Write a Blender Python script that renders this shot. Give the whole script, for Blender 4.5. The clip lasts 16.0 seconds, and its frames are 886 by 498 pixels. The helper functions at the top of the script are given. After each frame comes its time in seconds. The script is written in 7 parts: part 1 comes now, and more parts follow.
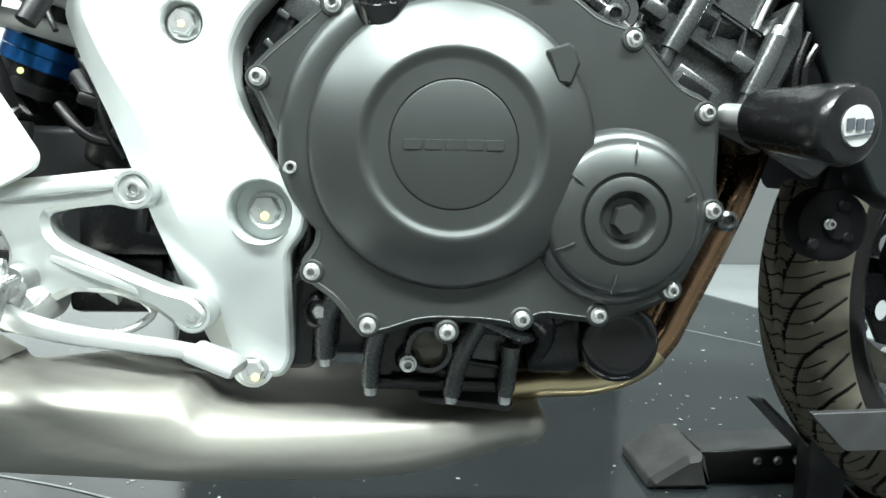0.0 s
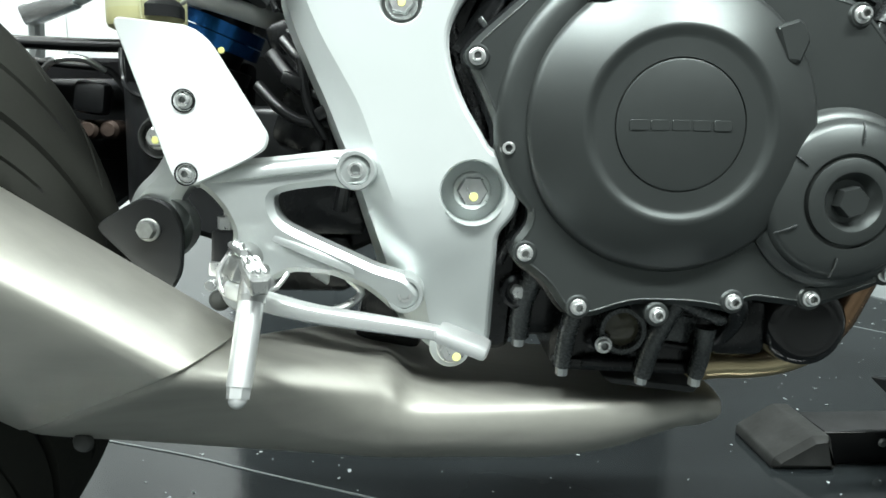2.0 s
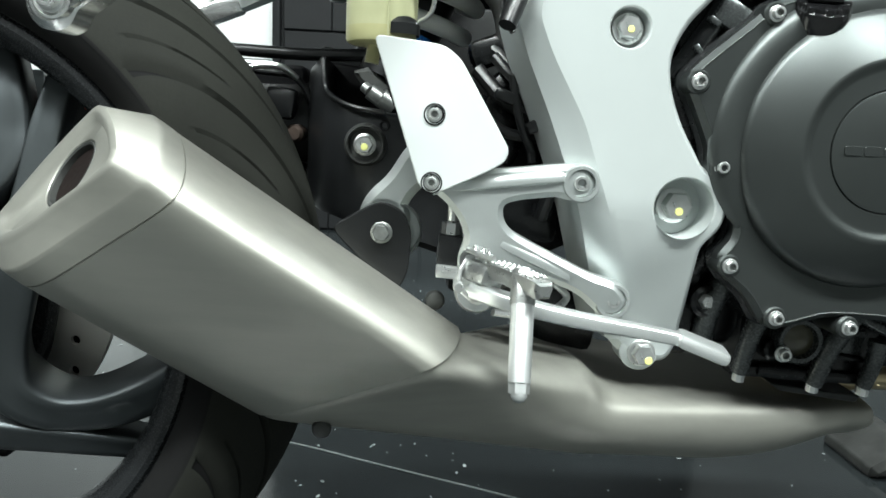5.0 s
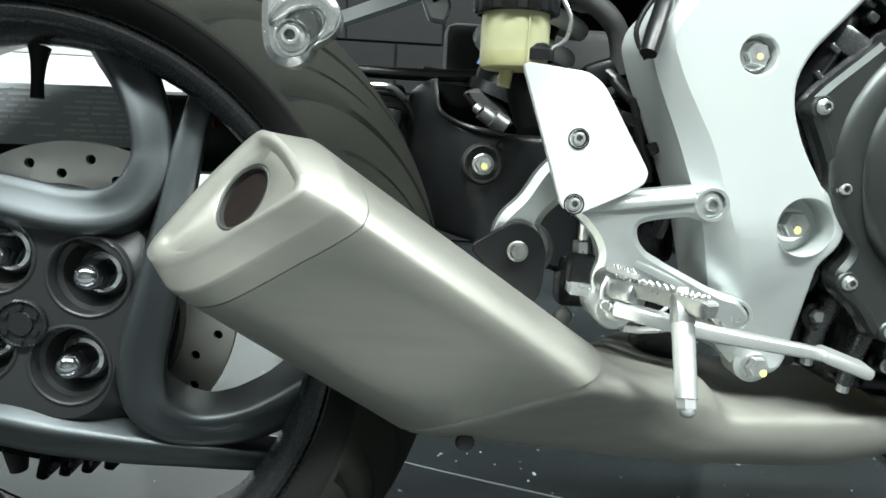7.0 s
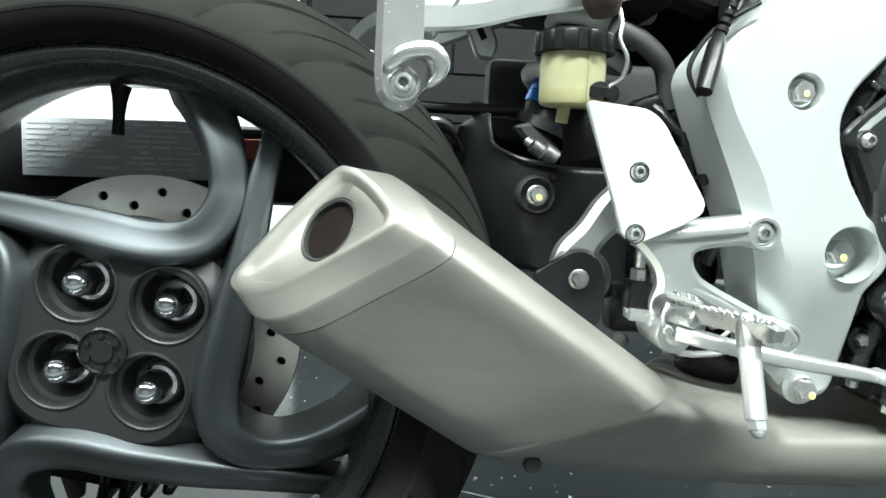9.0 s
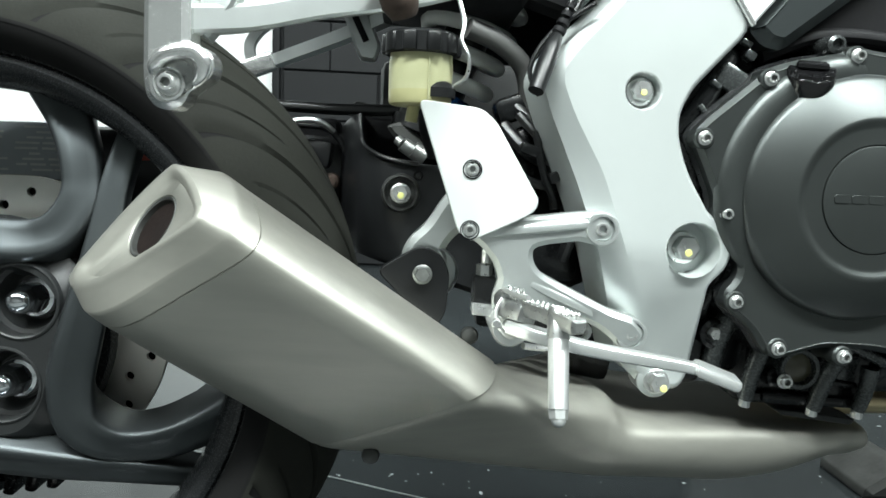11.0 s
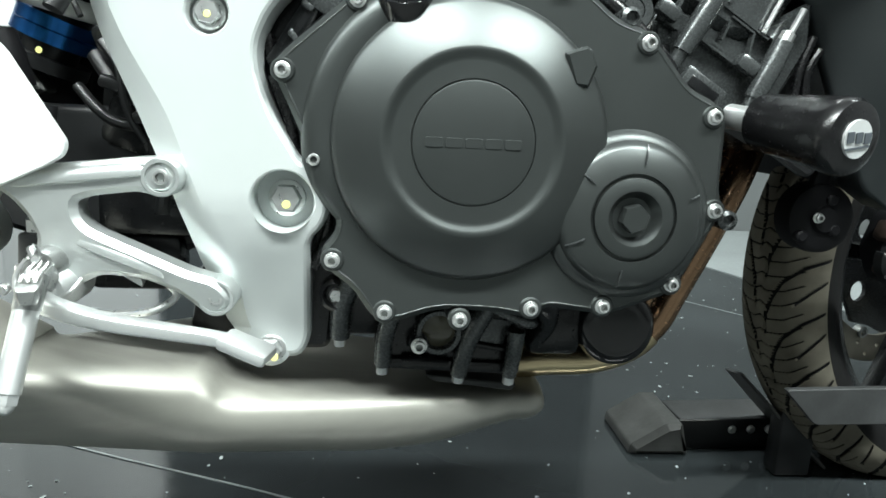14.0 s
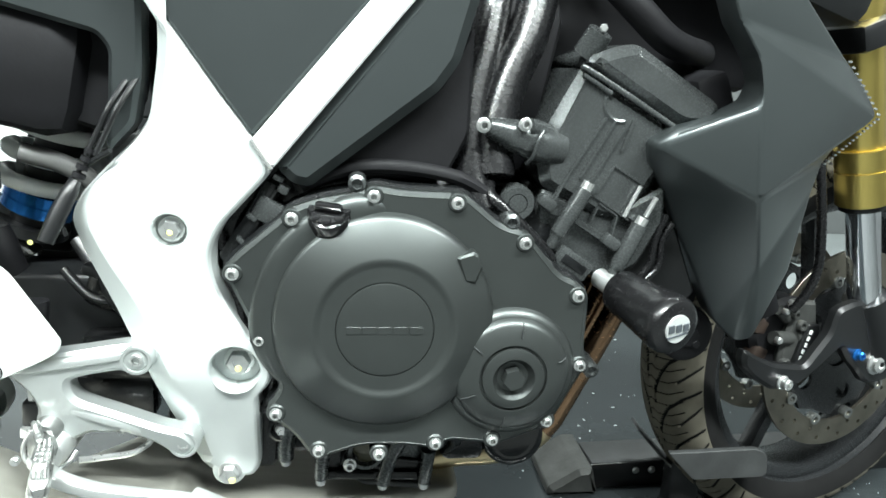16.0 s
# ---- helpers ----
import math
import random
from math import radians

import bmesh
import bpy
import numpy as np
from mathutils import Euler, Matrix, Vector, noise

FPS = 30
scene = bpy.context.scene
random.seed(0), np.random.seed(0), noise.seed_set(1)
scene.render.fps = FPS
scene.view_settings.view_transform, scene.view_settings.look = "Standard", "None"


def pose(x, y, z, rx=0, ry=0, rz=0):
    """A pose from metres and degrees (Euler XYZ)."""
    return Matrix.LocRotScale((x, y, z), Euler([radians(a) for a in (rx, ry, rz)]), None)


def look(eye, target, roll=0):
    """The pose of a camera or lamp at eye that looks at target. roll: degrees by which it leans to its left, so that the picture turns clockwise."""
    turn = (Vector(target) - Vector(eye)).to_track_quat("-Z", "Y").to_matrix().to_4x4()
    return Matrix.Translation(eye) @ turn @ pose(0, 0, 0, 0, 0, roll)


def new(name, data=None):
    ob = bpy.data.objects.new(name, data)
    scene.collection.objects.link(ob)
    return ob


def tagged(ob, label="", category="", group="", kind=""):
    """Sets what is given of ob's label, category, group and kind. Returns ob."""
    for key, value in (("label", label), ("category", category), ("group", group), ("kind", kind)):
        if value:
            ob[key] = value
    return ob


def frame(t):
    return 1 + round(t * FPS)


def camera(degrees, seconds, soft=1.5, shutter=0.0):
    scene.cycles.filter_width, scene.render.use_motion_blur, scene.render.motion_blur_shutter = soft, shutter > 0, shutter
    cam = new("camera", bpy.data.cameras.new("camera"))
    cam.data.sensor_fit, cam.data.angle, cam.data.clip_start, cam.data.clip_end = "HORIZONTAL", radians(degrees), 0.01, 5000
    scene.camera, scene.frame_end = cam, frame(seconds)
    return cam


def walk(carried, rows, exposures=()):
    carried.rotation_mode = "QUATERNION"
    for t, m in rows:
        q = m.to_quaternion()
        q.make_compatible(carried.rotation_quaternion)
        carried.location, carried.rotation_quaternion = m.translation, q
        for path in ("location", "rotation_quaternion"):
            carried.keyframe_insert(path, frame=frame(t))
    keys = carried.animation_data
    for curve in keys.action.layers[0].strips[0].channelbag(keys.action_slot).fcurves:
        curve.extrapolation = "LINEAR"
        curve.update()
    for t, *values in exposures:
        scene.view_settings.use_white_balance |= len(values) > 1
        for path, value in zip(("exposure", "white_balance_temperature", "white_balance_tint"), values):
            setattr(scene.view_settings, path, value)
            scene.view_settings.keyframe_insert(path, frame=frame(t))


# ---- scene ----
cam = camera(68.3, 16.0, soft=1.6)
METRES, EYE, TILT, LEAN, TURN = 1.2, 0.42, -8.0, -1.0, -3.3
ROWS = [
    (0.0, 0.0, 0.0, 0.0, 0.0, 0.0, -0.0),
    (0.5, -0.0353, -0.0062, -0.0069, 0.54, -0.82, 0.57),
    (1.0, -0.0637, -0.0061, -0.0055, 1.02, -1.53, 0.5),
    (1.5, -0.0885, -0.0026, 0.0003, 1.57, -2.0, 0.26),
    (2.0, -0.1134, -0.0006, 0.0044, 2.05, -2.31, -0.23),
    (2.5, -0.1403, 0.001, 0.0059, 2.64, -2.37, -1.28),
    (3.0, -0.1642, -0.0048, 0.0057, 2.94, -2.33, -1.88),
    (3.5, -0.1923, -0.0174, 0.008, 2.71, -2.44, -1.65),
    (4.0, -0.2153, -0.025, 0.0093, 2.5, -2.48, -2.04),
    (4.2, -0.2245, -0.0288, 0.008, 2.4294, -2.2299, -2.2595),
    (6.3, -0.2915, -0.0369, 0.0064, 1.7323, -2.2843, -1.952),
    (6.5, -0.3065, -0.0401, 0.0067, 1.44, -2.1, -2.24),
    (7.0, -0.3429, -0.0479, 0.0129, 0.9, -1.85, -2.16),
    (7.5, -0.3693, -0.0584, 0.0146, 0.62, -1.62, -2.32),
    (8.0, -0.3844, -0.0647, 0.0152, 0.38, -0.98, -2.06),
    (8.2, -0.391, -0.0677, 0.0145, 0.4268, -0.6957, -1.9912),
    (10.3, -0.3487, -0.0642, 0.0171, 0.8461, 0.9882, -1.8929),
    (10.5, -0.3296, -0.0677, 0.0199, 1.02, 0.67, -1.76),
    (11.0, -0.2786, -0.0764, 0.0138, 1.01, 0.48, -1.72),
    (11.5, -0.235, -0.0755, 0.0089, 1.26, 0.12, -2.56),
    (12.0, -0.1769, -0.0699, 0.0037, 1.25, -0.2, -3.2),
    (12.5, -0.1278, -0.0606, -0.001, 0.59, -0.95, -3.14),
    (13.0, -0.0826, -0.0457, -0.0022, -0.1, -1.79, -2.86),
    (13.5, -0.0472, -0.025, 0.0049, -0.88, -2.98, -2.41),
    (14.0, -0.0235, -0.0163, 0.0252, -1.84, -4.23, -1.54),
    (14.5, 0.0, -0.0225, 0.0631, -2.6, -5.35, -1.05),
    (15.0, 0.0192, -0.0339, 0.0923, -3.08, -6.29, -1.04),
    (15.5, 0.0202, -0.0637, 0.1454, -3.42, -7.11, -1.23),
    (16.0, 0.0118, -0.1089, 0.1872, -4.14, -7.7, -1.54),
]
START = pose(0, 0, EYE, TILT, LEAN, TURN)
EXPOSURES = [(0.0, 0.36), (1.5, -0.04), (3.0, -0.38), (4.2, -0.42), (6.5, -0.28), (8.0, -0.06), (10.5, -0.22), (12.0, -0.45), (13.0, -0.38), (14.5, 0.04), (16.0, 0.26)]
walk(cam, [(t, START @ pose(METRES * x, METRES * y, METRES * z, 90 + pitch, roll, yaw)) for t, x, y, z, yaw, pitch, roll in ROWS], EXPOSURES)

# ---- light ----
FLOOR = -0.018
world = bpy.data.worlds.new("room_air")
scene.world = world
world.use_nodes = True
world.node_tree.nodes["Background"].inputs[0].default_value = (0.9, 1.0, 0.97, 1)
world.node_tree.nodes["Background"].inputs[1].default_value = 0.006


def area_lamp(name, at, target, sx, sy, watts, colour=(0.92, 1.0, 0.985)):
    lamp = bpy.data.lights.new(name, "AREA")
    lamp.shape, lamp.size, lamp.size_y, lamp.energy, lamp.color = "RECTANGLE", sx, sy, watts, colour
    ob = new(name, lamp)
    ob.matrix_world = look(at, target)
    return ob


CEILING = 2.75
TUBES = [(-0.6, -0.75), (1.3, -0.75), (-2.5, -0.75), (-1.2, 1.35), (1.3, 1.35)]
for tx, ty in TUBES:
    area_lamp("tube_light", (tx, ty, CEILING - 0.09), (tx, ty, 0), 1.5, 0.26, 80 if ty > 0 or tx < -2 else 185)


# ---- materials ----
def material(name, colour, rough=0.5, metal=0.0, var=0.12, scale=30.0, bump=0.0, bump_scale=200.0, coat=0.0, stretch=(1, 1, 1), spec=0.5, rough_var=0.08, soft_rough=0.0):
    m = bpy.data.materials.new(name)
    m.use_nodes = True
    nt = m.node_tree
    bsdf = nt.nodes["Principled BSDF"]
    bsdf.inputs["Metallic"].default_value = metal
    bsdf.inputs["Specular IOR Level"].default_value = spec
    bsdf.inputs["Coat Weight"].default_value = coat
    bsdf.inputs["Coat Roughness"].default_value = 0.12
    geo = nt.nodes.new("ShaderNodeTexCoord")
    mapping = nt.nodes.new("ShaderNodeMapping")
    mapping.inputs["Scale"].default_value = stretch
    nt.links.new(geo.outputs["Object"], mapping.inputs["Vector"])
    big = nt.nodes.new("ShaderNodeTexNoise")
    big.inputs["Scale"].default_value, big.inputs["Detail"].default_value = scale, 5
    nt.links.new(mapping.outputs[0], big.inputs["Vector"])
    ramp = nt.nodes.new("ShaderNodeMapRange")
    ramp.inputs["From Min"].default_value, ramp.inputs["From Max"].default_value = 0.3, 0.7
    ramp.inputs["To Min"].default_value, ramp.inputs["To Max"].default_value = 1 - var, 1 + var
    nt.links.new(big.outputs["Fac"], ramp.inputs["Value"])
    mul = nt.nodes.new("ShaderNodeVectorMath")
    mul.operation = "SCALE"
    mul.inputs[0].default_value = colour
    nt.links.new(ramp.outputs[0], mul.inputs["Scale"])
    nt.links.new(mul.outputs[0], bsdf.inputs["Base Color"])
    fine = nt.nodes.new("ShaderNodeTexNoise")
    fine.inputs["Scale"].default_value, fine.inputs["Detail"].default_value = bump_scale, 3
    nt.links.new(mapping.outputs[0], fine.inputs["Vector"])
    rr = nt.nodes.new("ShaderNodeMapRange")
    rr.inputs["To Min"].default_value, rr.inputs["To Max"].default_value = max(rough - rough_var, 0.02), min(rough + rough_var, 1)
    nt.links.new(fine.outputs["Fac"], rr.inputs["Value"])
    nt.links.new(rr.outputs[0], bsdf.inputs["Roughness"])
    if soft_rough:
        second = nt.nodes.new("ShaderNodeBsdfPrincipled")
        second.inputs["Metallic"].default_value = metal
        second.inputs["Roughness"].default_value = soft_rough
        nt.links.new(mul.outputs[0], second.inputs["Base Color"])
        mix = nt.nodes.new("ShaderNodeMixShader")
        mix.inputs[0].default_value = 0.5
        nt.links.new(bsdf.outputs[0], mix.inputs[1])
        nt.links.new(second.outputs[0], mix.inputs[2])
        nt.links.new(mix.outputs[0], nt.nodes["Material Output"].inputs["Surface"])
    if bump:
        b = nt.nodes.new("ShaderNodeBump")
        b.inputs["Strength"].default_value, b.inputs["Distance"].default_value = bump, 0.001
        nt.links.new(fine.outputs["Fac"], b.inputs["Height"])
        nt.links.new(b.outputs[0], bsdf.inputs["Normal"])
    return m


SWING = material("satin_black_casting", (0.015, 0.016, 0.017), 0.36, 0.1, 0.2, 25, 0.08, 500, spec=0.45)
OLD_FLUID = material("aged_brake_fluid", (0.41, 0.395, 0.21), 0.35, 0, 0.1, 40, spec=0.4)
COVER = material("satin_black_case", (0.067, 0.074, 0.072), 0.375, 0.78, 0.08, 14, 0.03, 900)
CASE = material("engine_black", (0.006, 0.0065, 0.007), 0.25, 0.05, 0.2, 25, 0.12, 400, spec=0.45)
BLOCKM = material("engine_grey_black", (0.074, 0.080, 0.080), 0.27, 0.6, 0.15, 25, 0.04, 500)
SILVER = material("silver_frame_paint", (0.53, 0.565, 0.555), 0.36, 0.3, 0.03, 12, 0.02, 1200)
SILVER_PLATE = material("bright_silver_paint", (0.70, 0.73, 0.72), 0.36, 0.2, 0.03, 12, 0.02, 1200)
SILVER_CAST = material("cast_silver", (0.58, 0.61, 0.60), 0.36, 0.78, 0.05, 30, 0.05, 700)
ALU = material("polished_aluminium", (0.80, 0.81, 0.80), 0.24, 0.9, 0.05, 40, 0.03, 600)
ALU_SATIN = material("satin_aluminium", (0.74, 0.76, 0.75), 0.38, 0.82, 0.05, 40, 0.03, 600)
PEG = material("worn_aluminium", (0.45, 0.46, 0.45), 0.30, 0.9, 0.12, 60, 0.05, 500)
HUBM = material("satin_black_hub", (0.024, 0.0255, 0.026), 0.40, 0.1, 0.1, 15, 0.03, 900)
ZINC = material("zinc_steel", (0.72, 0.73, 0.72), 0.30, 0.9, 0.12, 90)
# dull zinc hardware; also the painted shade in sockets and a bolt recess
DULL_SHADE_ZINC = material("dull_shade_zinc_steel", (0.30, 0.31, 0.30), 0.42, 0.9, 0.2, 90)
YELLOW = material("yellow_paint_mark", (0.78, 0.78, 0.28), 0.5)
BRUSHED = material("brushed_stainless", (0.46, 0.455, 0.412), 0.44, 1.0, 0.04, 9, 0.012, 140, stretch=(1.5, 10, 10), rough_var=0.04, soft_rough=0.72)
COLLECT = material("dull_stainless", (0.42, 0.415, 0.375), 0.50, 1.0, 0.05, 9, 0.012, 140, stretch=(1.5, 10, 10), rough_var=0.04, soft_rough=0.72)
BRONZE = material("heat_tinted_steel", (0.33, 0.205, 0.125), 0.25, 1.0, 0.25, 9, 0.02, 200)
STRAW = material("straw_tinted_steel", (0.58, 0.48, 0.30), 0.33, 1.0, 0.12, 9, 0.02, 200)
RUBBER = material("tyre_rubber", (0.017, 0.0178, 0.0148), 0.8, 0, 0.14, 16, 0.15, 350, spec=0.15)
DUSTY = material("dusty_tyre_rubber", (0.118, 0.109, 0.086), 0.85, 0, 0.25, 25, 0.2, 350, spec=0.15)
SIDEWALL = material("tyre_sidewall", (0.010, 0.010, 0.010), 0.8, 0, 0.2, 16, 0.02, 350, spec=0.12)
BLACK_GLOSS = material("gloss_black", (0.006, 0.006, 0.0065), 0.14, 0, 0.1, 20)
BLACK_SATIN = material("satin_black_plastic", (0.008, 0.0085, 0.009), 0.34, 0, 0.15, 20, 0.06, 900, spec=0.4)
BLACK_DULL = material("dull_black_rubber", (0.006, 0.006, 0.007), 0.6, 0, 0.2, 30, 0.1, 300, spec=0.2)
RIM = material("satin_black_rim", (0.014, 0.015, 0.016), 0.26, 0.0, 0.1, 15, 0.02, 800, spec=0.45)
RIM_FACE = material("grey_black_spoke", (0.080, 0.089, 0.093), 0.46, 0.85, 0.1, 15, 0.02, 800)
PANEL = material("matt_graphite_paint", (0.052, 0.060, 0.061), 0.32, 0.6, 0.05, 10, 0.03, 1500)
WHITE = material("pearl_white_paint", (0.80, 0.82, 0.81), 0.3, 0, 0.02, 10, coat=0.3)
GOLD = material("gold_anodised", (0.70, 0.55, 0.17), 0.30, 1.0, 0.04, 12, rough_var=0.02)
HOSEBLK = material("shiny_black_hose", (0.005, 0.005, 0.0055), 0.27, 0, 0.15, 40, 0.10, 220)
CHROME = material("chrome", (0.75, 0.77, 0.80), 0.08, 1.0, 0.03, 30)
BLUE = material("blue_anodised", (0.02, 0.16, 0.50), 0.22, 0.8, 0.08, 30)
SPRING = material("white_spring_coating", (0.72, 0.74, 0.72), 0.4, 0, 0.06, 30)
FLUID = material("yellowed_plastic", (0.42, 0.42, 0.25), 0.35, 0, 0.1, 40, spec=0.4)
DISC = material("brake_disc_steel", (0.72, 0.70, 0.65), 0.45, 0.85, 0.08, 20, 0.06, 240)
DISC_OLD = material("worn_disc_steel", (0.25, 0.23, 0.19), 0.4, 1.0, 0.2, 30, 0.06, 240)
LABEL = material("grey_label_foil", (0.60, 0.64, 0.67), 0.45, 0.0, 0.06, 30)
BADGE = material("badge_white", (0.72, 0.74, 0.73), 0.35, 0.5, 0.05, 60)
INK = material("dark_print", (0.06, 0.07, 0.08), 0.5)
PALE_INK = material("pale_print", (0.85, 0.87, 0.86), 0.5)
RED = material("red_print", (0.45, 0.05, 0.03), 0.4)
STEEL_GREY = material("grey_painted_steel", (0.040, 0.042, 0.042), 0.55, 0.1, 0.25, 20, 0.2, 200, spec=0.3)
GALV = material("worn_grey_casting", (0.060, 0.062, 0.059), 0.55, 0.4, 0.25, 30, 0.3, 180)
HOSE = material("grey_rubber_hose", (0.07, 0.07, 0.068), 0.5, 0, 0.12, 30)
GLASS = material("oily_sight_glass", (0.07, 0.066, 0.045), 0.08, 0, 0.2, 60)
SOOT = material("sooty_bore", (0.010, 0.006, 0.005), 0.7, 0.0, 0.3, 60, 0.1, 300, spec=0.2)
RUST = material("rusty_link", (0.055, 0.038, 0.030), 0.6, 0.5, 0.4, 80, 0.3, 300)


# ---- shape helpers ----
def link_mesh(name, bm, mat, smooth=35):
    me = bpy.data.meshes.new(name)
    bmesh.ops.recalc_face_normals(bm, faces=bm.faces)
    bm.to_mesh(me)
    bm.free()
    for m in (mat if isinstance(mat, (list, tuple)) else [mat]):
        me.materials.append(m)
    me.shade_smooth()
    me.set_sharp_from_angle(angle=radians(smooth))
    return me


def on_bike(v):
    """Bike coordinates (x forward, d depth from the engine cover's flange, z up) to the world: the bike leans three degrees on its stand."""
    return Vector((v[0], 0.474 + v[1] + 0.053 * (v[2] - 0.42), v[2]))


BASES = {}


def thing(name, at, label, category, group="", kind=""):
    ob = new(name)
    ob.location = at
    ob.empty_display_size = 0.1
    BASES[ob.name] = Vector(at)
    return tagged(ob, label, category, group, kind)


def under(ob, parent):
    ob.parent = parent
    if parent.name in BASES:
        ob.matrix_parent_inverse = Matrix.Translation(-BASES[parent.name])
    return ob


def part(name, bm, mat, parent, label="", bike=True, smooth=35, m=None):
    if m is not None:
        bmesh.ops.transform(bm, matrix=m, verts=bm.verts)
    if bike:
        for v in bm.verts:
            v.co = on_bike(v.co)
    ob = new(name, link_mesh(name, bm, mat, smooth))
    if parent is not None:
        under(ob, parent)
    return tagged(ob, label)


LEAN_TURN = Euler((radians(-3.0), 0, 0)).to_matrix().to_4x4()


def put(name, me, at, parent, label="", size=1.0, bike=True, turn=0.0):
    """A shared mesh whose axis points along -y, set at a place of the bike."""
    ob = new(name, me)
    loc = on_bike(at) if bike else Vector(at)
    under(ob, parent)
    ob.matrix_basis = Matrix.Translation(loc) @ LEAN_TURN @ pose(0, 0, 0, 0, turn, 0) @ Matrix.Scale(size, 4)
    return tagged(ob, label)


def rounded(pts, r, n=4):
    """A closed outline with its corners rounded."""
    out = []
    k = len(pts)
    for i in range(k):
        p, a, b = Vector(pts[i]), Vector(pts[i - 1]), Vector(pts[(i + 1) % k])
        rr = min(r, (a - p).length * 0.45, (b - p).length * 0.45)
        s, e = p + (a - p).normalized() * rr, p + (b - p).normalized() * rr
        for j in range(n + 1):
            t = j / n
            out.append(tuple((1 - t) ** 2 * s + 2 * t * (1 - t) * p + t * t * e))
    return out


def circle(cx, cz, r, n=24, start=0.0):
    return [(cx + r * math.cos(start + 2 * math.pi * i / n), cz + r * math.sin(start + 2 * math.pi * i / n)) for i in range(n)]


def turned(pts):
    area = sum(a[0] * b[1] - b[0] * a[1] for a, b in zip(pts, pts[1:] + pts[:1]))
    return pts if area > 0 else pts[::-1]


def inset(pts, w):
    pts = turned(pts)
    out = []
    k = len(pts)
    for i in range(k):
        p, a, b = Vector(pts[i]), Vector(pts[i - 1]), Vector(pts[(i + 1) % k])
        u, v = (p - a), (b - p)
        if u.length < 1e-7 or v.length < 1e-7:
            out.append(tuple(p))
            continue
        n = Vector((-u.y, u.x)).normalized() + Vector((-v.y, v.x)).normalized()
        n = n.normalized() if n.length > 1e-6 else Vector((0, 0))
        c = max(n.dot(Vector((-u.y, u.x)).normalized()), 0.5)
        out.append(tuple(p + n * (w / c)))
    return out


def plate(outline, d0, d1, bevel=0.0, holes=(), bm=None, drop=0.0):
    """A plate in the bike's side plane from depth d0 (near face) to d1, with a chamfer on its near edge and round holes (x, z, r).
    drop: a function of x, z that is added to the depth."""
    bm = bm or bmesh.new()
    outline = turned([tuple(p) for p in outline])
    dd = drop if callable(drop) else (lambda x, z: 0.0)

    def ring(pts, d):
        return [bm.verts.new((x, d + dd(x, z), z)) for x, z in pts]

    def band(a, b):
        k = len(a)
        for i in range(k):
            bm.faces.new((a[i], a[(i + 1) % k], b[(i + 1) % k], b[i]))

    def cap(loops):
        es = []
        for lp in loops:
            for i in range(len(lp)):
                e = bm.edges.get((lp[i], lp[(i + 1) % len(lp)])) or bm.edges.new((lp[i], lp[(i + 1) % len(lp)]))
                es.append(e)
        bmesh.ops.triangle_fill(bm, edges=es, use_beauty=True)

    back = ring(outline, d1)
    if bevel:
        mid = ring(outline, d0 + bevel)
        front = ring(inset(outline, bevel), d0)
        band(back, mid)
        band(mid, front)
    else:
        front = ring(outline, d0)
        band(back, front)
    hf, hb = [], []
    for hx, hz, hr in holes:
        c = circle(hx, hz, hr, 28)
        f, b = ring(c, d0), ring(c, d1)
        band(f, b)
        hf.append(f)
        hb.append(b)
    cap([front] + hf)
    cap([back] + hb)
    return bm


def lathe(profile, cx=0.0, cz=0.0, seg=48, arc=(0.0, 360.0), d=0.0, bm=None, closed=False):
    """Turns a profile of (radius, depth) about an axis along the depth."""
    bm = bm or bmesh.new()
    full = arc[1] - arc[0] >= 359.9
    n = seg if full else seg + 1
    rings = []
    for r, h in profile:
        if r < 1e-6:
            rings.append([bm.verts.new((cx, d + h, cz))])
            continue
        rings.append([bm.verts.new((cx + r * math.cos(radians(arc[0] + (arc[1] - arc[0]) * i / seg)), d + h,
                                    cz + r * math.sin(radians(arc[0] + (arc[1] - arc[0]) * i / seg)))) for i in range(n)])
    pairs = list(zip(rings, rings[1:])) + ([(rings[-1], rings[0])] if closed else [])
    for a, b in pairs:
        for i in range(seg):
            j = (i + 1) % n
            if len(a) == 1 and len(b) == 1:
                continue
            if len(a) == 1:
                bm.faces.new((a[0], b[i], b[j]))
            elif len(b) == 1:
                bm.faces.new((a[i], a[j], b[0]))
            else:
                bm.faces.new((a[i], a[j], b[j], b[i]))
    return bm


def curve_points(pts, n=6, closed=False):
    pts = [Vector(p) for p in pts]
    k = len(pts)
    out = []
    for i in range(k if closed else k - 1):
        p0 = pts[i - 1] if (closed or i) else pts[0]
        p1, p2 = pts[i], pts[(i + 1) % k]
        p3 = pts[(i + 2) % k] if (closed or i + 2 < k) else pts[-1]
        for j in range(n):
            t = j / n
            out.append(0.5 * (2 * p1 + (p2 - p0) * t + (2 * p0 - 5 * p1 + 4 * p2 - p3) * t * t + (3 * p1 - p0 - 3 * p2 + p3) * t ** 3))
    if not closed:
        out.append(pts[-1])
    return out


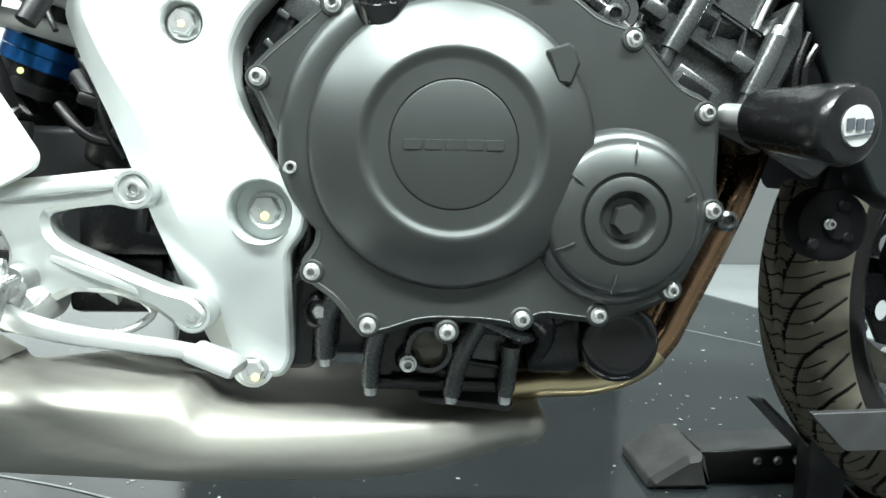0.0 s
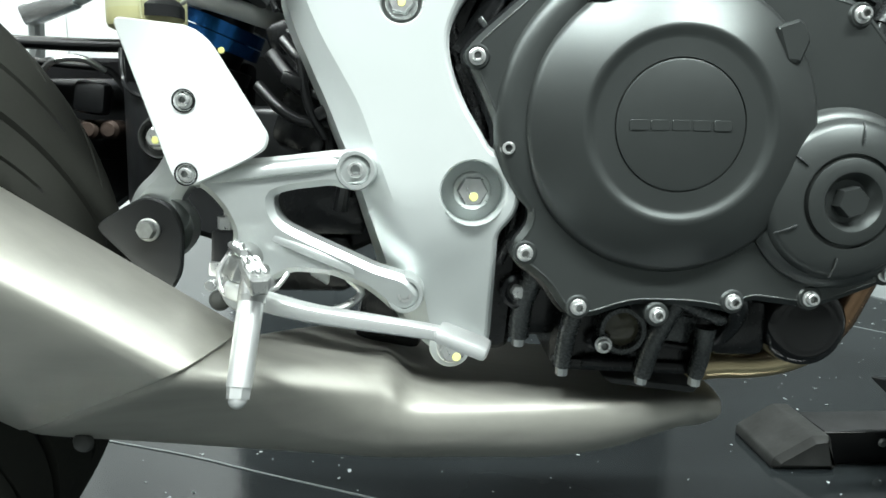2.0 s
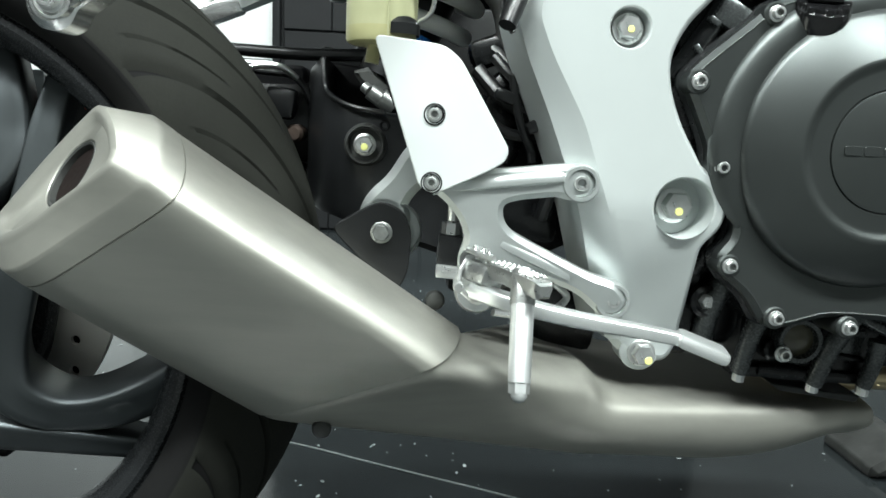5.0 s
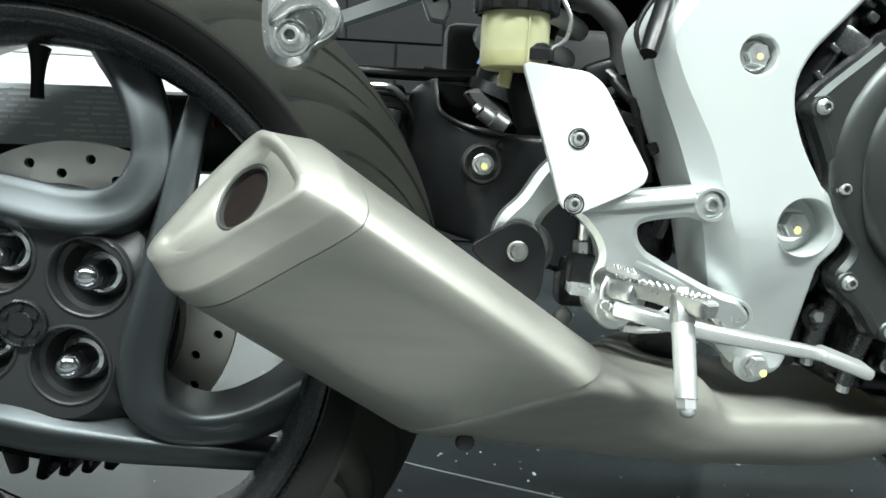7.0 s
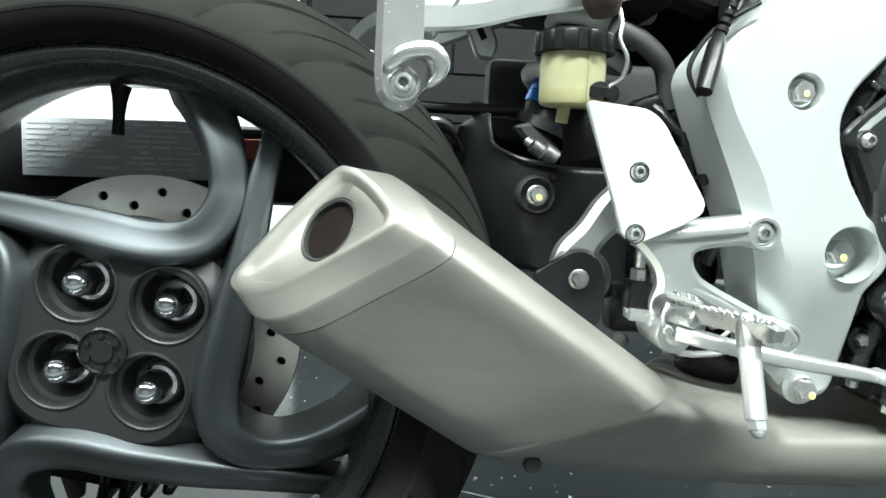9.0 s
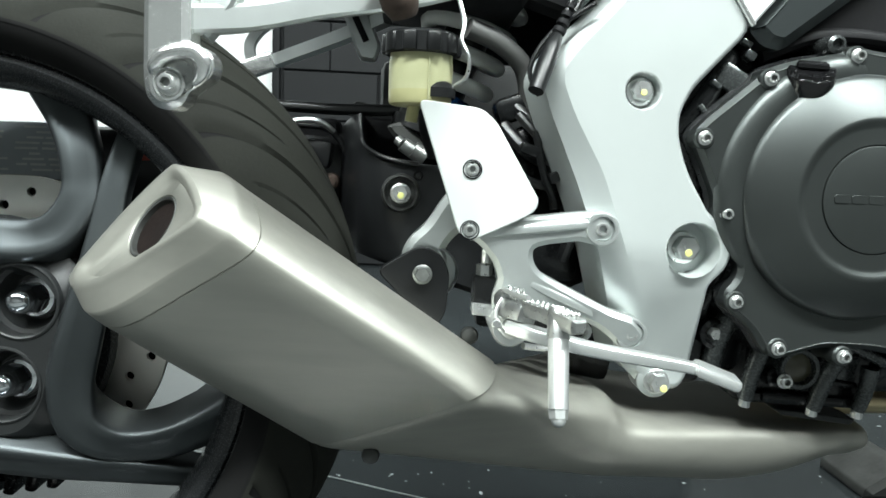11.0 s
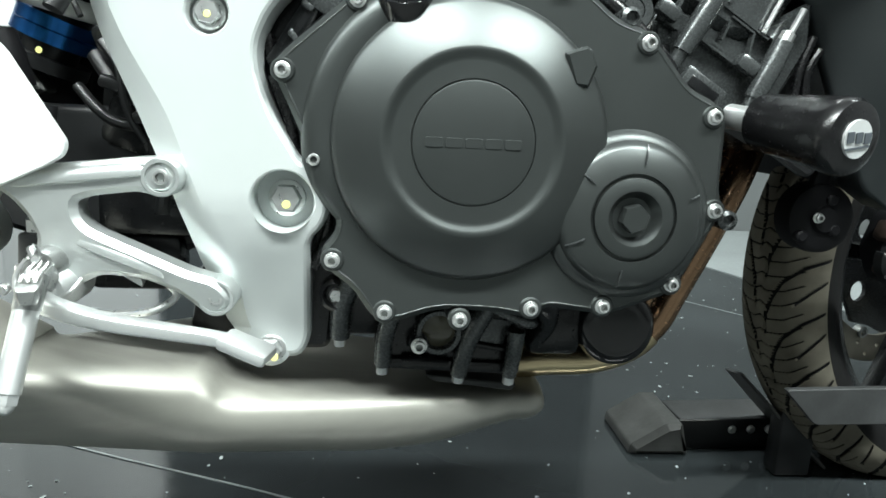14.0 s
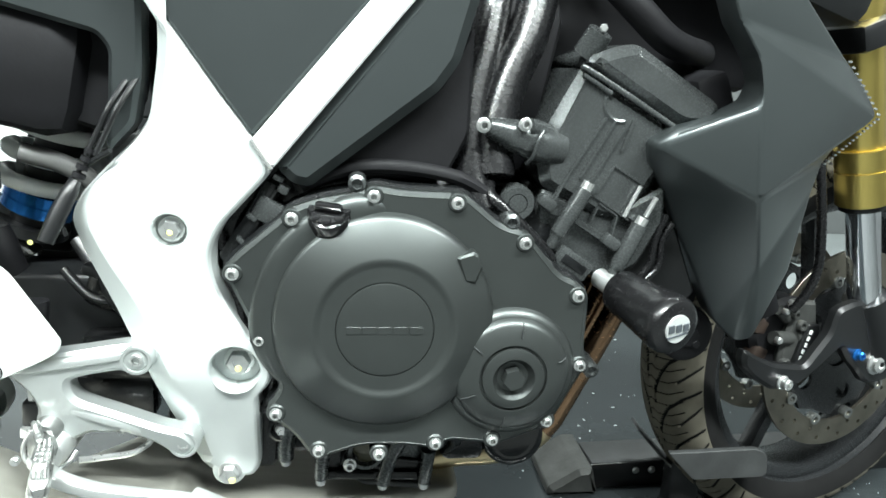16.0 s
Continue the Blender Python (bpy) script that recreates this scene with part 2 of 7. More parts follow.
def sweep(pts, section, bm=None, closed=False, up=(0, 1, 0), sizes=None):
    """Sweeps a closed section of (a, b) along points; b lies along up."""
    bm = bm or bmesh.new()
    k = len(pts)
    rings = []
    for i, p in enumerate(pts):
        t = (pts[(i + 1) % k] - pts[i - 1]) if closed else (pts[min(i + 1, k - 1)] - pts[max(i - 1, 0)])
        t = t.normalized()
        side = t.cross(Vector(up[i] if isinstance(up, list) else up))
        side = side.normalized() if side.length > 1e-4 else t.orthogonal().normalized()
        top = side.cross(t).normalized()
        s = sizes[i] if sizes else 1.0
        rings.append([bm.verts.new(p + side * a * s + top * b * s) for a, b in section])
    m = len(section)
    for i in range(k if closed else k - 1):
        a, b = rings[i], rings[(i + 1) % k]
        for j in range(m):
            bm.faces.new((a[j], a[(j + 1) % m], b[(j + 1) % m], b[j]))
    if not closed:
        bm.faces.new(rings[0])
        bm.faces.new(rings[-1][::-1])
    return bm


def tube(pts, r, seg=12, n=6, bm=None, closed=False, up=(0, 1, 0)):
    p = curve_points(pts, n, closed)
    radii = None
    if isinstance(r, (list, tuple)):
        k = len(r) - 1
        radii = []
        for i in range(len(p)):
            t = i / (len(p) - 1) * k
            j = min(int(t), k - 1)
            radii.append(r[j] + (r[j + 1] - r[j]) * (t - j))
        r = 1.0
    return sweep(p, circle(0, 0, r, seg), bm, closed, up, radii)


def block(at, size, turn=(0, 0, 0), bevel=0.002, bm=None, seg=2):
    """A box with rounded edges; turn in degrees about x, d and z."""
    out = bm or bmesh.new()
    tmp = bmesh.new()
    bmesh.ops.create_cube(tmp, size=1)
    bmesh.ops.scale(tmp, vec=size, verts=tmp.verts)
    if bevel:
        bmesh.ops.bevel(tmp, geom=tmp.edges[:] + tmp.verts[:], offset=min(bevel, min(size) * 0.45), segments=seg, affect="EDGES", profile=0.5)
    bmesh.ops.transform(tmp, matrix=pose(*at, *turn), verts=tmp.verts)
    me = bpy.data.meshes.new("tmp")
    tmp.to_mesh(me)
    tmp.free()
    out.from_mesh(me)
    bpy.data.meshes.remove(me)
    return out


def loft(rings, bm=None, caps=True):
    bm = bm or bmesh.new()
    vs = [[bm.verts.new(p) for p in r] for r in rings]
    m = len(vs[0])
    for a, b in zip(vs, vs[1:]):
        for j in range(m):
            bm.faces.new((a[j], a[(j + 1) % m], b[(j + 1) % m], b[j]))
    if caps:
        bm.faces.new(vs[0])
        bm.faces.new(vs[-1][::-1])
    return bm


# shared small hardware, each along -y from its seat
def sunk(bm, prof):
    """Adds a six-sided socket to a bolt's head; the darker second material paints its shade."""
    before = set(bm.faces)
    lathe(prof, seg=6, bm=bm)
    for f in bm.faces:
        if f not in before:
            f.material_index = 1
    return bm


def hardware():
    out = {}
    bm = lathe([(0, 0), (0.0076, 0), (0.0076, -0.0014), (0.0070, -0.0018), (0.0058, -0.0018), (0.0057, -0.0064), (0.0050, -0.0072), (0.0034, -0.0072)], seg=20)
    out["socket"] = link_mesh("socket_bolt", sunk(bm, [(0.0034, -0.0072), (0.0032, -0.0071), (0.0031, -0.0030), (0, -0.0030)]), [ZINC, DULL_SHADE_ZINC])
    bm = lathe([(0, 0), (0.0115, 0), (0.0115, -0.002), (0.0108, -0.0026), (0.0086, -0.003)], seg=24)
    lathe([(0.0092, -0.003), (0.0092, -0.009), (0.0082, -0.0105), (0, -0.0105)], seg=6, bm=bm)
    out["hex"] = link_mesh("hex_bolt", bm, ZINC)
    bm = lathe([(0, 0), (0.0115, 0), (0.0115, -0.002), (0.0108, -0.0026), (0.0086, -0.003)], seg=24)
    lathe([(0.0092, -0.003), (0.0092, -0.009), (0.0082, -0.0105), (0, -0.0105)], seg=6, bm=bm)
    out["dull_hex"] = link_mesh("dull_hex_bolt", bm, DULL_SHADE_ZINC)
    out["dome"] = link_mesh("domed_bolt", lathe([(0, 0), (0.0085, 0), (0.0085, -0.001), (0.0068, -0.0038), (0.0035, -0.0052), (0, -0.0055)], seg=20), GALV)
    out["dab"] = link_mesh("paint_dab", lathe([(0, 0), (0.0034, 0), (0.0030, -0.0005), (0, -0.0007)], 0.0006, -0.0016, seg=12), YELLOW)
    bm = lathe([(0, 0), (0.0098, 0), (0.0098, -0.0015), (0.0092, -0.002), (0.0078, -0.002), (0.0076, -0.0065), (0.0068, -0.0075), (0.0046, -0.0075)], seg=24)
    out["big_socket"] = link_mesh("big_socket_bolt", sunk(bm, [(0.0046, -0.0075), (0.0043, -0.0074), (0.0042, -0.0025), (0, -0.0025)]), [ZINC, DULL_SHADE_ZINC])
    bm = lathe([(0, 0), (0.0165, 0), (0.0165, -0.003), (0.0135, -0.004)], seg=28)
    lathe([(0.0135, -0.004), (0.0130, -0.016), (0.0115, -0.019)], seg=6, bm=bm)
    lathe([(0.0115, -0.019), (0.0113, -0.024), (0.0085, -0.030), (0.0045, -0.033), (0, -0.034)], seg=20, bm=bm)
    out["nut"] = link_mesh("wheel_nut", bm, CHROME)
    bm = lathe([(0, 0), (0.0055, 0), (0.0055, -0.003), (0.0045, -0.004), (0, -0.004)], seg=6)
    out["tip"] = link_mesh("small_bolt", bm, ZINC)
    return out


HW = hardware()


# ---- room ----
def floor_material():
    m = material("grey_floor_paint", (0.024, 0.0285, 0.030), 0.11, 0, 0.3, 2.2, 0.03, 60, spec=0.42, rough_var=0.07)
    return m


FLOOR_M = floor_material()
PALE_FLOOR = material("pale_concrete", (0.20, 0.22, 0.22), 0.4, 0, 0.12, 3, 0.1, 80)
BOUNCE_APRON = material("apron_bounce", (0.055, 0.059, 0.058), 0.6, 0, 0.12, 3, 0.1, 80)
WALL_DARK = material("dark_block_paint", (0.012, 0.013, 0.014), 0.6, 0, 0.12, 6, 0.3, 120, spec=0.25)
WALL_GREY = material("grey_wall_paint", (0.12, 0.125, 0.125), 0.6, 0, 0.06, 3, 0.1, 120)
WALL_PALE = material("grey_front_wall_paint", (0.13, 0.137, 0.134), 0.6, 0, 0.04, 3, 0.1, 120)
WALL_PLAIN = material("mid_grey_wall_paint", (0.105, 0.113, 0.113), 0.55, 0, 0.05, 3, 0.1, 120)
CEIL_M = material("ceiling_paint", (0.45, 0.46, 0.46), 0.8, 0, 0.03, 2)
DOOR_M = material("white_door_enamel", (0.86, 0.88, 0.87), 0.3, 0, 0.02, 3)


def slab(name, lo, hi, mat, label, bevel=0.0):
    at = [(a + b) / 2 for a, b in zip(lo, hi)]
    size = [b - a for a, b in zip(lo, hi)]
    return tagged(part(name, block(at, size, (0, 0, 0), bevel), mat, None, "", False), label, "", "", "structure")


slab("floor", (-4.2, -3.2, FLOOR - 0.1), (3.2, 2.9, FLOOR), FLOOR_M, "glossy dark grey painted concrete floor with worn flecks")
slab("ceiling", (-4.2, -3.2, CEILING), (3.2, 2.9, CEILING + 0.1), CEIL_M, "plain white painted ceiling")
WALL_BACK = slab("wall_back", (-0.94, 2.775, FLOOR), (0.95, 2.95, CEILING), WALL_DARK, "dark grey painted concrete block wall")
slab("wall_back_plain", (0.95, 2.70, FLOOR), (3.2, 2.95, CEILING), WALL_PLAIN, "plain mid-grey painted wall beside the block wall")
slab("wall_left", (-4.35, -3.2, FLOOR), (-4.2, 2.9, CEILING), WALL_GREY, "grey painted side wall")
slab("wall_right", (3.2, -3.2, FLOOR), (3.35, 2.9, CEILING), WALL_GREY, "grey painted side wall")
slab("wall_front", (-4.2, -3.35, FLOOR), (3.2, -3.2, CEILING), WALL_PALE, "pale grey painted wall behind the bike's viewer")

# paler floor area beyond the joint, and the two joints
bm = bmesh.new()
lo = [(0.985, 2.12), (1.10, 1.79), (1.50, 0.5), (3.15, 0.5), (3.15, 2.69), (0.80, 2.69)]
a = [bm.verts.new((x, y, FLOOR - 0.002)) for x, y in lo]
b = [bm.verts.new((x, y, FLOOR + 0.004)) for x, y in lo]
bm.faces.new(b)
for i in range(6):
    bm.faces.new((a[i], a[(i + 1) % 6], b[(i + 1) % 6], b[i]))
tagged(part("pavement", bm, PALE_FLOOR, None, "", False), "paler bare concrete area of the floor", "", "", "structure")
for pts in ([(0.70, 1.675), (0.766, 1.597), (0.853, 1.495), (1.06, 1.25)], [(-0.80, 0.955), (-0.614, 0.888), (-0.46, 0.838), (-0.36, 0.797), (-0.21, 0.738), (-0.12, 0.70)]):
    bm = sweep(curve_points([Vector((x, y, FLOOR + 0.0006)) for x, y in pts], 4), [(-0.0016, -0.0005), (0.0016, -0.0005), (0.0016, 0.0006), (-0.0016, 0.0006)], up=(0, 0, 1))
    tagged(part("trim", bm, PALE_FLOOR, None, "", False), "thin pale joint line in the floor", "", "", "structure")

# unseen slab on the near side, added to bounce light into the silencer
apron = bmesh.new()
block((-0.5, -1.52, FLOOR), (7.3, 3.2, 0.008), (0, 0, 0), 0.002, apron)
tagged(part("pavement_reflector", apron, BOUNCE_APRON, None, "", False), "unseen dull floor slab added to reflect light onto the bike", "", "", "structure")
# paint flecks
rng = random.Random(4)
verts, faces = [], []
for i in range(620):
    x, y = rng.uniform(-0.95, 1.2), rng.uniform(0.60, 1.9)
    r, st, an = rng.choice((0.0007, 0.001, 0.0012, 0.0018, 0.0025)), rng.uniform(1, 2.6), rng.uniform(0, 3.14)
    n, k = 6, len(verts)
    for j in range(n):
        t = 2 * math.pi * j / n
        u, v = r * st * math.cos(t) * rng.uniform(0.6, 1.1), r * math.sin(t) * rng.uniform(0.6, 1.1)
        verts.append((x + u * math.cos(an) - v * math.sin(an), y + u * math.sin(an) + v * math.cos(an), FLOOR + 0.0008))
    faces.append(tuple(range(k, k + n)))
me = bpy.data.meshes.new("paint_flecks")
me.from_pydata(verts, [], faces)
me.materials.append(material("pale_fleck", (0.42, 0.46, 0.46), 0.5))
tagged(new("paint_flecks", me), "small pale flecks where the floor paint has chipped", "paint flecks", "", "stuff")

# white door beside the block wall
door = thing("door_1", (-2.2, 2.8, FLOOR), "white enamelled panelled door with thin joints", "door", "", "structure")
for i in range(5):
    for j in range(4):
        x0, z0 = -4.15 + i * 0.64, FLOOR + 0.005 + j * 0.69
        part("panel", block((x0 + 0.32, 2.80, z0 + 0.345), (0.636, 0.06, 0.686), (0, 0, 0), 0.003), DOOR_M, door, "", False)
part("door_frame", block((-0.95, 2.77, 1.37), (0.03, 0.06, 2.74), (0, 0, 0), 0.003), WALL_DARK, door, "dark painted edge", False)

# ceiling fittings
DIFF = bpy.data.materials.new("lit_diffuser")
DIFF.use_nodes = True
DIFF.node_tree.nodes["Principled BSDF"].inputs["Emission Color"].default_value = (0.93, 1.0, 0.97, 1)
DIFF.node_tree.nodes["Principled BSDF"].inputs["Emission Strength"].default_value = 6.0
for tx, ty in TUBES:
    lamp = thing("ceiling_light", (tx, ty, CEILING), "white fluorescent fitting with a lit diffuser on the ceiling", "ceiling light", "ceiling fittings")
    part("housing", block((tx, ty, CEILING - 0.025), (1.6, 0.32, 0.05), (0, 0, 0), 0.006), WALL_PALE, lamp, "", False)
    part("diffuser", block((tx, ty, CEILING - 0.064), (1.52, 0.28, 0.026), (0, 0, 0), 0.01), DIFF, lamp, "lit white diffuser", False)

# ---- motorcycle ----
BIKE = thing("motorcycle", (-0.05, 0.62, FLOOR), "black and silver naked sports motorcycle leaning on its stand", "motorcycle")

# engine: cases
case = block((0.06, 0.22, 0.425), (0.34, 0.34, 0.23), (0, 0, 0), 0.03)
block((0.0, 0.16, 0.50), (0.22, 0.24, 0.14), (0, 0, 0), 0.03, case)
block((-0.050, 0.105, 0.335), (0.09, 0.10, 0.16), (0, 0, 0), 0.015, case)
part("crankcase", case, CASE, BIKE, "satin black crankcase")

# clutch cover
COVER_LINE = [(-0.113, 0.476), (-0.100, 0.450), (-0.088, 0.423), (-0.088, 0.402), (-0.070, 0.390), (-0.062, 0.360), (-0.076, 0.343), (-0.070, 0.329),
              (-0.050, 0.315), (-0.035, 0.292), (-0.018, 0.289), (0.015, 0.300), (0.060, 0.299), (0.088, 0.294), (0.100, 0.304), (0.150, 0.298), (0.198, 0.316),
              (0.209, 0.330), (0.225, 0.362), (0.236, 0.383), (0.231, 0.40), (0.231, 0.455), (0.220, 0.467), (0.200, 0.475), (0.172, 0.507), (0.160, 0.517), (0.140, 0.522),
              (0.104, 0.550), (0.088, 0.550), (0.045, 0.551), (0.022, 0.555), (0.010, 0.549), (-0.030, 0.541), (-0.052, 0.533), (-0.062, 0.523), (-0.100, 0.490)]
cover = part("clutch_cover", plate(rounded(COVER_LINE, 0.012), -0.002, 0.03, 0.004), COVER, BIKE, "satin black clutch cover with silver bolts")
part("gasket_rim", plate(rounded(inset(COVER_LINE, -0.003), 0.012), 0.012, 0.05, 0.003), CASE, cover, "dark flange behind the cover")
bead = [Vector((x, -0.0015, z)) for x, z in inset(rounded(COVER_LINE, 0.012, 3), 0.0045)]
part("edge_bead", sweep(bead, circle(0, 0, 0.0009, 8), closed=True), COVER, cover, "raised bead along the cover's edge", smooth=60)
# left shoulder of the cover
bm = bmesh.new()
rows = []
for j in range(57):
    a = 82 + 150 * j / 56
    w = min(1.0, (a - 82) / 22, (232 - a) / 45)
    w = w * w * (3 - 2 * w)
    rows.append([bm.verts.new((0.0320 + (0.100 + (r - 0.100) * (0.35 + 0.65 * w)) * math.cos(radians(a)), 0.0005 + h * w, 0.4285 + (0.100 + (r - 0.100) * (0.35 + 0.65 * w)) * math.sin(radians(a)))) for r, h in ((0.1225, 0.0), (0.1205, -0.0040), (0.1160, -0.0072), (0.1100, -0.0086), (0.1045, -0.0088), (0.1000, -0.0080))])
for a, b in zip(rows, rows[1:]):
    for j in range(5):
        bm.faces.new((a[j], a[j + 1], b[j + 1], b[j]))
part("shoulder", bm, COVER, cover, "rounded shoulder beside the dome")
DOME = (0.0335, 0.4285)
part("dome", lathe([(0.104, 0.0), (0.1032, -0.0060), (0.1010, -0.0098), (0.0978, -0.0120), (0.0675, -0.0250), (0.0658, -0.0256), (0.0642, -0.0255), (0.0622, -0.0246), (0.0600, -0.0235), (0.0585, -0.0229), (0.0570, -0.0228),
                    (0.0450, -0.0232), (0.0447, -0.0219), (0.0441, -0.0219), (0.0437, -0.0235), (0.0425, -0.0239), (0.0, -0.0246)], DOME[0], DOME[1], 96), COVER, cover, "round domed centre with a grooved disc")
for i, (w, s) in enumerate(((0.013, 0), (0.0125, 0), (0.0125, 0), (0.0125, 0), (0.0125, 0))):
    bx = DOME[0] - 0.0285 + i * 0.0142
    part("emblem_bar", plate(rounded([(bx - w / 2, DOME[1] - 0.0035), (bx + w / 2, DOME[1] - 0.0035), (bx + w / 2, DOME[1] + 0.0035), (bx - w / 2, DOME[1] + 0.0035)], 0.002), -0.0249, -0.0235, 0.0002), COVER, cover, "plain raised emblem block")
# tab beside the dome
part("lug", plate(rounded([(0.097, 0.4945), (0.1125, 0.5005), (0.1170, 0.4975), (0.1215, 0.4865), (0.1155, 0.4710), (0.105, 0.472)], 0.0012), -0.0180, 0.0, 0.0022), COVER, cover)
# pulse cover
PUL = (0.157, 0.3785)
pulse = part("pulse_cover", lathe([(0.066, 0.004), (0.0645, -0.004), (0.0600, -0.0085), (0.0570, -0.0095), (0.0548, -0.0135), (0.0510, -0.0165), (0.0332, -0.0194), (0.0327, -0.0160), (0.0306, -0.0160),
                                   (0.0300, -0.0200), (0.0225, -0.0226), (0.0205, -0.0224), (0.0150, -0.0148), (0.0, -0.0146)], PUL[0], PUL[1], 80), COVER, BIKE, "round pulse cover with a recessed plug")
part("hex_plug", lathe([(0.0112, -0.014), (0.0112, -0.0225), (0.0104, -0.0238), (0.0, -0.0238)], PUL[0], PUL[1], 6, (15, 375)), COVER, pulse)
for deg, r0, r1 in ((82, 0.040, 0.0545), (142, 0.040, 0.0545), (205, 0.040, 0.0545), (262, 0.040, 0.0545), (20, 0.046, 0.0545)):
    c, s = math.cos(radians(deg)), math.sin(radians(deg))
    part("score_mark", tube([(PUL[0] + c * r0, -0.0190, PUL[1] + s * r0), (PUL[0] + c * (r0 + r1) / 2, -0.0182, PUL[1] + s * (r0 + r1) / 2), (PUL[0] + c * r1, -0.0142, PUL[1] + s * r1)], 0.0008, 6, 2), BLOCKM, pulse)
BOLTS = [(-0.103, 0.473), (-0.080, 0.411), (-0.066, 0.337), (-0.026, 0.298), (0.032, 0.293), (0.087, 0.303), (0.144, 0.306), (0.198, 0.325), (0.227, 0.384), (0.219, 0.455), (0.163, 0.506), (0.097, 0.542), (0.021, 0.546), (-0.051, 0.524)]
for x, z in BOLTS:
    part("boss", lathe([(0.0096, 0.03), (0.0090, -0.002), (0.0078, -0.0035), (0, -0.0035)], x, z, 24), COVER, cover)
    put("bolt", HW["socket"], (x, -0.0034, z), cover, "bright socket bolt with washer", 0.78)
# filler cap, its axis tilted up and back
M_CAP = Matrix.Translation((-0.0175, 0.000, 0.5255)) @ Euler((radians(-56), 0, radians(-8))).to_matrix().to_4x4() @ Matrix.Scale(0.84, 4)
cap = part("oil_filler_cap", lathe([(0.0235, 0.012), (0.0240, -0.004), (0.0228, -0.008), (0.0205, -0.009), (0.0195, -0.012), (0.0, -0.012)], 0, 0, 40), BLACK_GLOSS, BIKE, "glossy black oil filler cap", m=M_CAP)
for k in range(8):
    t = k * math.pi / 4
    part("grip_lobe", lathe([(0.0058, -0.004), (0.0056, -0.0115), (0.0045, -0.0130), (0, -0.0133)], 0.0175 * math.cos(t), 0.0165 * math.sin(t), 12), BLACK_GLOSS, cap, m=M_CAP)
part("grip_bar", block((0, -0.0150, 0), (0.030, 0.008, 0.011), (0, 8, 0), 0.0038), BLACK_GLOSS, cap, m=M_CAP)

# sump
sump = plate(rounded([(-0.032, 0.300), (-0.034, 0.232), (0.02, 0.226), (0.092, 0.226), (0.098, 0.262), (0.118, 0.290), (0.10, 0.315)], 0.008), 0.052, 0.22, 0.008)
sump = part("sump", sump, CASE, BIKE, "black ribbed oil sump")
part("flange", block((0.03, 0.055, 0.236), (0.125, 0.02, 0.010), (0, 2, 0), 0.003), CASE, sump)
for x0, z0, xm, zm, x1, z1, r in ((-0.016, 0.294, -0.024, 0.266, -0.026, 0.238, 0.0075), (0.060, 0.292, 0.046, 0.262, 0.039, 0.230, 0.008), (0.086, 0.272, 0.085, 0.252, 0.083, 0.230, 0.007), (-0.050, 0.318, -0.060, 0.292, -0.062, 0.262, 0.009)):
    part("rib", tube([(x0, 0.036, z0), (xm, 0.038, zm), (x1, 0.044, z1)], [r * 1.15, r, r * 0.95], 14, 4), BLOCKM, sump)
for x, z in ((-0.026, 0.234), (0.039, 0.227), (0.083, 0.226), (-0.062, 0.258)):
    part("bolt_end", tube([(x, 0.044, z + 0.003), (x, 0.045, z - 0.004)], 0.0052, 8, 1), ZINC, sump, "small bright bolt")
put("bolt", HW["socket"], (0.004, 0.034, 0.258), sump, "bright socket bolt", 0.9)
put("bolt", HW["socket"], (0.152, 0.112, 0.238), sump, "bright socket bolt", 0.85)
glass = part("sight_glass", lathe([(0.0205, 0.06), (0.0205, 0.040), (0.0185, 0.037), (0.0150, 0.037), (0.0138, 0.043)], 0.0205, 0.268, 36), BLOCKM, BIKE, "round oil sight glass in a black ring")
part("lens", lathe([(0.0140, 0.043), (0.008, 0.041), (0, 0.0405)], 0.0205, 0.268, 28), GLASS, glass, "amber oily lens")
part("cast_panel", block((0.069, 0.050, 0.266), (0.022, 0.008, 0.030), (0, 20, 0), 0.002), BLOCKM, sump)
part("oil_pipe", tube([(0.058, 0.030, 0.296), (0.075, 0.030, 0.288), (0.095, 0.034, 0.279), (0.104, 0.05, 0.276)], 0.0048, 12), BLOCKM, BIKE, "black oil pipe")
part("filter_neck", lathe([(0.026, 0.16), (0.026, 0.075), (0.020, 0.068), (0.008, 0.066), (0, 0.066)], 0.118, 0.284, 28), CASE, BIKE, "black oil cooler neck")
part("neck_web", block((0.128, 0.09, 0.262), (0.05, 0.05, 0.05), (0, 0, 0), 0.01), CASE, BIKE, "black casting beside the oil filter")
part("drain_plate", plate(rounded([(0.012, 0.222), (0.094, 0.214), (0.090, 0.208), (0.02, 0.216)], 0.002), 0.06, 0.10, 0.001), STEEL_GREY, sump)
part("bolt_pocket", lathe([(0.0140, 0.06), (0.0135, 0.032), (0.0105, 0.030), (0.0080, 0.035), (0, 0.035)], -0.065, 0.300, 24), CASE, BIKE, "recessed dark drain bolt")
part("drain_bolt", lathe([(0.0062, 0.037), (0.0062, 0.031), (0.005, 0.029), (0, 0.029)], -0.065, 0.300, 6), ZINC, BIKE)

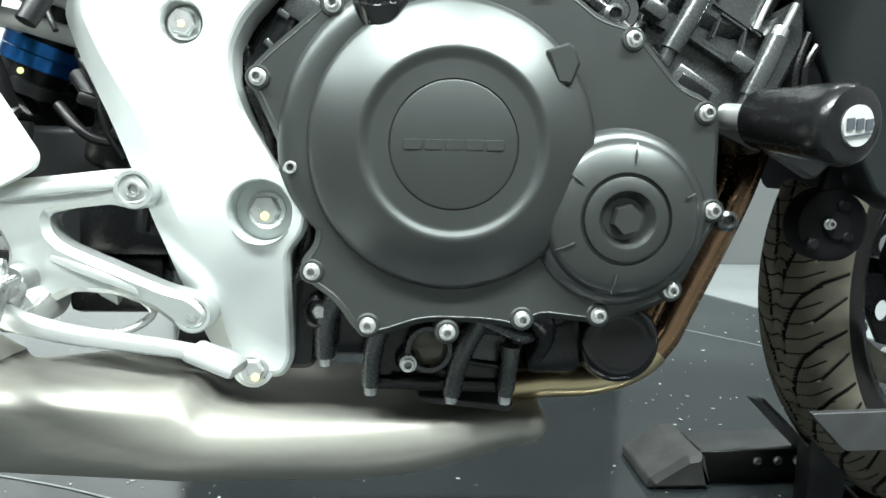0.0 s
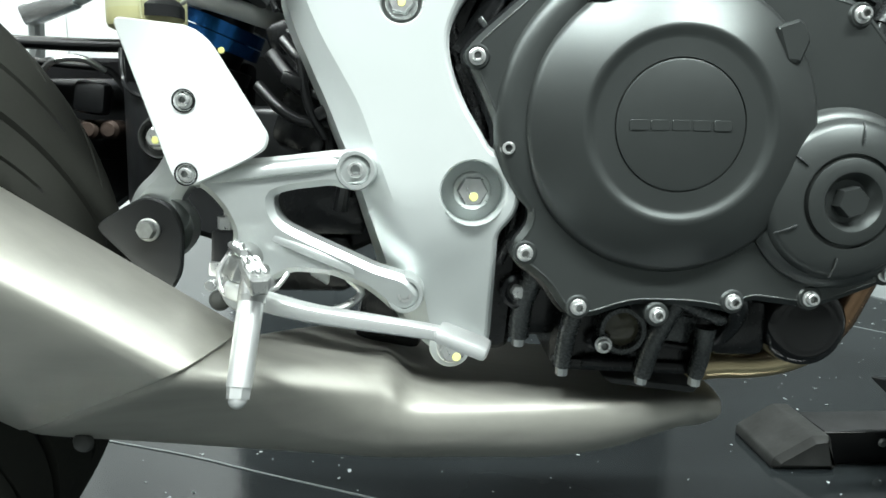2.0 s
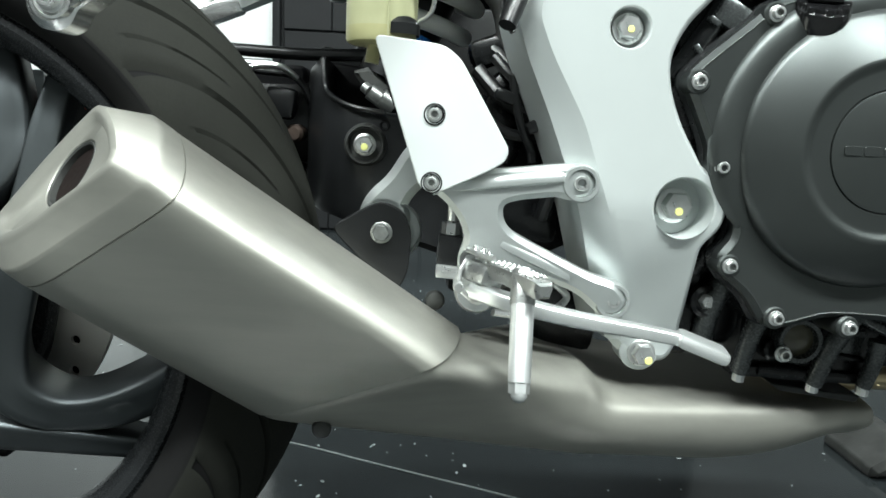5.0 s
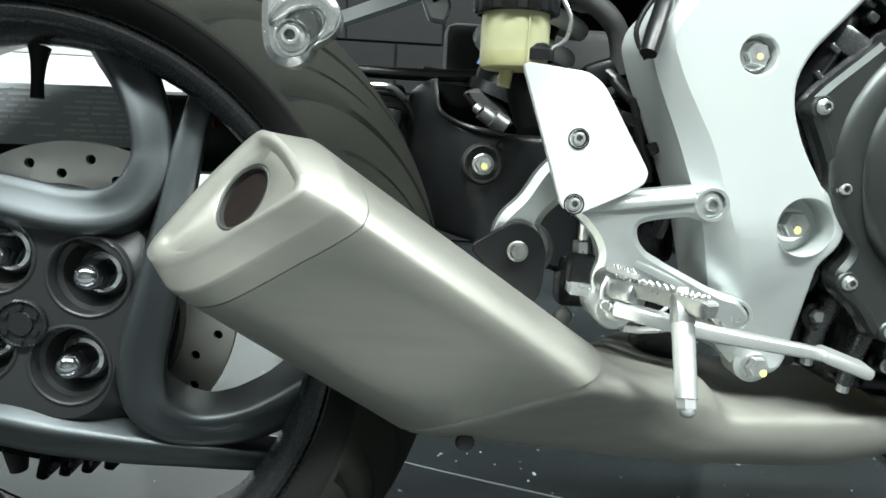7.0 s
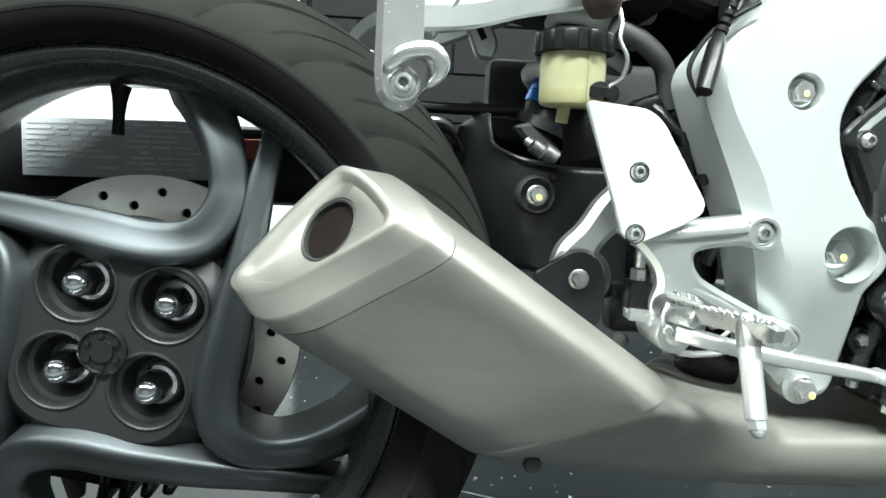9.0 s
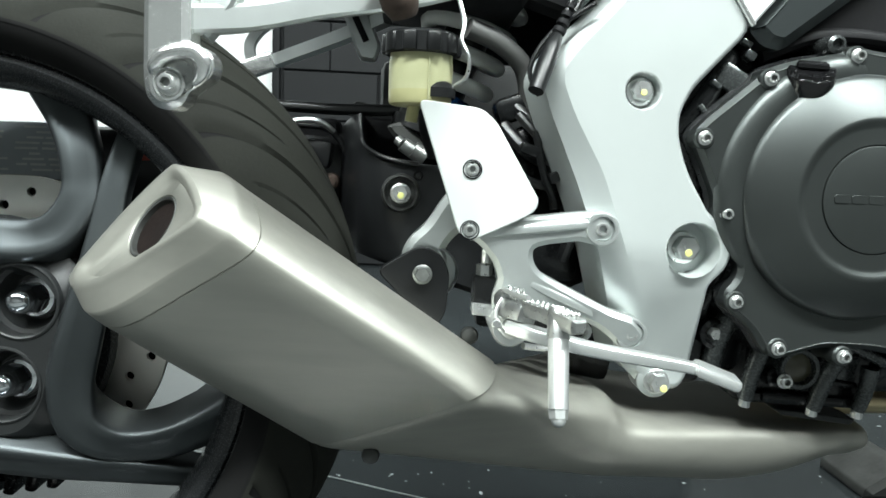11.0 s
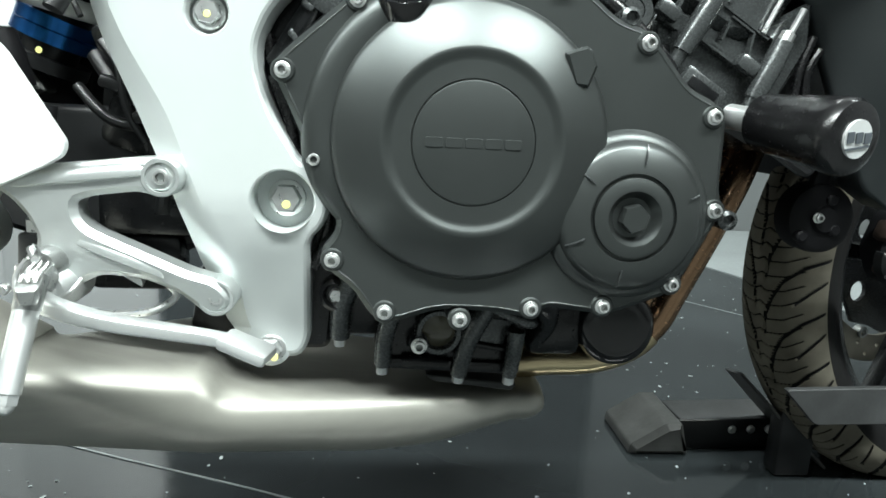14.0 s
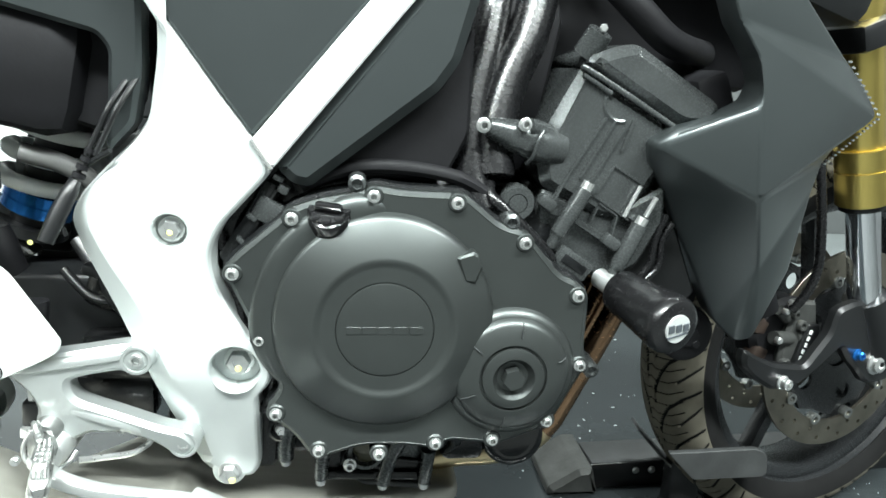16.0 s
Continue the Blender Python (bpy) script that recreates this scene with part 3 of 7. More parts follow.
for x0, z0, x1, z1, w in ((0.006, 0.252, 0.034, 0.248, 0.004), (0.050, 0.284, 0.078, 0.281, 0.004), (0.052, 0.256, 0.080, 0.252, 0.003), (-0.010, 0.240, 0.030, 0.238, 0.005)):
    part("cast_web", sweep([Vector((x0, 0.046, z0)), Vector(((x0 + x1) / 2, 0.045, (z0 + z1) / 2)), Vector((x1, 0.046, z1))], circle(0, 0, w, 10)), CASE, sump)
part("sump_boss", lathe([(0.011, 0.06), (0.0105, 0.044), (0.008, 0.042), (0, 0.042)], 0.004, 0.258, 20), CASE, sump)
part("water_pump_pipe", tube([(0.100, 0.040, 0.300), (0.112, 0.046, 0.288), (0.116, 0.060, 0.270), (0.110, 0.075, 0.250)], [0.012, 0.0115, 0.010, 0.009], 16, 4), CASE, BIKE, "short black pipe above the sump")

# oil filter
part("oil_filter", lathe([(0.0, 0.0605), (0.020, 0.061), (0.0225, 0.0613), (0.024, 0.061), (0.030, 0.062), (0.0345, 0.066), (0.0365, 0.074), (0.0365, 0.135), (0.034, 0.14)], 0.184, 0.266, 56), BLACK_GLOSS, BIKE, "glossy black oil filter canister")

# pivot plate of the main frame
BOSS = [(math.cos(radians(q)), math.sin(radians(q))) for q in range(-50, 76, 12)]
FACE = [(-0.150, 0.74), (-0.151, 0.66), (-0.160, 0.606), (-0.174, 0.581), (-0.212, 0.540), (-0.2225, 0.524), (-0.222, 0.512), (-0.2115, 0.487), (-0.1845, 0.440), (-0.163, 0.380), (-0.1405, 0.318), (-0.134, 0.275), (-0.122, 0.2545), (-0.096, 0.2520), (-0.0905, 0.264), (-0.0885, 0.346)] + [(-0.1035 + 0.0300 * c, 0.3785 + 0.0300 * q) for c, q in BOSS] + [(-0.115, 0.440), (-0.1255, 0.470), (-0.127, 0.490), (-0.118, 0.5145), (-0.072, 0.566), (-0.088, 0.590), (-0.118, 0.630), (-0.190, 0.735)]
OUTER = [(-0.160, 0.74), (-0.161, 0.66), (-0.1705, 0.602), (-0.184, 0.5835), (-0.2205, 0.546), (-0.2345, 0.530), (-0.2385, 0.516), (-0.2305, 0.490), (-0.208, 0.440), (-0.184, 0.380), (-0.165, 0.318), (-0.152, 0.272), (-0.128, 0.248), (-0.094, 0.2455), (-0.0855, 0.260), (-0.084, 0.346)] + [(-0.1035 + 0.0345 * c, 0.3785 + 0.0345 * q) for c, q in BOSS] + [(-0.111, 0.442), (-0.1215, 0.470), (-0.123, 0.491), (-0.1135, 0.513), (-0.066, 0.566), (-0.085, 0.593), (-0.115, 0.633), (-0.187, 0.738)]


def low_drop(x, z):
    t = max(0.0, min(1.0, (0.385 - z) / 0.130))
    return 0.033 * t * t * (3 - 2 * t)


bm = bmesh.new()
HOLES = [(-0.1035, 0.3785, 0.0245), (-0.156, 0.5095, 0.0160)]
o = turned(rounded(OUTER, 0.012, 3))
f = turned(rounded(FACE, 0.012, 3))
k = len(f)
ring_f = [bm.verts.new((x, 0.0, z)) for x, z in f]
rims = [[bm.verts.new((x, 0.0, z)) for x, z in circle(hx, hz, hr, 32)] for hx, hz, hr in HOLES]
es = [bm.edges.new((r[i], r[(i + 1) % len(r)])) for r in [ring_f] + rims for i in range(len(r))]
bmesh.ops.triangle_fill(bm, edges=es, use_beauty=True)
inner = [e for e in bm.edges if len(e.link_faces) == 2]
bmesh.ops.subdivide_edges(bm, edges=inner, cuts=5, use_grid_fill=True)
for v in bm.verts:
    v.co.y = low_drop(v.co.x, v.co.z)
ring_f = [bm.verts.new((x, low_drop(x, z), z)) for x, z in f]
rims = [[bm.verts.new((x, low_drop(x, z), z)) for x, z in circle(hx, hz, hr, 32)] for hx, hz, hr in HOLES]
flank = [fx - ox > 0.006 and fz > 0.27 for (ox, oz), (fx, fz) in zip(o, f)]
ring_h = [bm.verts.new((fx + (ox - fx) * (0.0 if s else 0.45), low_drop(fx, fz) + (0.0 if s else 0.0012), fz + (oz - fz) * (0.0 if s else 0.45))) for (ox, oz), (fx, fz), s in zip(o, f, flank)]
ring_m = [bm.verts.new((x, (0.010 if s else 0.0055) + low_drop(x, z), z)) for (x, z), s in zip(o, flank)]
ring_b = [bm.verts.new((x - (0.011 if s else 0.0), (0.050 if s else 0.036) + 0.6 * low_drop(x, z), z)) for (x, z), s in zip(o, flank)]
for r0, r1 in ((ring_b, ring_m), (ring_m, ring_h), (ring_h, ring_f)):
    for i in range(k):
        if (r0[i].co - r1[i].co).length > 1e-6 or (r0[(i + 1) % k].co - r1[(i + 1) % k].co).length > 1e-6:
            bm.faces.new((r0[i], r0[(i + 1) % k], r1[(i + 1) % k], r1[i]))
for (hx, hz, hr), top in zip(HOLES, rims):
    deep = 0.027 if hr > 0.02 else 0.012
    rim = [top] + [[bm.verts.new((x, d, z)) for x, z in circle(hx, hz, r, 32)] for r, d in ((hr - 0.0012, 0.0015), (hr - 0.002, deep), (0.001, deep))]
    for r0, r1 in zip(rim, rim[1:]):
        for i in range(32):
            bm.faces.new((r0[i], r0[(i + 1) % 32], r1[(i + 1) % 32], r1[i]))
bmesh.ops.remove_doubles(bm, verts=bm.verts, dist=0.00002)
pivot = part("pivot_plate", bm, SILVER, BIKE, "silver painted cast frame pivot plate", smooth=22)
b = put("bolt", HW["hex"], (-0.103, 0.0265, 0.3785), pivot, "zinc hex bolt with a yellow mark", 1.25)
put("paint_mark", HW["dab"], (-0.103, 0.0265 - 0.0131, 0.3765), pivot)
put("bolt", HW["hex"], (-0.156, 0.0105, 0.5095), pivot, "zinc hex bolt with a yellow mark", 1.0, turn=10)
# darker ring that paints the shade on the recess floor
part("bolt_seat_shade", lathe([(0.0142, 0.0122), (0.0140, 0.0112), (0.0112, 0.0112), (0.0110, 0.0122)], -0.156, 0.5095, 32, closed=True), DULL_SHADE_ZINC, pivot, "dull ring painting the shade in the bolt's recess")
put("paint_mark", HW["dab"], (-0.156, 0.0105 - 0.0105, 0.5095), pivot, "", 0.8)
part("bolt_seat", lathe([(0.0165, 0.06), (0.0165, 0.0345), (0.015, 0.0335), (0, 0.0335)], -0.117, 0.2555, 28, (0, 360)), SILVER, pivot)
put("bolt", HW["hex"], (-0.116, 0.033, 0.2545), pivot, "zinc hex bolt with a yellow mark", 1.0)
put("paint_mark", HW["dab"], (-0.113, 0.033 - 0.0106, 0.2525), pivot)
# inner edge of the frame beside the cover, black to paint in its shade
part("frame_inner", plate(rounded([(-0.13, 0.72), (-0.05, 0.575), (-0.100, 0.515), (-0.109, 0.490), (-0.107, 0.468), (-0.080, 0.408), (-0.05, 0.38), (-0.062, 0.345), (-0.070, 0.25), (-0.12, 0.25), (-0.17, 0.40), (-0.2, 0.52), (-0.17, 0.60), (-0.17, 0.72)], 0.01), 0.044, 0.09, 0.004), CASE, BIKE, "inner frame edge with its shadow painted in black")

part("case_pipe", tube([(-0.112, 0.03, 0.478), (-0.098, 0.026, 0.500), (-0.082, 0.026, 0.525), (-0.070, 0.03, 0.548)], 0.009, 14), CASE, BIKE, "black breather pipe beside the frame")
part("case_hose", tube([(-0.113, 0.022, 0.470), (-0.100, 0.020, 0.437), (-0.096, 0.020, 0.415), (-0.080, 0.020, 0.398), (-0.071, 0.020, 0.372), (-0.074, 0.022, 0.345), (-0.082, 0.026, 0.325)], 0.0048, 12), HOSEBLK, BIKE, "shiny black hose between cover and frame")
part("case_hose", tube([(-0.120, 0.036, 0.500), (-0.112, 0.034, 0.462), (-0.104, 0.034, 0.430), (-0.088, 0.034, 0.405)], 0.0040, 12), HOSEBLK, BIKE, "shiny black hose between cover and frame")
for x, z, tn in ((-0.088, 0.520, 35), (-0.064, 0.556, 25), (-0.098, 0.498, 50)):
    part("wire_clip", block((x, 0.018, z), (0.010, 0.008, 0.005), (0, tn, 0), 0.0015), BLOCKM, BIKE)
part("sensor", block((-0.074, 0.024, 0.525), (0.026, 0.02, 0.022), (0, 30, 0), 0.004), BLOCKM, BIKE, "small black sensor housing")
part("sensor_lug", block((-0.060, 0.02, 0.546), (0.010, 0.012, 0.008), (0, 30, 0), 0.002), BLOCKM, BIKE)
part("case_ledge", tube([(-0.045, 0.03, 0.548), (0.0, 0.028, 0.566), (0.05, 0.028, 0.568), (0.10, 0.03, 0.560), (0.13, 0.034, 0.545)], 0.007, 10), BLACK_DULL, BIKE, "black edge of the upper case")
for x, z in ((0.006, 0.556), (0.150, 0.524), (0.242, 0.376)):
    part("dowel_lug", lathe([(0.0085, 0.03), (0.008, 0.002), (0.005, 0.0), (0.0042, 0.004), (0, 0.004)], x, z, 20), BLOCKM, BIKE)

# exhaust
AX, AN = Vector((-0.82, 0.57)), Vector((0.57, 0.82))     # along the silencer to the rear; across it, upwards
ORIG = Vector((-0.442, 0.383))
SECTION = [(0.001, 0.360), (0.008, 0.373), (0.012, 0.395), (0.013, 0.42), (0.008, 0.445), (-0.012, 0.462), (-0.06, 0.468), (-0.10, 0.462), (-0.122, 0.445), (-0.129, 0.42), (-0.122, 0.398), (-0.098, 0.380), (-0.05, 0.366), (-0.012, 0.356)]


def can_ring(s0, k1, k2, grow=1.0, shift=(0.0, 0.0)):
    pts = curve_points([Vector((n, y, 0)) for n, y in SECTION], 5, True)
    cn, cy = -0.055, 0.412
    out = []
    for p in pts:
        n, y = cn + (p.x - cn) * grow + shift[0], cy + (p.y - cy) * grow + shift[1]
        s = s0 + k1 * n + k2 * (y - 0.357 - shift[1])
        q = ORIG + AX * s + AN * n
        out.append(Vector((q.x, y, q.y)))
    return out


can_rings = [can_ring(-0.1905, -0.60, -0.05, 0.990, (0.0, 0.0355)), can_ring(-0.1895, -0.60, -0.05, 1.0, (0.0, 0.035)), can_ring(-0.13, -0.48, 0.1, 1.0, (0.0, 0.025)), can_ring(-0.06, -0.33, 0.45, 1.0, (0, 0.011)), can_ring(0.0, -0.25, 0.6, 1.0)]
can = part("silencer", loft(can_rings), BRUSHED, BIKE, "brushed stainless silencer with an oblique end cap", False)
# end cap: a straight side, a wide chamfer, a rolled lip and a sunk flat face
LIP = [(-0.004, 0.3655), (-0.0005, 0.377), (0.0012, 0.393), (0.0008, 0.410), (-0.002, 0.426), (-0.012, 0.4355), (-0.055, 0.4405), (-0.100, 0.4395), (-0.1195, 0.4375), (-0.1255, 0.4290), (-0.118, 0.412), (-0.093, 0.393), (-0.048, 0.3745), (-0.0155, 0.3625)]
FLAT = [(-0.0125, 0.3755), (-0.010, 0.385), (-0.009, 0.396), (-0.009, 0.408), (-0.0115, 0.419), (-0.020, 0.4265), (-0.058, 0.4305), (-0.090, 0.4305), (-0.1045, 0.430), (-0.1085, 0.4255), (-0.103, 0.4135), (-0.086, 0.399), (-0.054, 0.383), (-0.0235, 0.372)]


def cap_ring(section, lift):
    """A ring in the slanted plane of the cap's face, raised by lift."""
    out = []
    for p in curve_points([Vector((n, y, 0)) for n, y in section], 5, True):
        q = ORIG + AX * (0.0373 + lift - 0.116 * p.x + 0.758 * (p.y - 0.357)) + AN * p.x
        out.append(Vector((q.x, p.y, q.y)))
    return out


def between(a, b, t):
    return [p.lerp(q, t) for p, q in zip(a, b)]


side = can_ring(0.0180, -0.25, 0.6, 0.998)
lip, flat = cap_ring(LIP, 0.0), cap_ring(FLAT, -0.0040)
end_rings = [can_ring(0.0002, -0.25, 0.6, 0.988), can_ring(0.0006, -0.25, 0.6, 0.988), can_ring(0.0014, -0.25, 0.6, 1.004), can_ring(0.009, -0.25, 0.6, 1.003), can_ring(0.0150, -0.25, 0.6, 1.001), between(side, lip, 0.01), between(side, lip, 0.07), between(side, lip, 0.20), between(side, lip, 0.5), between(side, lip, 0.80), between(side, lip, 0.93), cap_ring(LIP, 0.0004)]
hump = between(cap_ring(LIP, 0.0016), cap_ring(FLAT, 0.0016), 0.30)
end_rings += [hump, between(cap_ring(LIP, 0.0012), cap_ring(FLAT, 0.0012), 0.55), between(cap_ring(LIP, -0.0020), cap_ring(FLAT, -0.0020), 0.85), flat]
# outlet: a round bore sunk in the cap's face
q = ORIG + AX * (0.0373 - 0.0040 - 0.116 * -0.045 + 0.758 * (0.406 - 0.357)) + AN * -0.045
fc = Vector((q.x, 0.406, q.y))
face_n = (flat[10] - flat[45]).cross(flat[25] - flat[60]).normalized()
if face_n.y > 0:
    face_n = -face_n
bore = []
for rad, deep in ((0.0262, 0.0), (0.0256, 0.0005), (0.0252, 0.0022), (0.0250, 0.0010), (0.0240, 0.0004), (0.0226, 0.0012), (0.0222, 0.0050), (0.0216, 0.07)):
    ring = []
    for p in flat:
        e = p - fc
        e = (e - face_n * e.dot(face_n)).normalized()
        ring.append(fc + e * rad - face_n * deep)
    bore.append(ring)
endcap = part("end_cap", loft(end_rings + bore[:3], caps=False), BRUSHED, can, "chamfered stainless end cap", False, smooth=40)
part("outlet_ring", loft(bore[2:7], caps=False), GALV, endcap, "dull dark ring round the outlet", False)
part("outlet_bore", loft(bore[6:]), SOOT, endcap, "dark sooty outlet", False)

# collector: from the silencer's joint forward and down under the engine, a rounded box with a step in its top
def under_line(x, y):
    return 0.163 - 0.5 * (y - 0.5) + float(np.interp(x, (0.0, 0.05, 0.08, 0.11), (0.0, 0.014, 0.024, 0.032)))


def box_ring(x, ye, ze, rise, slant=0.0, far=0.70):
    """A section whose near upper edge lies at ye, ze; slant leans its foot backwards."""
    z11 = under_line(x, ye + 0.004) + 0.001
    h = ze - z11
    ctrl = [(ye, ze), (ye + 0.022, ze + 0.8 * rise), (ye + 0.060, ze + 0.4 * rise), (ye + 0.11, ze - 0.3 * rise), (far - 0.03, ze - 0.6 * rise), (far - 0.004, ze - 0.02), (far, ze - 0.04), (far - 0.012, 0.5 * (ze + 0.08)), (far - 0.06, 0.123), (ye + 0.085, under_line(x, ye + 0.085) + 0.012),
            (ye + 0.032, under_line(x, ye + 0.032) - 0.001), (ye + 0.004, z11), (ye - 0.008, ze - 0.58 * h), (ye - 0.0075, ze - 0.22 * h)]
    pts = curve_points([Vector((y, z, 0)) for y, z in ctrl], 5, True)
    return [Vector((x + slant * (p.y - ze), p.x, p.y)) for p in pts]


SPINE = [can_ring(-0.1775, -0.60, -0.05, 0.972, (0.0, 0.0365)), can_ring(-0.1895, -0.60, -0.05, 0.972, (0.0, 0.0370)), can_ring(-0.2015, -0.60, -0.05, 0.970, (0.0, 0.0395))]
foot = box_ring(-0.168, 0.467, 0.2370, 0.011)
SPINE += [between(SPINE[-1], foot, t) for t in (0.25, 0.5, 0.75, 0.92)]
for x, ye, ze, rise, slant in ((-0.168, 0.467, 0.2370, 0.011, 0.0), (-0.160, 0.4690, 0.2315, 0.010, 0.0), (-0.152, 0.4715, 0.2240, 0.009, 0.0), (-0.144, 0.4740, 0.2200, 0.008, 0.0), (-0.134, 0.4770, 0.2178, 0.008, 0.0),
                               (-0.115, 0.4830, 0.2150, 0.007, 0.0), (-0.08, 0.4950, 0.2100, 0.006, 0.0), (-0.03, 0.5110, 0.2045, 0.005, 0.0), (0.03, 0.526, 0.2010, 0.005, 0.0), (0.08, 0.538, 0.1985, 0.004, 0.0), (0.10, 0.544, 0.1975, 0.004, 0.0)):
    SPINE.append(box_ring(x, ye, ze, rise, slant))
tail = SPINE[-1]
mid = sum(tail, Vector()) / len(tail)
for x, g in ((0.112, 0.965), (0.120, 0.90), (0.126, 0.79), (0.1295, 0.62), (0.131, 0.38)):
    SPINE.append([Vector((x, mid.y + (p.y - mid.y) * (0.35 + 0.65 * g), mid.z + (p.z - mid.z) * g)) for p in tail])
columns = [curve_points([k[i] for k in SPINE], 5) for i in range(len(SPINE[0]))]
rings = [[c[j] for c in columns] for j in range(len(columns[0]))]
part("collector", loft(rings), COLLECT, BIKE, "brushed stainless exhaust collector under the engine", False, smooth=50)
put("bolt", HW["dome"], (-0.369, 0.426 - 0.474 + 0.014, 0.209), can, "dull domed bolt", 0.85)
put("bolt", HW["dome"], (-0.290, 0.0164, 0.2953), can, "dull domed bolt", 0.95)
# mounting plate of the silencer
mount = part("silencer_mount", plate(rounded([(-0.372, 0.352), (-0.350, 0.366), (-0.335, 0.374), (-0.318, 0.368), (-0.310, 0.352), (-0.312, 0.318), (-0.322, 0.302), (-0.340, 0.320)], 0.008), -0.001, 0.006, 0.001), BLACK_SATIN, BIKE, "dark grey silencer mounting plate")
put("bolt", HW["dull_hex"], (-0.333, -0.001, 0.350), mount, "dull zinc flange bolt", 0.72)
part("rubber_bush", lathe([(0.022, 0.006), (0.0235, 0.012), (0.022, 0.022), (0, 0.022)], -0.326, 0.350, 28), SILVER_CAST, mount)


# header pipes
for k, dy in enumerate((0.0, 0.05, 0.10, 0.15)):
    pipe = part("header_pipe", tube([(0.372, 0.160 + dy, 0.500), (0.338, 0.140 + dy, 0.440), (0.313, 0.125 + dy, 0.393), (0.288, 0.119 + dy, 0.345), (0.260, 0.119 + dy, 0.287), (0.245, 0.119 + dy, 0.256), (0.226, 0.119 + dy, 0.234)], 0.0135, 18, 5), BRONZE, BIKE, "heat-tinted bronze header pipe")
    part("pipe_bend", tube([(0.236, 0.119 + dy, 0.244), (0.222, 0.119 + dy, 0.231), (0.195, 0.119 + dy, 0.219), (0.163, 0.119 + dy * 0.9, 0.214), (0.130, 0.119 + dy * 0.8, 0.213), (0.07, 0.119 + dy * 0.7, 0.205)], 0.0139, 18, 5), STRAW, pipe, "paler straw-coloured bend")

# rear set: bracket, heel guard
bracket_line = [(-0.306, 0.391), (-0.290, 0.400), (-0.268, 0.400), (-0.235, 0.4035), (-0.200, 0.4080), (-0.182, 0.4080), (-0.1720, 0.395), (-0.178, 0.3825), (-0.1937, 0.3812), (-0.2028, 0.3838), (-0.2308, 0.3803), (-0.2435, 0.3765),
                (-0.2422, 0.3648), (-0.235, 0.3561), (-0.2166, 0.3464), (-0.1715, 0.3248), (-0.151, 0.3190), (-0.1385, 0.3045), (-0.146, 0.2915), (-0.160, 0.2905), (-0.1690, 0.2995), (-0.1811, 0.3092), (-0.2051, 0.3190), (-0.232, 0.322), (-0.250, 0.312), (-0.264, 0.305), (-0.273, 0.316), (-0.275, 0.335), (-0.270, 0.350), (-0.275, 0.364), (-0.286, 0.377)]


def arm_drop(x, z):
    return 0.012 * max(0.0, min(1.0, (0.36 - z) / 0.07)) - 0.006 * max(0.0, min(1.0, (-0.2 - x) / 0.06))


rear = part("rearset_bracket", plate(rounded(bracket_line, 0.006, 3), -0.010, 0.010, 0.0045, drop=arm_drop), SILVER_CAST, BIKE, "cast silver footrest bracket", smooth=40)
for x, d, z in ((-0.186, -0.006, 0.3945), (-0.152, 0.006, 0.3045)):
    part("boss", lathe([(0.0142, 0.016), (0.0140, -0.006), (0.0130, -0.0075), (0.0106, -0.0075), (0.0100, -0.002), (0, -0.002)], x, z, 36, d=d + 0.002), SILVER_CAST, rear)
    # black ring stands for the shade inside the silver boss
    part("recess_shade_ring", lathe([(0.0100, 0.0), (0.0100, -0.0012), (0.0060, -0.0012)], x, z, 28, d=d), CASE, rear, "black ring painting the shade round the sunk bolt")
    put("bolt", HW["big_socket"], (x, d - 0.0012, z), rear, "zinc socket bolt", 0.72)
RIDGE = [(-0.0062, -0.004), (-0.0058, 0.0005), (-0.0015, 0.0040), (0.0030, 0.0036), (0.0052, 0.0004), (0.0056, -0.004)]
for path in (((-0.296, -0.010, 0.3860), (-0.265, -0.0150, 0.3910), (-0.230, -0.0130, 0.3955), (-0.205, -0.0095, 0.3982), (-0.196, -0.0050, 0.3985)), ((-0.262, -0.0060, 0.3580), (-0.245, -0.0082, 0.3490), (-0.222, -0.0062, 0.3380), (-0.195, -0.0012, 0.3260), (-0.172, 0.0042, 0.3155), (-0.164, 0.0080, 0.3120))):
    part("arm_ridge", sweep(curve_points([Vector(p) for p in path], 6), RIDGE, up=(0, -1, 0), sizes=None), SILVER_CAST, rear, "raised cast ridge along the arm", smooth=50)
HEEL = [(-0.342, 0.492), (-0.292, 0.487), (-0.280, 0.478), (-0.2425, 0.417), (-0.245, 0.408), (-0.258, 0.400), (-0.296, 0.382), (-0.306, 0.388)]
heel = part("heel_guard", plate(rounded(HEEL, 0.007, 4), -0.0245, -0.0185, 0.0008, [(-0.2965, 0.439, 0.0062), (-0.297, 0.391, 0.0062)]), SILVER_PLATE, BIKE, "flat silver heel guard plate")
for z in (0.439, 0.391):
    part("grommet", lathe([(0.0078, -0.0185), (0.0078, -0.0252), (0.0070, -0.0256), (0.0064, -0.0225), (0, -0.0225)], -0.297, z, 24), BLACK_DULL, heel)
    put("bolt", HW["socket"], (-0.297, -0.0226, z), heel, "bright socket bolt", 0.72)
part("stay", plate(rounded([(-0.300, 0.432), (-0.286, 0.400), (-0.300, 0.388), (-0.311, 0.377), (-0.317, 0.364), (-0.322, 0.348), (-0.346, 0.346), (-0.353, 0.362), (-0.346, 0.378), (-0.331, 0.392), (-0.318, 0.414)], 0.008), 0.006, 0.026, 0.006), SILVER_CAST, rear, "cast silver silencer stay")
part("boss", lathe([(0.020, 0.028), (0.0195, 0.010), (0.017, 0.006), (0, 0.006)], -0.332, 0.358, 32), SILVER_CAST, rear)

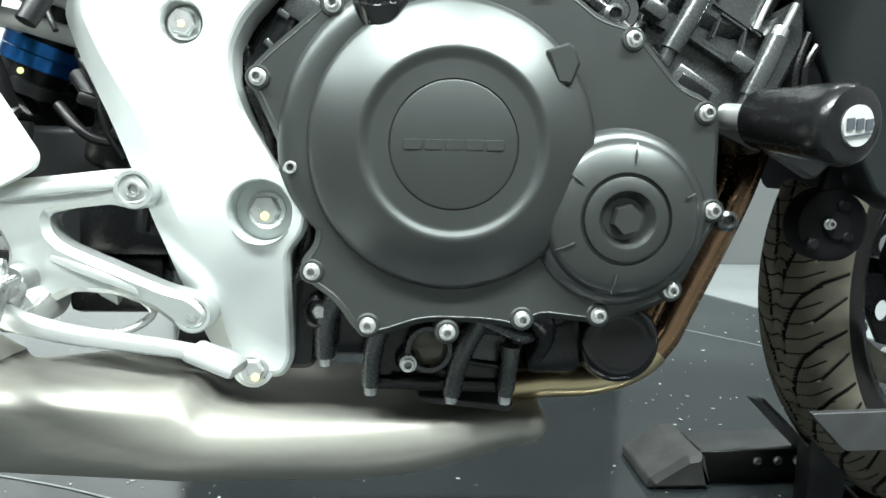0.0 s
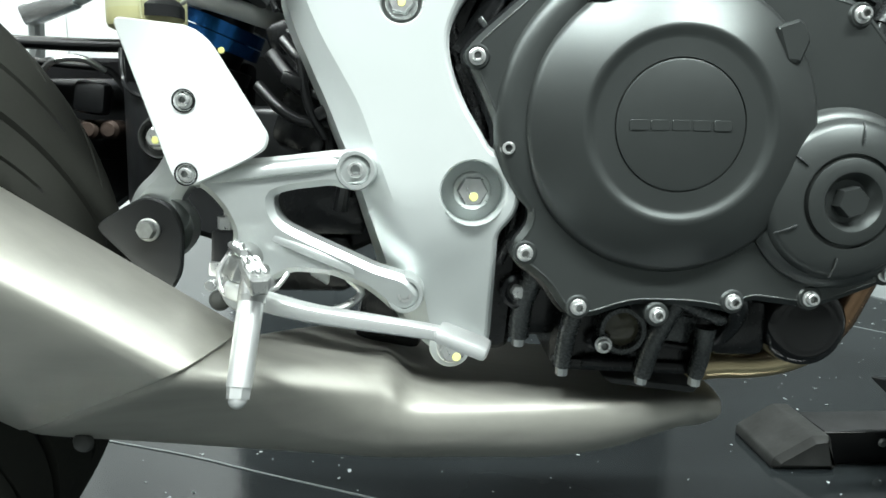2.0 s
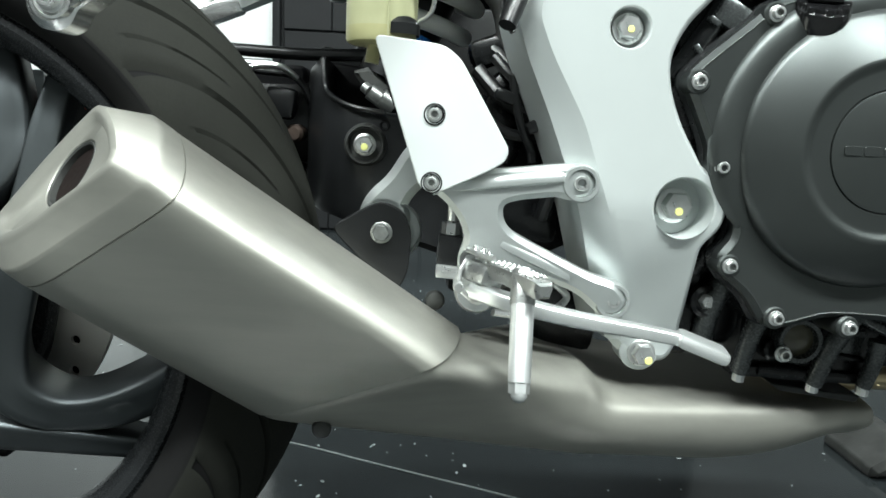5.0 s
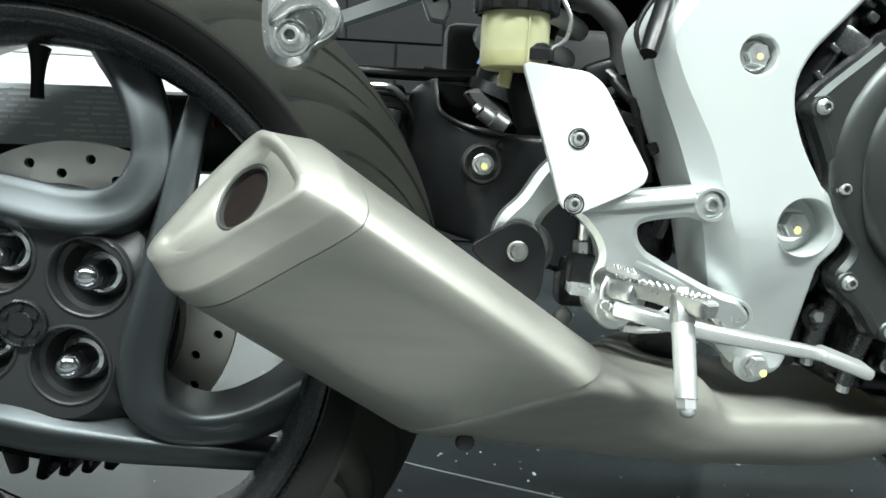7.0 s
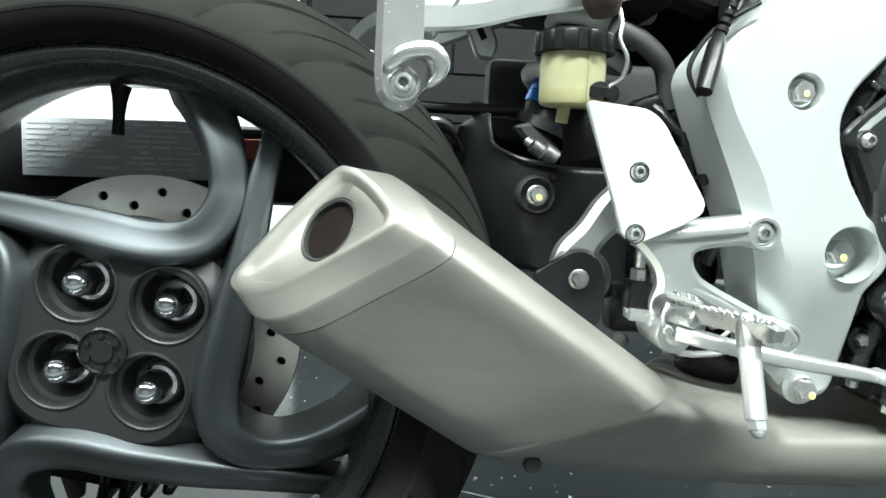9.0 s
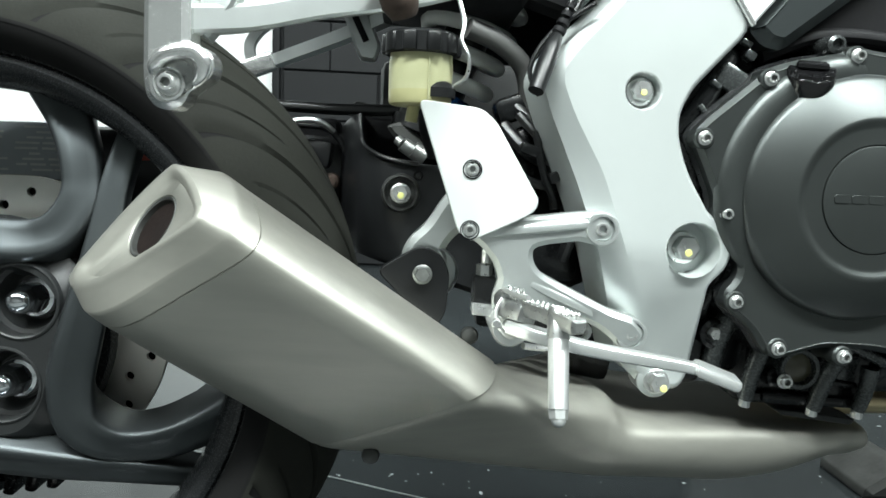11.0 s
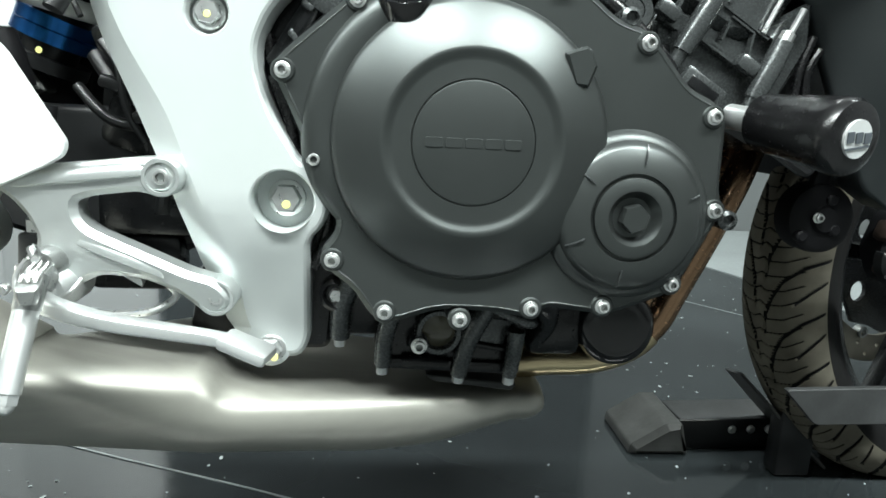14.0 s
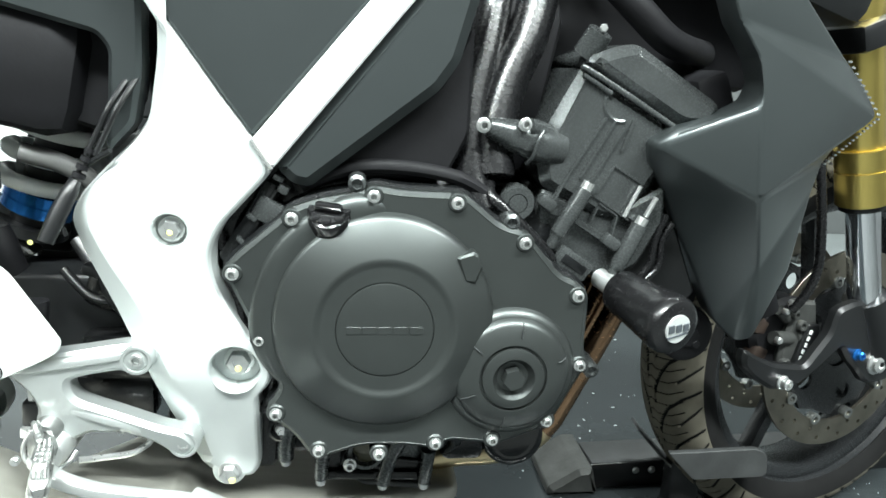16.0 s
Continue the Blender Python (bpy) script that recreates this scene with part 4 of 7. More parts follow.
# footrest
peg = part("footrest", lathe([(0.0115, 0.02), (0.0115, -0.004), (0.010, -0.008), (0.006, -0.008), (0.005, -0.005), (0, -0.005)], -0.262, 0.333, 28, d=-0.02), PEG, BIKE, "folding aluminium footrest with a slider")
PAD = curve_points([Vector((-0.256, -0.036, 0.333)), Vector((-0.246, -0.058, 0.336)), Vector((-0.237, -0.086, 0.3375)), Vector((-0.2300, -0.104, 0.3380)), Vector((-0.2265, -0.114, 0.3375))], 4)
part("knurled_pad", sweep(PAD, [(-0.0045, -0.0065), (0.0045, -0.0065), (0.0066, 0.0), (0.0062, 0.0045), (-0.0062, 0.0045), (-0.0066, 0.0)], up=(0, 0, 1), sizes=[1.0] * 13 + [1.0, 0.95, 0.85, 0.6][:max(0, len(PAD) - 13)]), PEG, peg)
for i in range(11):
    c = PAD[2 + i]
    for s in (-1.0, 0.0, 1.0):
        part("tooth", block((c.x + s * 0.0042, c.y, c.z + 0.0052), (0.0030, 0.0030, 0.0040), (0, 0, 45), 0.0014, seg=1), PEG, peg)
part("slider", tube([(-0.2362, -0.090, 0.335), (-0.237, -0.097, 0.3195), (-0.238, -0.107, 0.299), (-0.2388, -0.1155, 0.281)], [0.0066, 0.0074, 0.0072, 0.0070], 20, 5), ALU_SATIN, peg, "long round slider peg")
part("slider_collar", tube([(-0.2355, -0.084, 0.342), (-0.2362, -0.090, 0.3335), (-0.2368, -0.0945, 0.3235)], [0.0075, 0.0080, 0.0080], 20, 3), PEG, peg, "grey collar at the slider's head")
part("slider_nut", tube([(-0.2388, -0.1153, 0.2815), (-0.2389, -0.1165, 0.2790), (-0.2390, -0.1180, 0.2755)], [0.0070, 0.0066, 0.0064], 6, 3), ALU_SATIN, peg, "six-sided slider nut")
part("slider_tip", tube([(-0.2390, -0.1180, 0.2758), (-0.2390, -0.1190, 0.2738), (-0.23905, -0.1198, 0.2718), (-0.2391, -0.1203, 0.2706)], [0.0052, 0.0050, 0.0036, 0.0008], 14, 3), ALU_SATIN, peg, "domed slider tip")
part("peg_ring", tube([(-0.2690, -0.030, 0.338), (-0.2740, -0.034, 0.328), (-0.2715, -0.038, 0.317), (-0.2620, -0.040, 0.311), (-0.2530, -0.040, 0.313)], 0.0018, 10, 5), ZINC, peg, "bent wire ring beside the footrest")
part("clevis", block((-0.258, -0.036, 0.329), (0.020, 0.030, 0.015), (0, 20, 30), 0.004), PEG, peg)
part("pin", lathe([(0.0038, 0.0), (0.0038, -0.004), (0.003, -0.005), (0, -0.005)], -0.275, 0.322, 16, d=-0.045), ZINC, peg)

pts = [Vector((-0.264 + 0.010 * i / 50, -0.030 - 0.016 * i / 50 + 0.0045 * math.cos(i * 0.75), 0.344 + 0.0045 * math.sin(i * 0.75))) for i in range(51)]
part("peg_spring", sweep(pts, circle(0, 0, 0.0009, 6)), ZINC, peg, "small coiled spring at the footrest hinge")
part("hinge_pin", tube([(-0.268, -0.026, 0.3445), (-0.252, -0.052, 0.3435)], 0.0024, 10, 2), ZINC, peg)
part("guard_wire", tube([(-0.252, -0.030, 0.318), (-0.244, -0.050, 0.316), (-0.232, -0.052, 0.322), (-0.226, -0.046, 0.330)], 0.0016, 8), ZINC, peg)

# brake pedal
PEDAL = curve_points([Vector((-0.262, -0.040, 0.318)), Vector((-0.240, -0.062, 0.3165)), Vector((-0.205, -0.074, 0.3115)), Vector((-0.165, -0.076, 0.3060)), Vector((-0.130, -0.075, 0.3005)), Vector((-0.106, -0.074, 0.2940))], 6)
BAR = [(math.copysign(abs(math.cos(t)) ** 0.5, math.cos(t)) * 0.0046, math.copysign(abs(math.sin(t)) ** 0.5, math.sin(t)) * 0.0055) for t in (2 * math.pi * i / 20 for i in range(20))]
pedal = part("brake_pedal", sweep(PEDAL, BAR, sizes=[1.35 - 0.5 * i / (len(PEDAL) - 1) for i in range(len(PEDAL))]), ALU_SATIN, BIKE, "satin aluminium brake pedal lever")
part("pedal_tip", block((-0.1135, -0.077, 0.2962), (0.034, 0.024, 0.009), (0, 18, -12), 0.0035), ALU_SATIN, pedal, "ribbed pedal tip")
for i in range(7):
    part("tip_rib", block((-0.1240 + 0.0036 * i, -0.0745 - 0.0007 * i, 0.3024 - 0.0012 * i), (0.0019, 0.021, 0.0026), (0, 18, -12), 0.0006, seg=1), ALU_SATIN, pedal)
part("pivot", lathe([(0.016, 0.03), (0.016, -0.012), (0.014, -0.015), (0.0085, -0.015), (0.008, -0.019), (0.0055, -0.021), (0.004, -0.019), (0, -0.019)], -0.2605, 0.3135, 28, d=-0.012), ALU_SATIN, pedal)
# return spring
pts = [Vector((-0.222 + 0.013 * i / 60, 0.016 + 0.0048 * math.cos(i * 0.9), 0.321 - 0.008 * i / 60 + 0.0048 * math.sin(i * 0.9))) for i in range(61)]
part("return_spring", sweep(pts, circle(0, 0, 0.0011, 6)), ZINC, BIKE, "small coiled return spring")
part("spring_wire", tube([(-0.195, 0.02, 0.312), (-0.185, 0.016, 0.302), (-0.200, 0.012, 0.291), (-0.225, 0.01, 0.288), (-0.245, 0.0, 0.292)], 0.003, 8), ZINC, BIKE)

# rear master cylinder push rod and clevis
rod = part("brake_cylinder", block((-0.280, 0.008, 0.337), (0.020, 0.020, 0.026), (0, 3, 0), 0.003), BLACK_SATIN, BIKE, "black rear brake cylinder with a steel clevis")
part("clevis", block((-0.280, 0.003, 0.3225), (0.021, 0.018, 0.010), (0, 4, 0), 0.0015), ZINC, rod)
part("lock_nut", lathe([(0.007, -0.005), (0.007, 0.005)], 0, 0, 6, closed=False), ZINC, rod, m=pose(-0.2805, 0.008, 0.354, 90))
part("push_rod", tube([(-0.279, 0.010, 0.36), (-0.2785, 0.011, 0.385), (-0.278, 0.012, 0.41)], 0.0045, 10, 3), ZINC, rod)
part("boot", tube([(-0.278, 0.012, 0.385), (-0.277, 0.014, 0.41), (-0.276, 0.016, 0.44)], [0.007, 0.009, 0.010], 14, 3), BLACK_DULL, rod)
for s in (-1, 1):
    put("pin", HW["tip"], (-0.280 + s * 0.005, -0.006, 0.3225), rod, "", 0.3)

# brake fluid reservoir
res = part("fluid_reservoir", lathe([(0.0273, -0.006), (0.0275, 0.016), (0.0270, 0.020), (0.0270, 0.026)], 0, 0, 40), FLUID, BIKE, "yellowed brake fluid reservoir with a black cap", m=pose(-0.341, 0.031, 0.509, 90))
part("fluid", lathe([(0.0, -0.0185), (0.0235, -0.0185), (0.0262, -0.0172), (0.0272, -0.0145), (0.0273, -0.006)], 0, 0, 40), OLD_FLUID, res, "reservoir foot, tinted by old fluid", m=pose(-0.341, 0.031, 0.509, 90))
part("cap", lathe([(0.0300, 0.0235), (0.0315, 0.025), (0.0315, 0.040), (0.0290, 0.0425), (0, 0.0425)], 0, 0, 40), BLACK_SATIN, res, "black ribbed cap", m=pose(-0.341, 0.031, 0.509, 90))
for i in range(10):
    t = i * math.pi / 5
    part("cap_rib", block((-0.341 + 0.0298 * math.cos(t), 0.031 + 0.0298 * math.sin(t), 0.5415), (0.0085, 0.012, 0.0165), (0, 0, math.degrees(t)), 0.002), BLACK_SATIN, res)
part("spout", tube([(-0.346, 0.031, 0.4915), (-0.347, 0.031, 0.484), (-0.348, 0.031, 0.477)], 0.0055, 12, 2), OLD_FLUID, res)
part("outlet_boot", tube([(-0.329, 0.062, 0.494), (-0.325, 0.062, 0.475), (-0.318, 0.066, 0.450)], [0.013, 0.016, 0.014], 16, 3), BLACK_DULL, res, "black rubber boot below the reservoir")
part("mould_line", tube([(-0.334, 0.0036, 0.495), (-0.334, 0.0034, 0.512), (-0.334, 0.0036, 0.530)], 0.0008, 6, 2), FLUID, res, "raised mould line")
part("clip", tube([(-0.311, 0.020, 0.580), (-0.306, 0.016, 0.560), (-0.308, 0.012, 0.545), (-0.301, 0.012, 0.530), (-0.303, 0.016, 0.515), (-0.312, 0.02, 0.508)], 0.0018, 8), ZINC, res, "bent wire clip")
part("hose", tube([(-0.30, 0.06, 0.565), (-0.27, 0.07, 0.555), (-0.245, 0.08, 0.535), (-0.235, 0.09, 0.50)], 0.0095, 12), HOSE, BIKE, "grey rubber hose")
part("banjo", lathe([(0.016, 0.0), (0.016, -0.008), (0.013, -0.012), (0.006, -0.016), (0, -0.016)], 0, 0, 24), BLACK_SATIN, BIKE, "", m=pose(-0.327, 0.02, 0.497, -90))

# rear shock: spring, body, blue collar
S0, S1 = Vector((-0.322, 0.150, 0.508)), Vector((-0.256, 0.150, 0.671))
sd = (S1 - S0).normalized()
sa = sd.orthogonal().normalized()
sb = sd.cross(sa)
shock = part("shock_absorber", sweep([S0 - sd * 0.04, S0 + sd * 0.06, S1 + sd * 0.05], circle(0, 0, 0.024, 20)), BLACK_SATIN, BIKE, "rear shock with a white coil spring")
pts = [S0 + (S1 - S0) * (i / 120) + (sa * math.cos(i * 0.32) + sb * math.sin(i * 0.32)) * 0.043 for i in range(121)]
part("coil_spring", sweep(pts, circle(0, 0, 0.0082, 12)), SPRING, shock, "thick white coil spring")
for k, (off, r, mat) in enumerate(((-0.016, 0.036, BLUE), (-0.004, 0.036, BLUE), (-0.040, 0.036, BLACK_SATIN))):
    p0 = S0 + sd * off
    part("collar", sweep([p0, p0 + sd * 0.011], circle(0, 0, r, 28)), mat, shock, "blue anodised collar" if mat is BLUE else "")
# linkage and dark castings behind the heel guard
part("linkage", block((-0.235, 0.11, 0.44), (0.05, 0.05, 0.08), (0, 20, 0), 0.012), CASE, BIKE, "black suspension linkage")
for i, (x, z, w, h, tn) in enumerate(((-0.21, 0.475, 0.06, 0.03, 30), (-0.245, 0.50, 0.05, 0.025, -20), (-0.19, 0.40, 0.03, 0.08, 8), (-0.225, 0.36, 0.08, 0.05, 0), (-0.24, 0.31, 0.08, 0.05, 0), (-0.165, 0.27, 0.06, 0.07, 10))):
    part("linkage_arm", block((x, 0.085 + 0.012 * (i % 3), z), (w, 0.03, h), (0, tn, 0), 0.008), CASE, BIKE)
put("mark", HW["dab"], (-0.298, 0.06, 0.482), BIKE, "", 0.8)
# block added in place of an unknown grey plane farther behind the bike
part("rear_grey_panel", block((-0.275, 0.275, 0.480), (0.23, 0.03, 0.17), (0, 0, 0), 0.015), STEEL_GREY, BIKE, "flat grey stand-in panel behind the shock")
for i, (a0, a1, a2) in enumerate((((-0.205, 0.07, 0.50), (-0.21, 0.06, 0.45), (-0.195, 0.07, 0.40)), ((-0.18, 0.05, 0.47), (-0.185, 0.05, 0.43), (-0.20, 0.06, 0.37)), ((-0.25, 0.06, 0.49), (-0.225, 0.05, 0.465), (-0.195, 0.06, 0.455)), ((-0.19, 0.04, 0.56), (-0.205, 0.035, 0.535), (-0.214, 0.04, 0.50)))):
    part("cable", tube([a0, a1, a2], 0.0045 if i < 3 else 0.009, 10), BLACK_SATIN, BIKE, "black cable")

for a0, a1, a2, r in (((-0.262, 0.075, 0.480), (-0.238, 0.060, 0.455), (-0.205, 0.055, 0.440), 0.0065), ((-0.255, 0.09, 0.505), (-0.225, 0.07, 0.470), (-0.212, 0.06, 0.405), 0.005), ((-0.235, 0.05, 0.475), (-0.228, 0.045, 0.440), (-0.216, 0.05, 0.415), 0.0035), ((-0.190, 0.05, 0.430), (-0.196, 0.04, 0.400), (-0.205, 0.05, 0.360), 0.006), ((-0.27, 0.06, 0.455), (-0.24, 0.05, 0.430), (-0.20, 0.06, 0.425), 0.0045)):
    part("loom", tube([a0, a1, a2], r, 10), BLACK_SATIN, BIKE, "black wiring loom")
for x, d, z, tn in ((-0.240, 0.05, 0.458, 20), (-0.214, 0.045, 0.436, -30), (-0.222, 0.05, 0.480, 50), (-0.196, 0.035, 0.452, 10)):
    part("loom_joint", block((x, d, z), (0.018, 0.014, 0.010), (0, tn, 0), 0.003), BLACK_SATIN, BIKE)

# swingarm casting
COLS = ((-0.4265, 0.195, 0.356, 0.474), (-0.4235, 0.178, 0.354, 0.4795), (-0.418, 0.160, 0.352, 0.483), (-0.410, 0.141, 0.350, 0.487), (-0.4005, 0.122, 0.348, 0.4895), (-0.3985, 0.119, 0.348, 0.4885), (-0.3965, 0.116, 0.348, 0.460), (-0.390, 0.107, 0.347, 0.4545), (-0.3818, 0.098, 0.346, 0.4502), (-0.373, 0.091, 0.344, 0.447), (-0.362, 0.088, 0.342, 0.4440),
        (-0.345, 0.0875, 0.336, 0.4415), (-0.320, 0.088, 0.328, 0.4402), (-0.28, 0.089, 0.316, 0.4402), (-0.24, 0.091, 0.311, 0.440), (-0.20, 0.095, 0.318, 0.434), (-0.17, 0.10, 0.33, 0.42))
bm = loft([[Vector((x, d + a, z)) for a, z in ((0.005, lo), (0.0, lo + 0.006), (0.0, hi - 0.0075), (0.0008, hi - 0.004), (0.003, hi - 0.001), (0.007, hi), (0.07, hi - 0.002), (0.07, lo))] for x, d, lo, hi in COLS])
swing = part("swingarm", bm, SWING, BIKE, "satin black cast swingarm", smooth=40)
part("drilling", lathe([(0.0052, 0.0892), (0.0045, 0.0868), (0.0038, 0.0866), (0.0, 0.0890)], -0.3400, 0.4300, 18), BLACK_DULL, swing, "small blind drilling")
part("cast_rib", tube([(-0.4005, 0.118, 0.487), (-0.3990, 0.114, 0.472), (-0.3955, 0.110, 0.4585), (-0.3830, 0.095, 0.4498), (-0.366, 0.086, 0.4440), (-0.340, 0.0850, 0.4408)], 0.0022, 8, 4), BLACK_SATIN, swing, "raised edge of the cast opening")
part("inner_web", block((-0.36, 0.20, 0.462), (0.10, 0.03, 0.05), (0, 4, 0), 0.006), BLACK_DULL, swing, "black inner web behind the opening")
block_arm = block((-0.665, 0.235, 0.424), (0.55, 0.08, 0.085), (0, -1, 0), 0.012)
part("far_arm", block_arm, BLACK_SATIN, swing)
put("bolt", HW["hex"], (-0.356, 0.080, 0.4125), swing, "zinc pivot bolt with a yellow mark", 0.85)
put("paint_mark", HW["dab"], (-0.356, 0.080 - 0.0090, 0.4125), swing, "", 0.95)
part("bolt_collar", lathe([(0.0195, 0.095), (0.0185, 0.083), (0.0175, 0.080), (0.0160, 0.0785), (0.0148, 0.080), (0.0140, 0.086), (0, 0.086)], -0.356, 0.4125, 32), GALV, swing, "worn metal collar")
part("chain_guard", tube([(-0.60, 0.17, 0.50), (-0.50, 0.165, 0.496), (-0.42, 0.16, 0.494), (-0.34, 0.155, 0.497)], 0.006, 10), BLACK_SATIN, BIKE, "thin black rod above the swingarm")
part("hugger", plate(rounded([(-0.52, 0.487), (-0.43, 0.487), (-0.43, 0.36), (-0.47, 0.33), (-0.52, 0.36)], 0.01), 0.20, 0.23, 0.004), BLACK_DULL, BIKE, "black inner mudguard")
tab = part("bracket_tab", plate(rounded([(-0.413, 0.5030), (-0.402, 0.5036), (-0.363, 0.4925), (-0.345, 0.484), (-0.408, 0.4870)], 0.003), 0.192, 0.197, 0.001), STEEL_GREY, BIKE, "bent grey metal tab")
part("tab_edge", tube([(-0.408, 0.190, 0.4870), (-0.413, 0.190, 0.5025), (-0.402, 0.190, 0.5036), (-0.363, 0.190, 0.4925)], 0.0012, 8, 4), GALV, tab, "folded bright edge")
lever = part("shock_lever", plate(rounded([(-0.374, 0.4775), (-0.3586, 0.4825), (-0.334, 0.4655), (-0.324, 0.4490), (-0.3365, 0.4460), (-0.367, 0.4675)], 0.004), 0.120, 0.145, 0.004), GALV, BIKE, "grey cast lever below the shock")
part("upright", block((-0.350, 0.150, 0.489), (0.026, 0.03, 0.036), (0, 20, 0), 0.006), STEEL_GREY, lever, "dark upper block")
for a, b, r in (((-0.357, 0.115, 0.4600), (-0.340, 0.118, 0.4490), 0.0075), ((-0.362, 0.118, 0.4640), (-0.357, 0.115, 0.4600), 0.0050), ((-0.346, 0.112, 0.4545), (-0.334, 0.114, 0.4475), 0.0090)):
    part("adjuster", sweep([Vector(a), (Vector(a) + Vector(b)) / 2, Vector(b)], circle(0, 0, r, 16)), DULL_SHADE_ZINC, lever, "dull turned adjuster")
part("chain_rod", tube([(-0.60, 0.175, 0.488), (-0.4707, 0.17, 0.4770), (-0.441, 0.17, 0.4745), (-0.4255, 0.17, 0.462), (-0.415, 0.17, 0.44)], 0.0035, 10), BLACK_SATIN, BIKE, "thin black cable above the swingarm")
part("connector", block((-0.447, 0.16, 0.447), (0.030, 0.02, 0.030), (0, 8, 0), 0.006), BLACK_SATIN, BIKE, "small black electrical connector")
part("wire", tube([(-0.49, 0.15, 0.465), (-0.47, 0.14, 0.478), (-0.445, 0.14, 0.480), (-0.43, 0.15, 0.470)], 0.003, 8), ZINC, BIKE, "bright cable end")
for i in range(3):
    part("chain_link", lathe([(0.009, 0.02), (0.009, -0.004), (0.006, -0.007), (0, -0.007)], -0.472 + 0.019 * i, 0.418, 16, d=0.165), RUST, BIKE, "rusty chain link")
# label on the far arm
label = part("label_plate", block((-0.789, 0.192, 0.436), (0.193, 0.002, 0.062), (0, -1, 0), 0.0008, seg=1), LABEL, swing, "grey foil label with small pale print")
rng = random.Random(9)
for row in range(9):
    x = -0.880
    while x < -0.705:
        w = rng.uniform(0.010, 0.03)
        if x + w < -0.696 and rng.random() < 0.86 and not (-0.785 < x + w and x < -0.780):
            part("print_bar", block((x + w / 2, 0.1905, 0.4615 - row * 0.0058 + 0.0175 * (x + w / 2 + 0.789)), (w, 0.0006, 0.0024), (0, -1, 0), 0), PALE_INK, label, "", smooth=10)
        x += w + rng.uniform(0.002, 0.006)
part("red_label", block((-0.640, 0.192, 0.442), (0.028, 0.002, 0.022), (0, -1, 0), 0.0008, seg=1), RED, swing, "small red label")

# ---- wheels ----
def tyre_mesh(radius, half, bead, repeats, rows=56, depth=0.005, twist=2.2, way=-1, power=1.7, drop=0.82, cuts=((0.0, 0.14, 0.08, 0.94), (0.43, 0.488, 0.45, 0.80))):
    """A tyre about the y axis. The mesh follows the curved tread grooves, which sink into it; below the shoulders come plain sidewalls."""
    prof = []
    for i in range(rows + 1):
        s = -1 + 2 * i / rows
        a = s * radians(80)
        prof.append((radius - half * drop * (1 - math.cos(a)), half * math.sin(a) / math.sin(radians(80)), s))
    r_end = prof[0][0]
    sides = [(r_end + (bead - r_end) * t, half * (1.0 - 0.02 * t - 0.13 * t * t)) for t in (0.02, 0.06, 0.12, 0.3, 0.5, 0.7, 0.88, 1.0)]
    full = [(r - (0.0015 if i > 5 else 0), -h, None) for i, (r, h) in enumerate(reversed(sides))] + prof + [(r, h, None) for r, h in sides]
    marks = {0.0, 0.2, 0.4, 0.6, 0.8}
    for p0, p1, u0, u1 in cuts:
        for off in (0.0, 0.5):
            marks |= {round((q + off) % 1.0, 4) for q in (p0, p0 + 0.1 * (p1 - p0), p1 - 0.1 * (p1 - p0), p1)}
    cols = sorted(k + m for k in range(repeats) for m in marks)
    bm = bmesh.new()
    grid, sunk = [], []
    for c in cols:
        ph = c % 1.0
        col = []
        low = []
        for r, y, s in full:
            u = 1.0 if s is None else abs(s)
            th = (c + way * twist * (1 - u) ** power) * 2 * math.pi / repeats
            low.append(False)
            if s is not None:
                p = ph if s > 0 else (ph + 0.5) % 1.0
                if any(p0 + 0.05 * (p1 - p0) < p < p1 - 0.05 * (p1 - p0) and u0 < u < u1 for p0, p1, u0, u1 in cuts):
                    r = r - depth
                    low[-1] = True
            col.append(bm.verts.new((r * math.cos(th), y, r * math.sin(th))))
        grid.append(col)
        sunk.append(low)
    m, n_side = len(full), len(sides)
    for j in range(len(grid)):
        a, b = grid[j], grid[(j + 1) % len(grid)]
        for i in range(m - 1):
            f = bm.faces.new((a[i], a[i + 1], b[i + 1], b[i]))
            k = (j + 1) % len(grid)
            groove = (sunk[j][i] or sunk[j][i + 1]) and (sunk[k][i] or sunk[k][i + 1])
            # groove floors: black unscrubbed rubber, which also paints their shade deeper
            f.material_index = 0 if n_side <= i < m - n_side - 1 and not groove else 1
    return bm


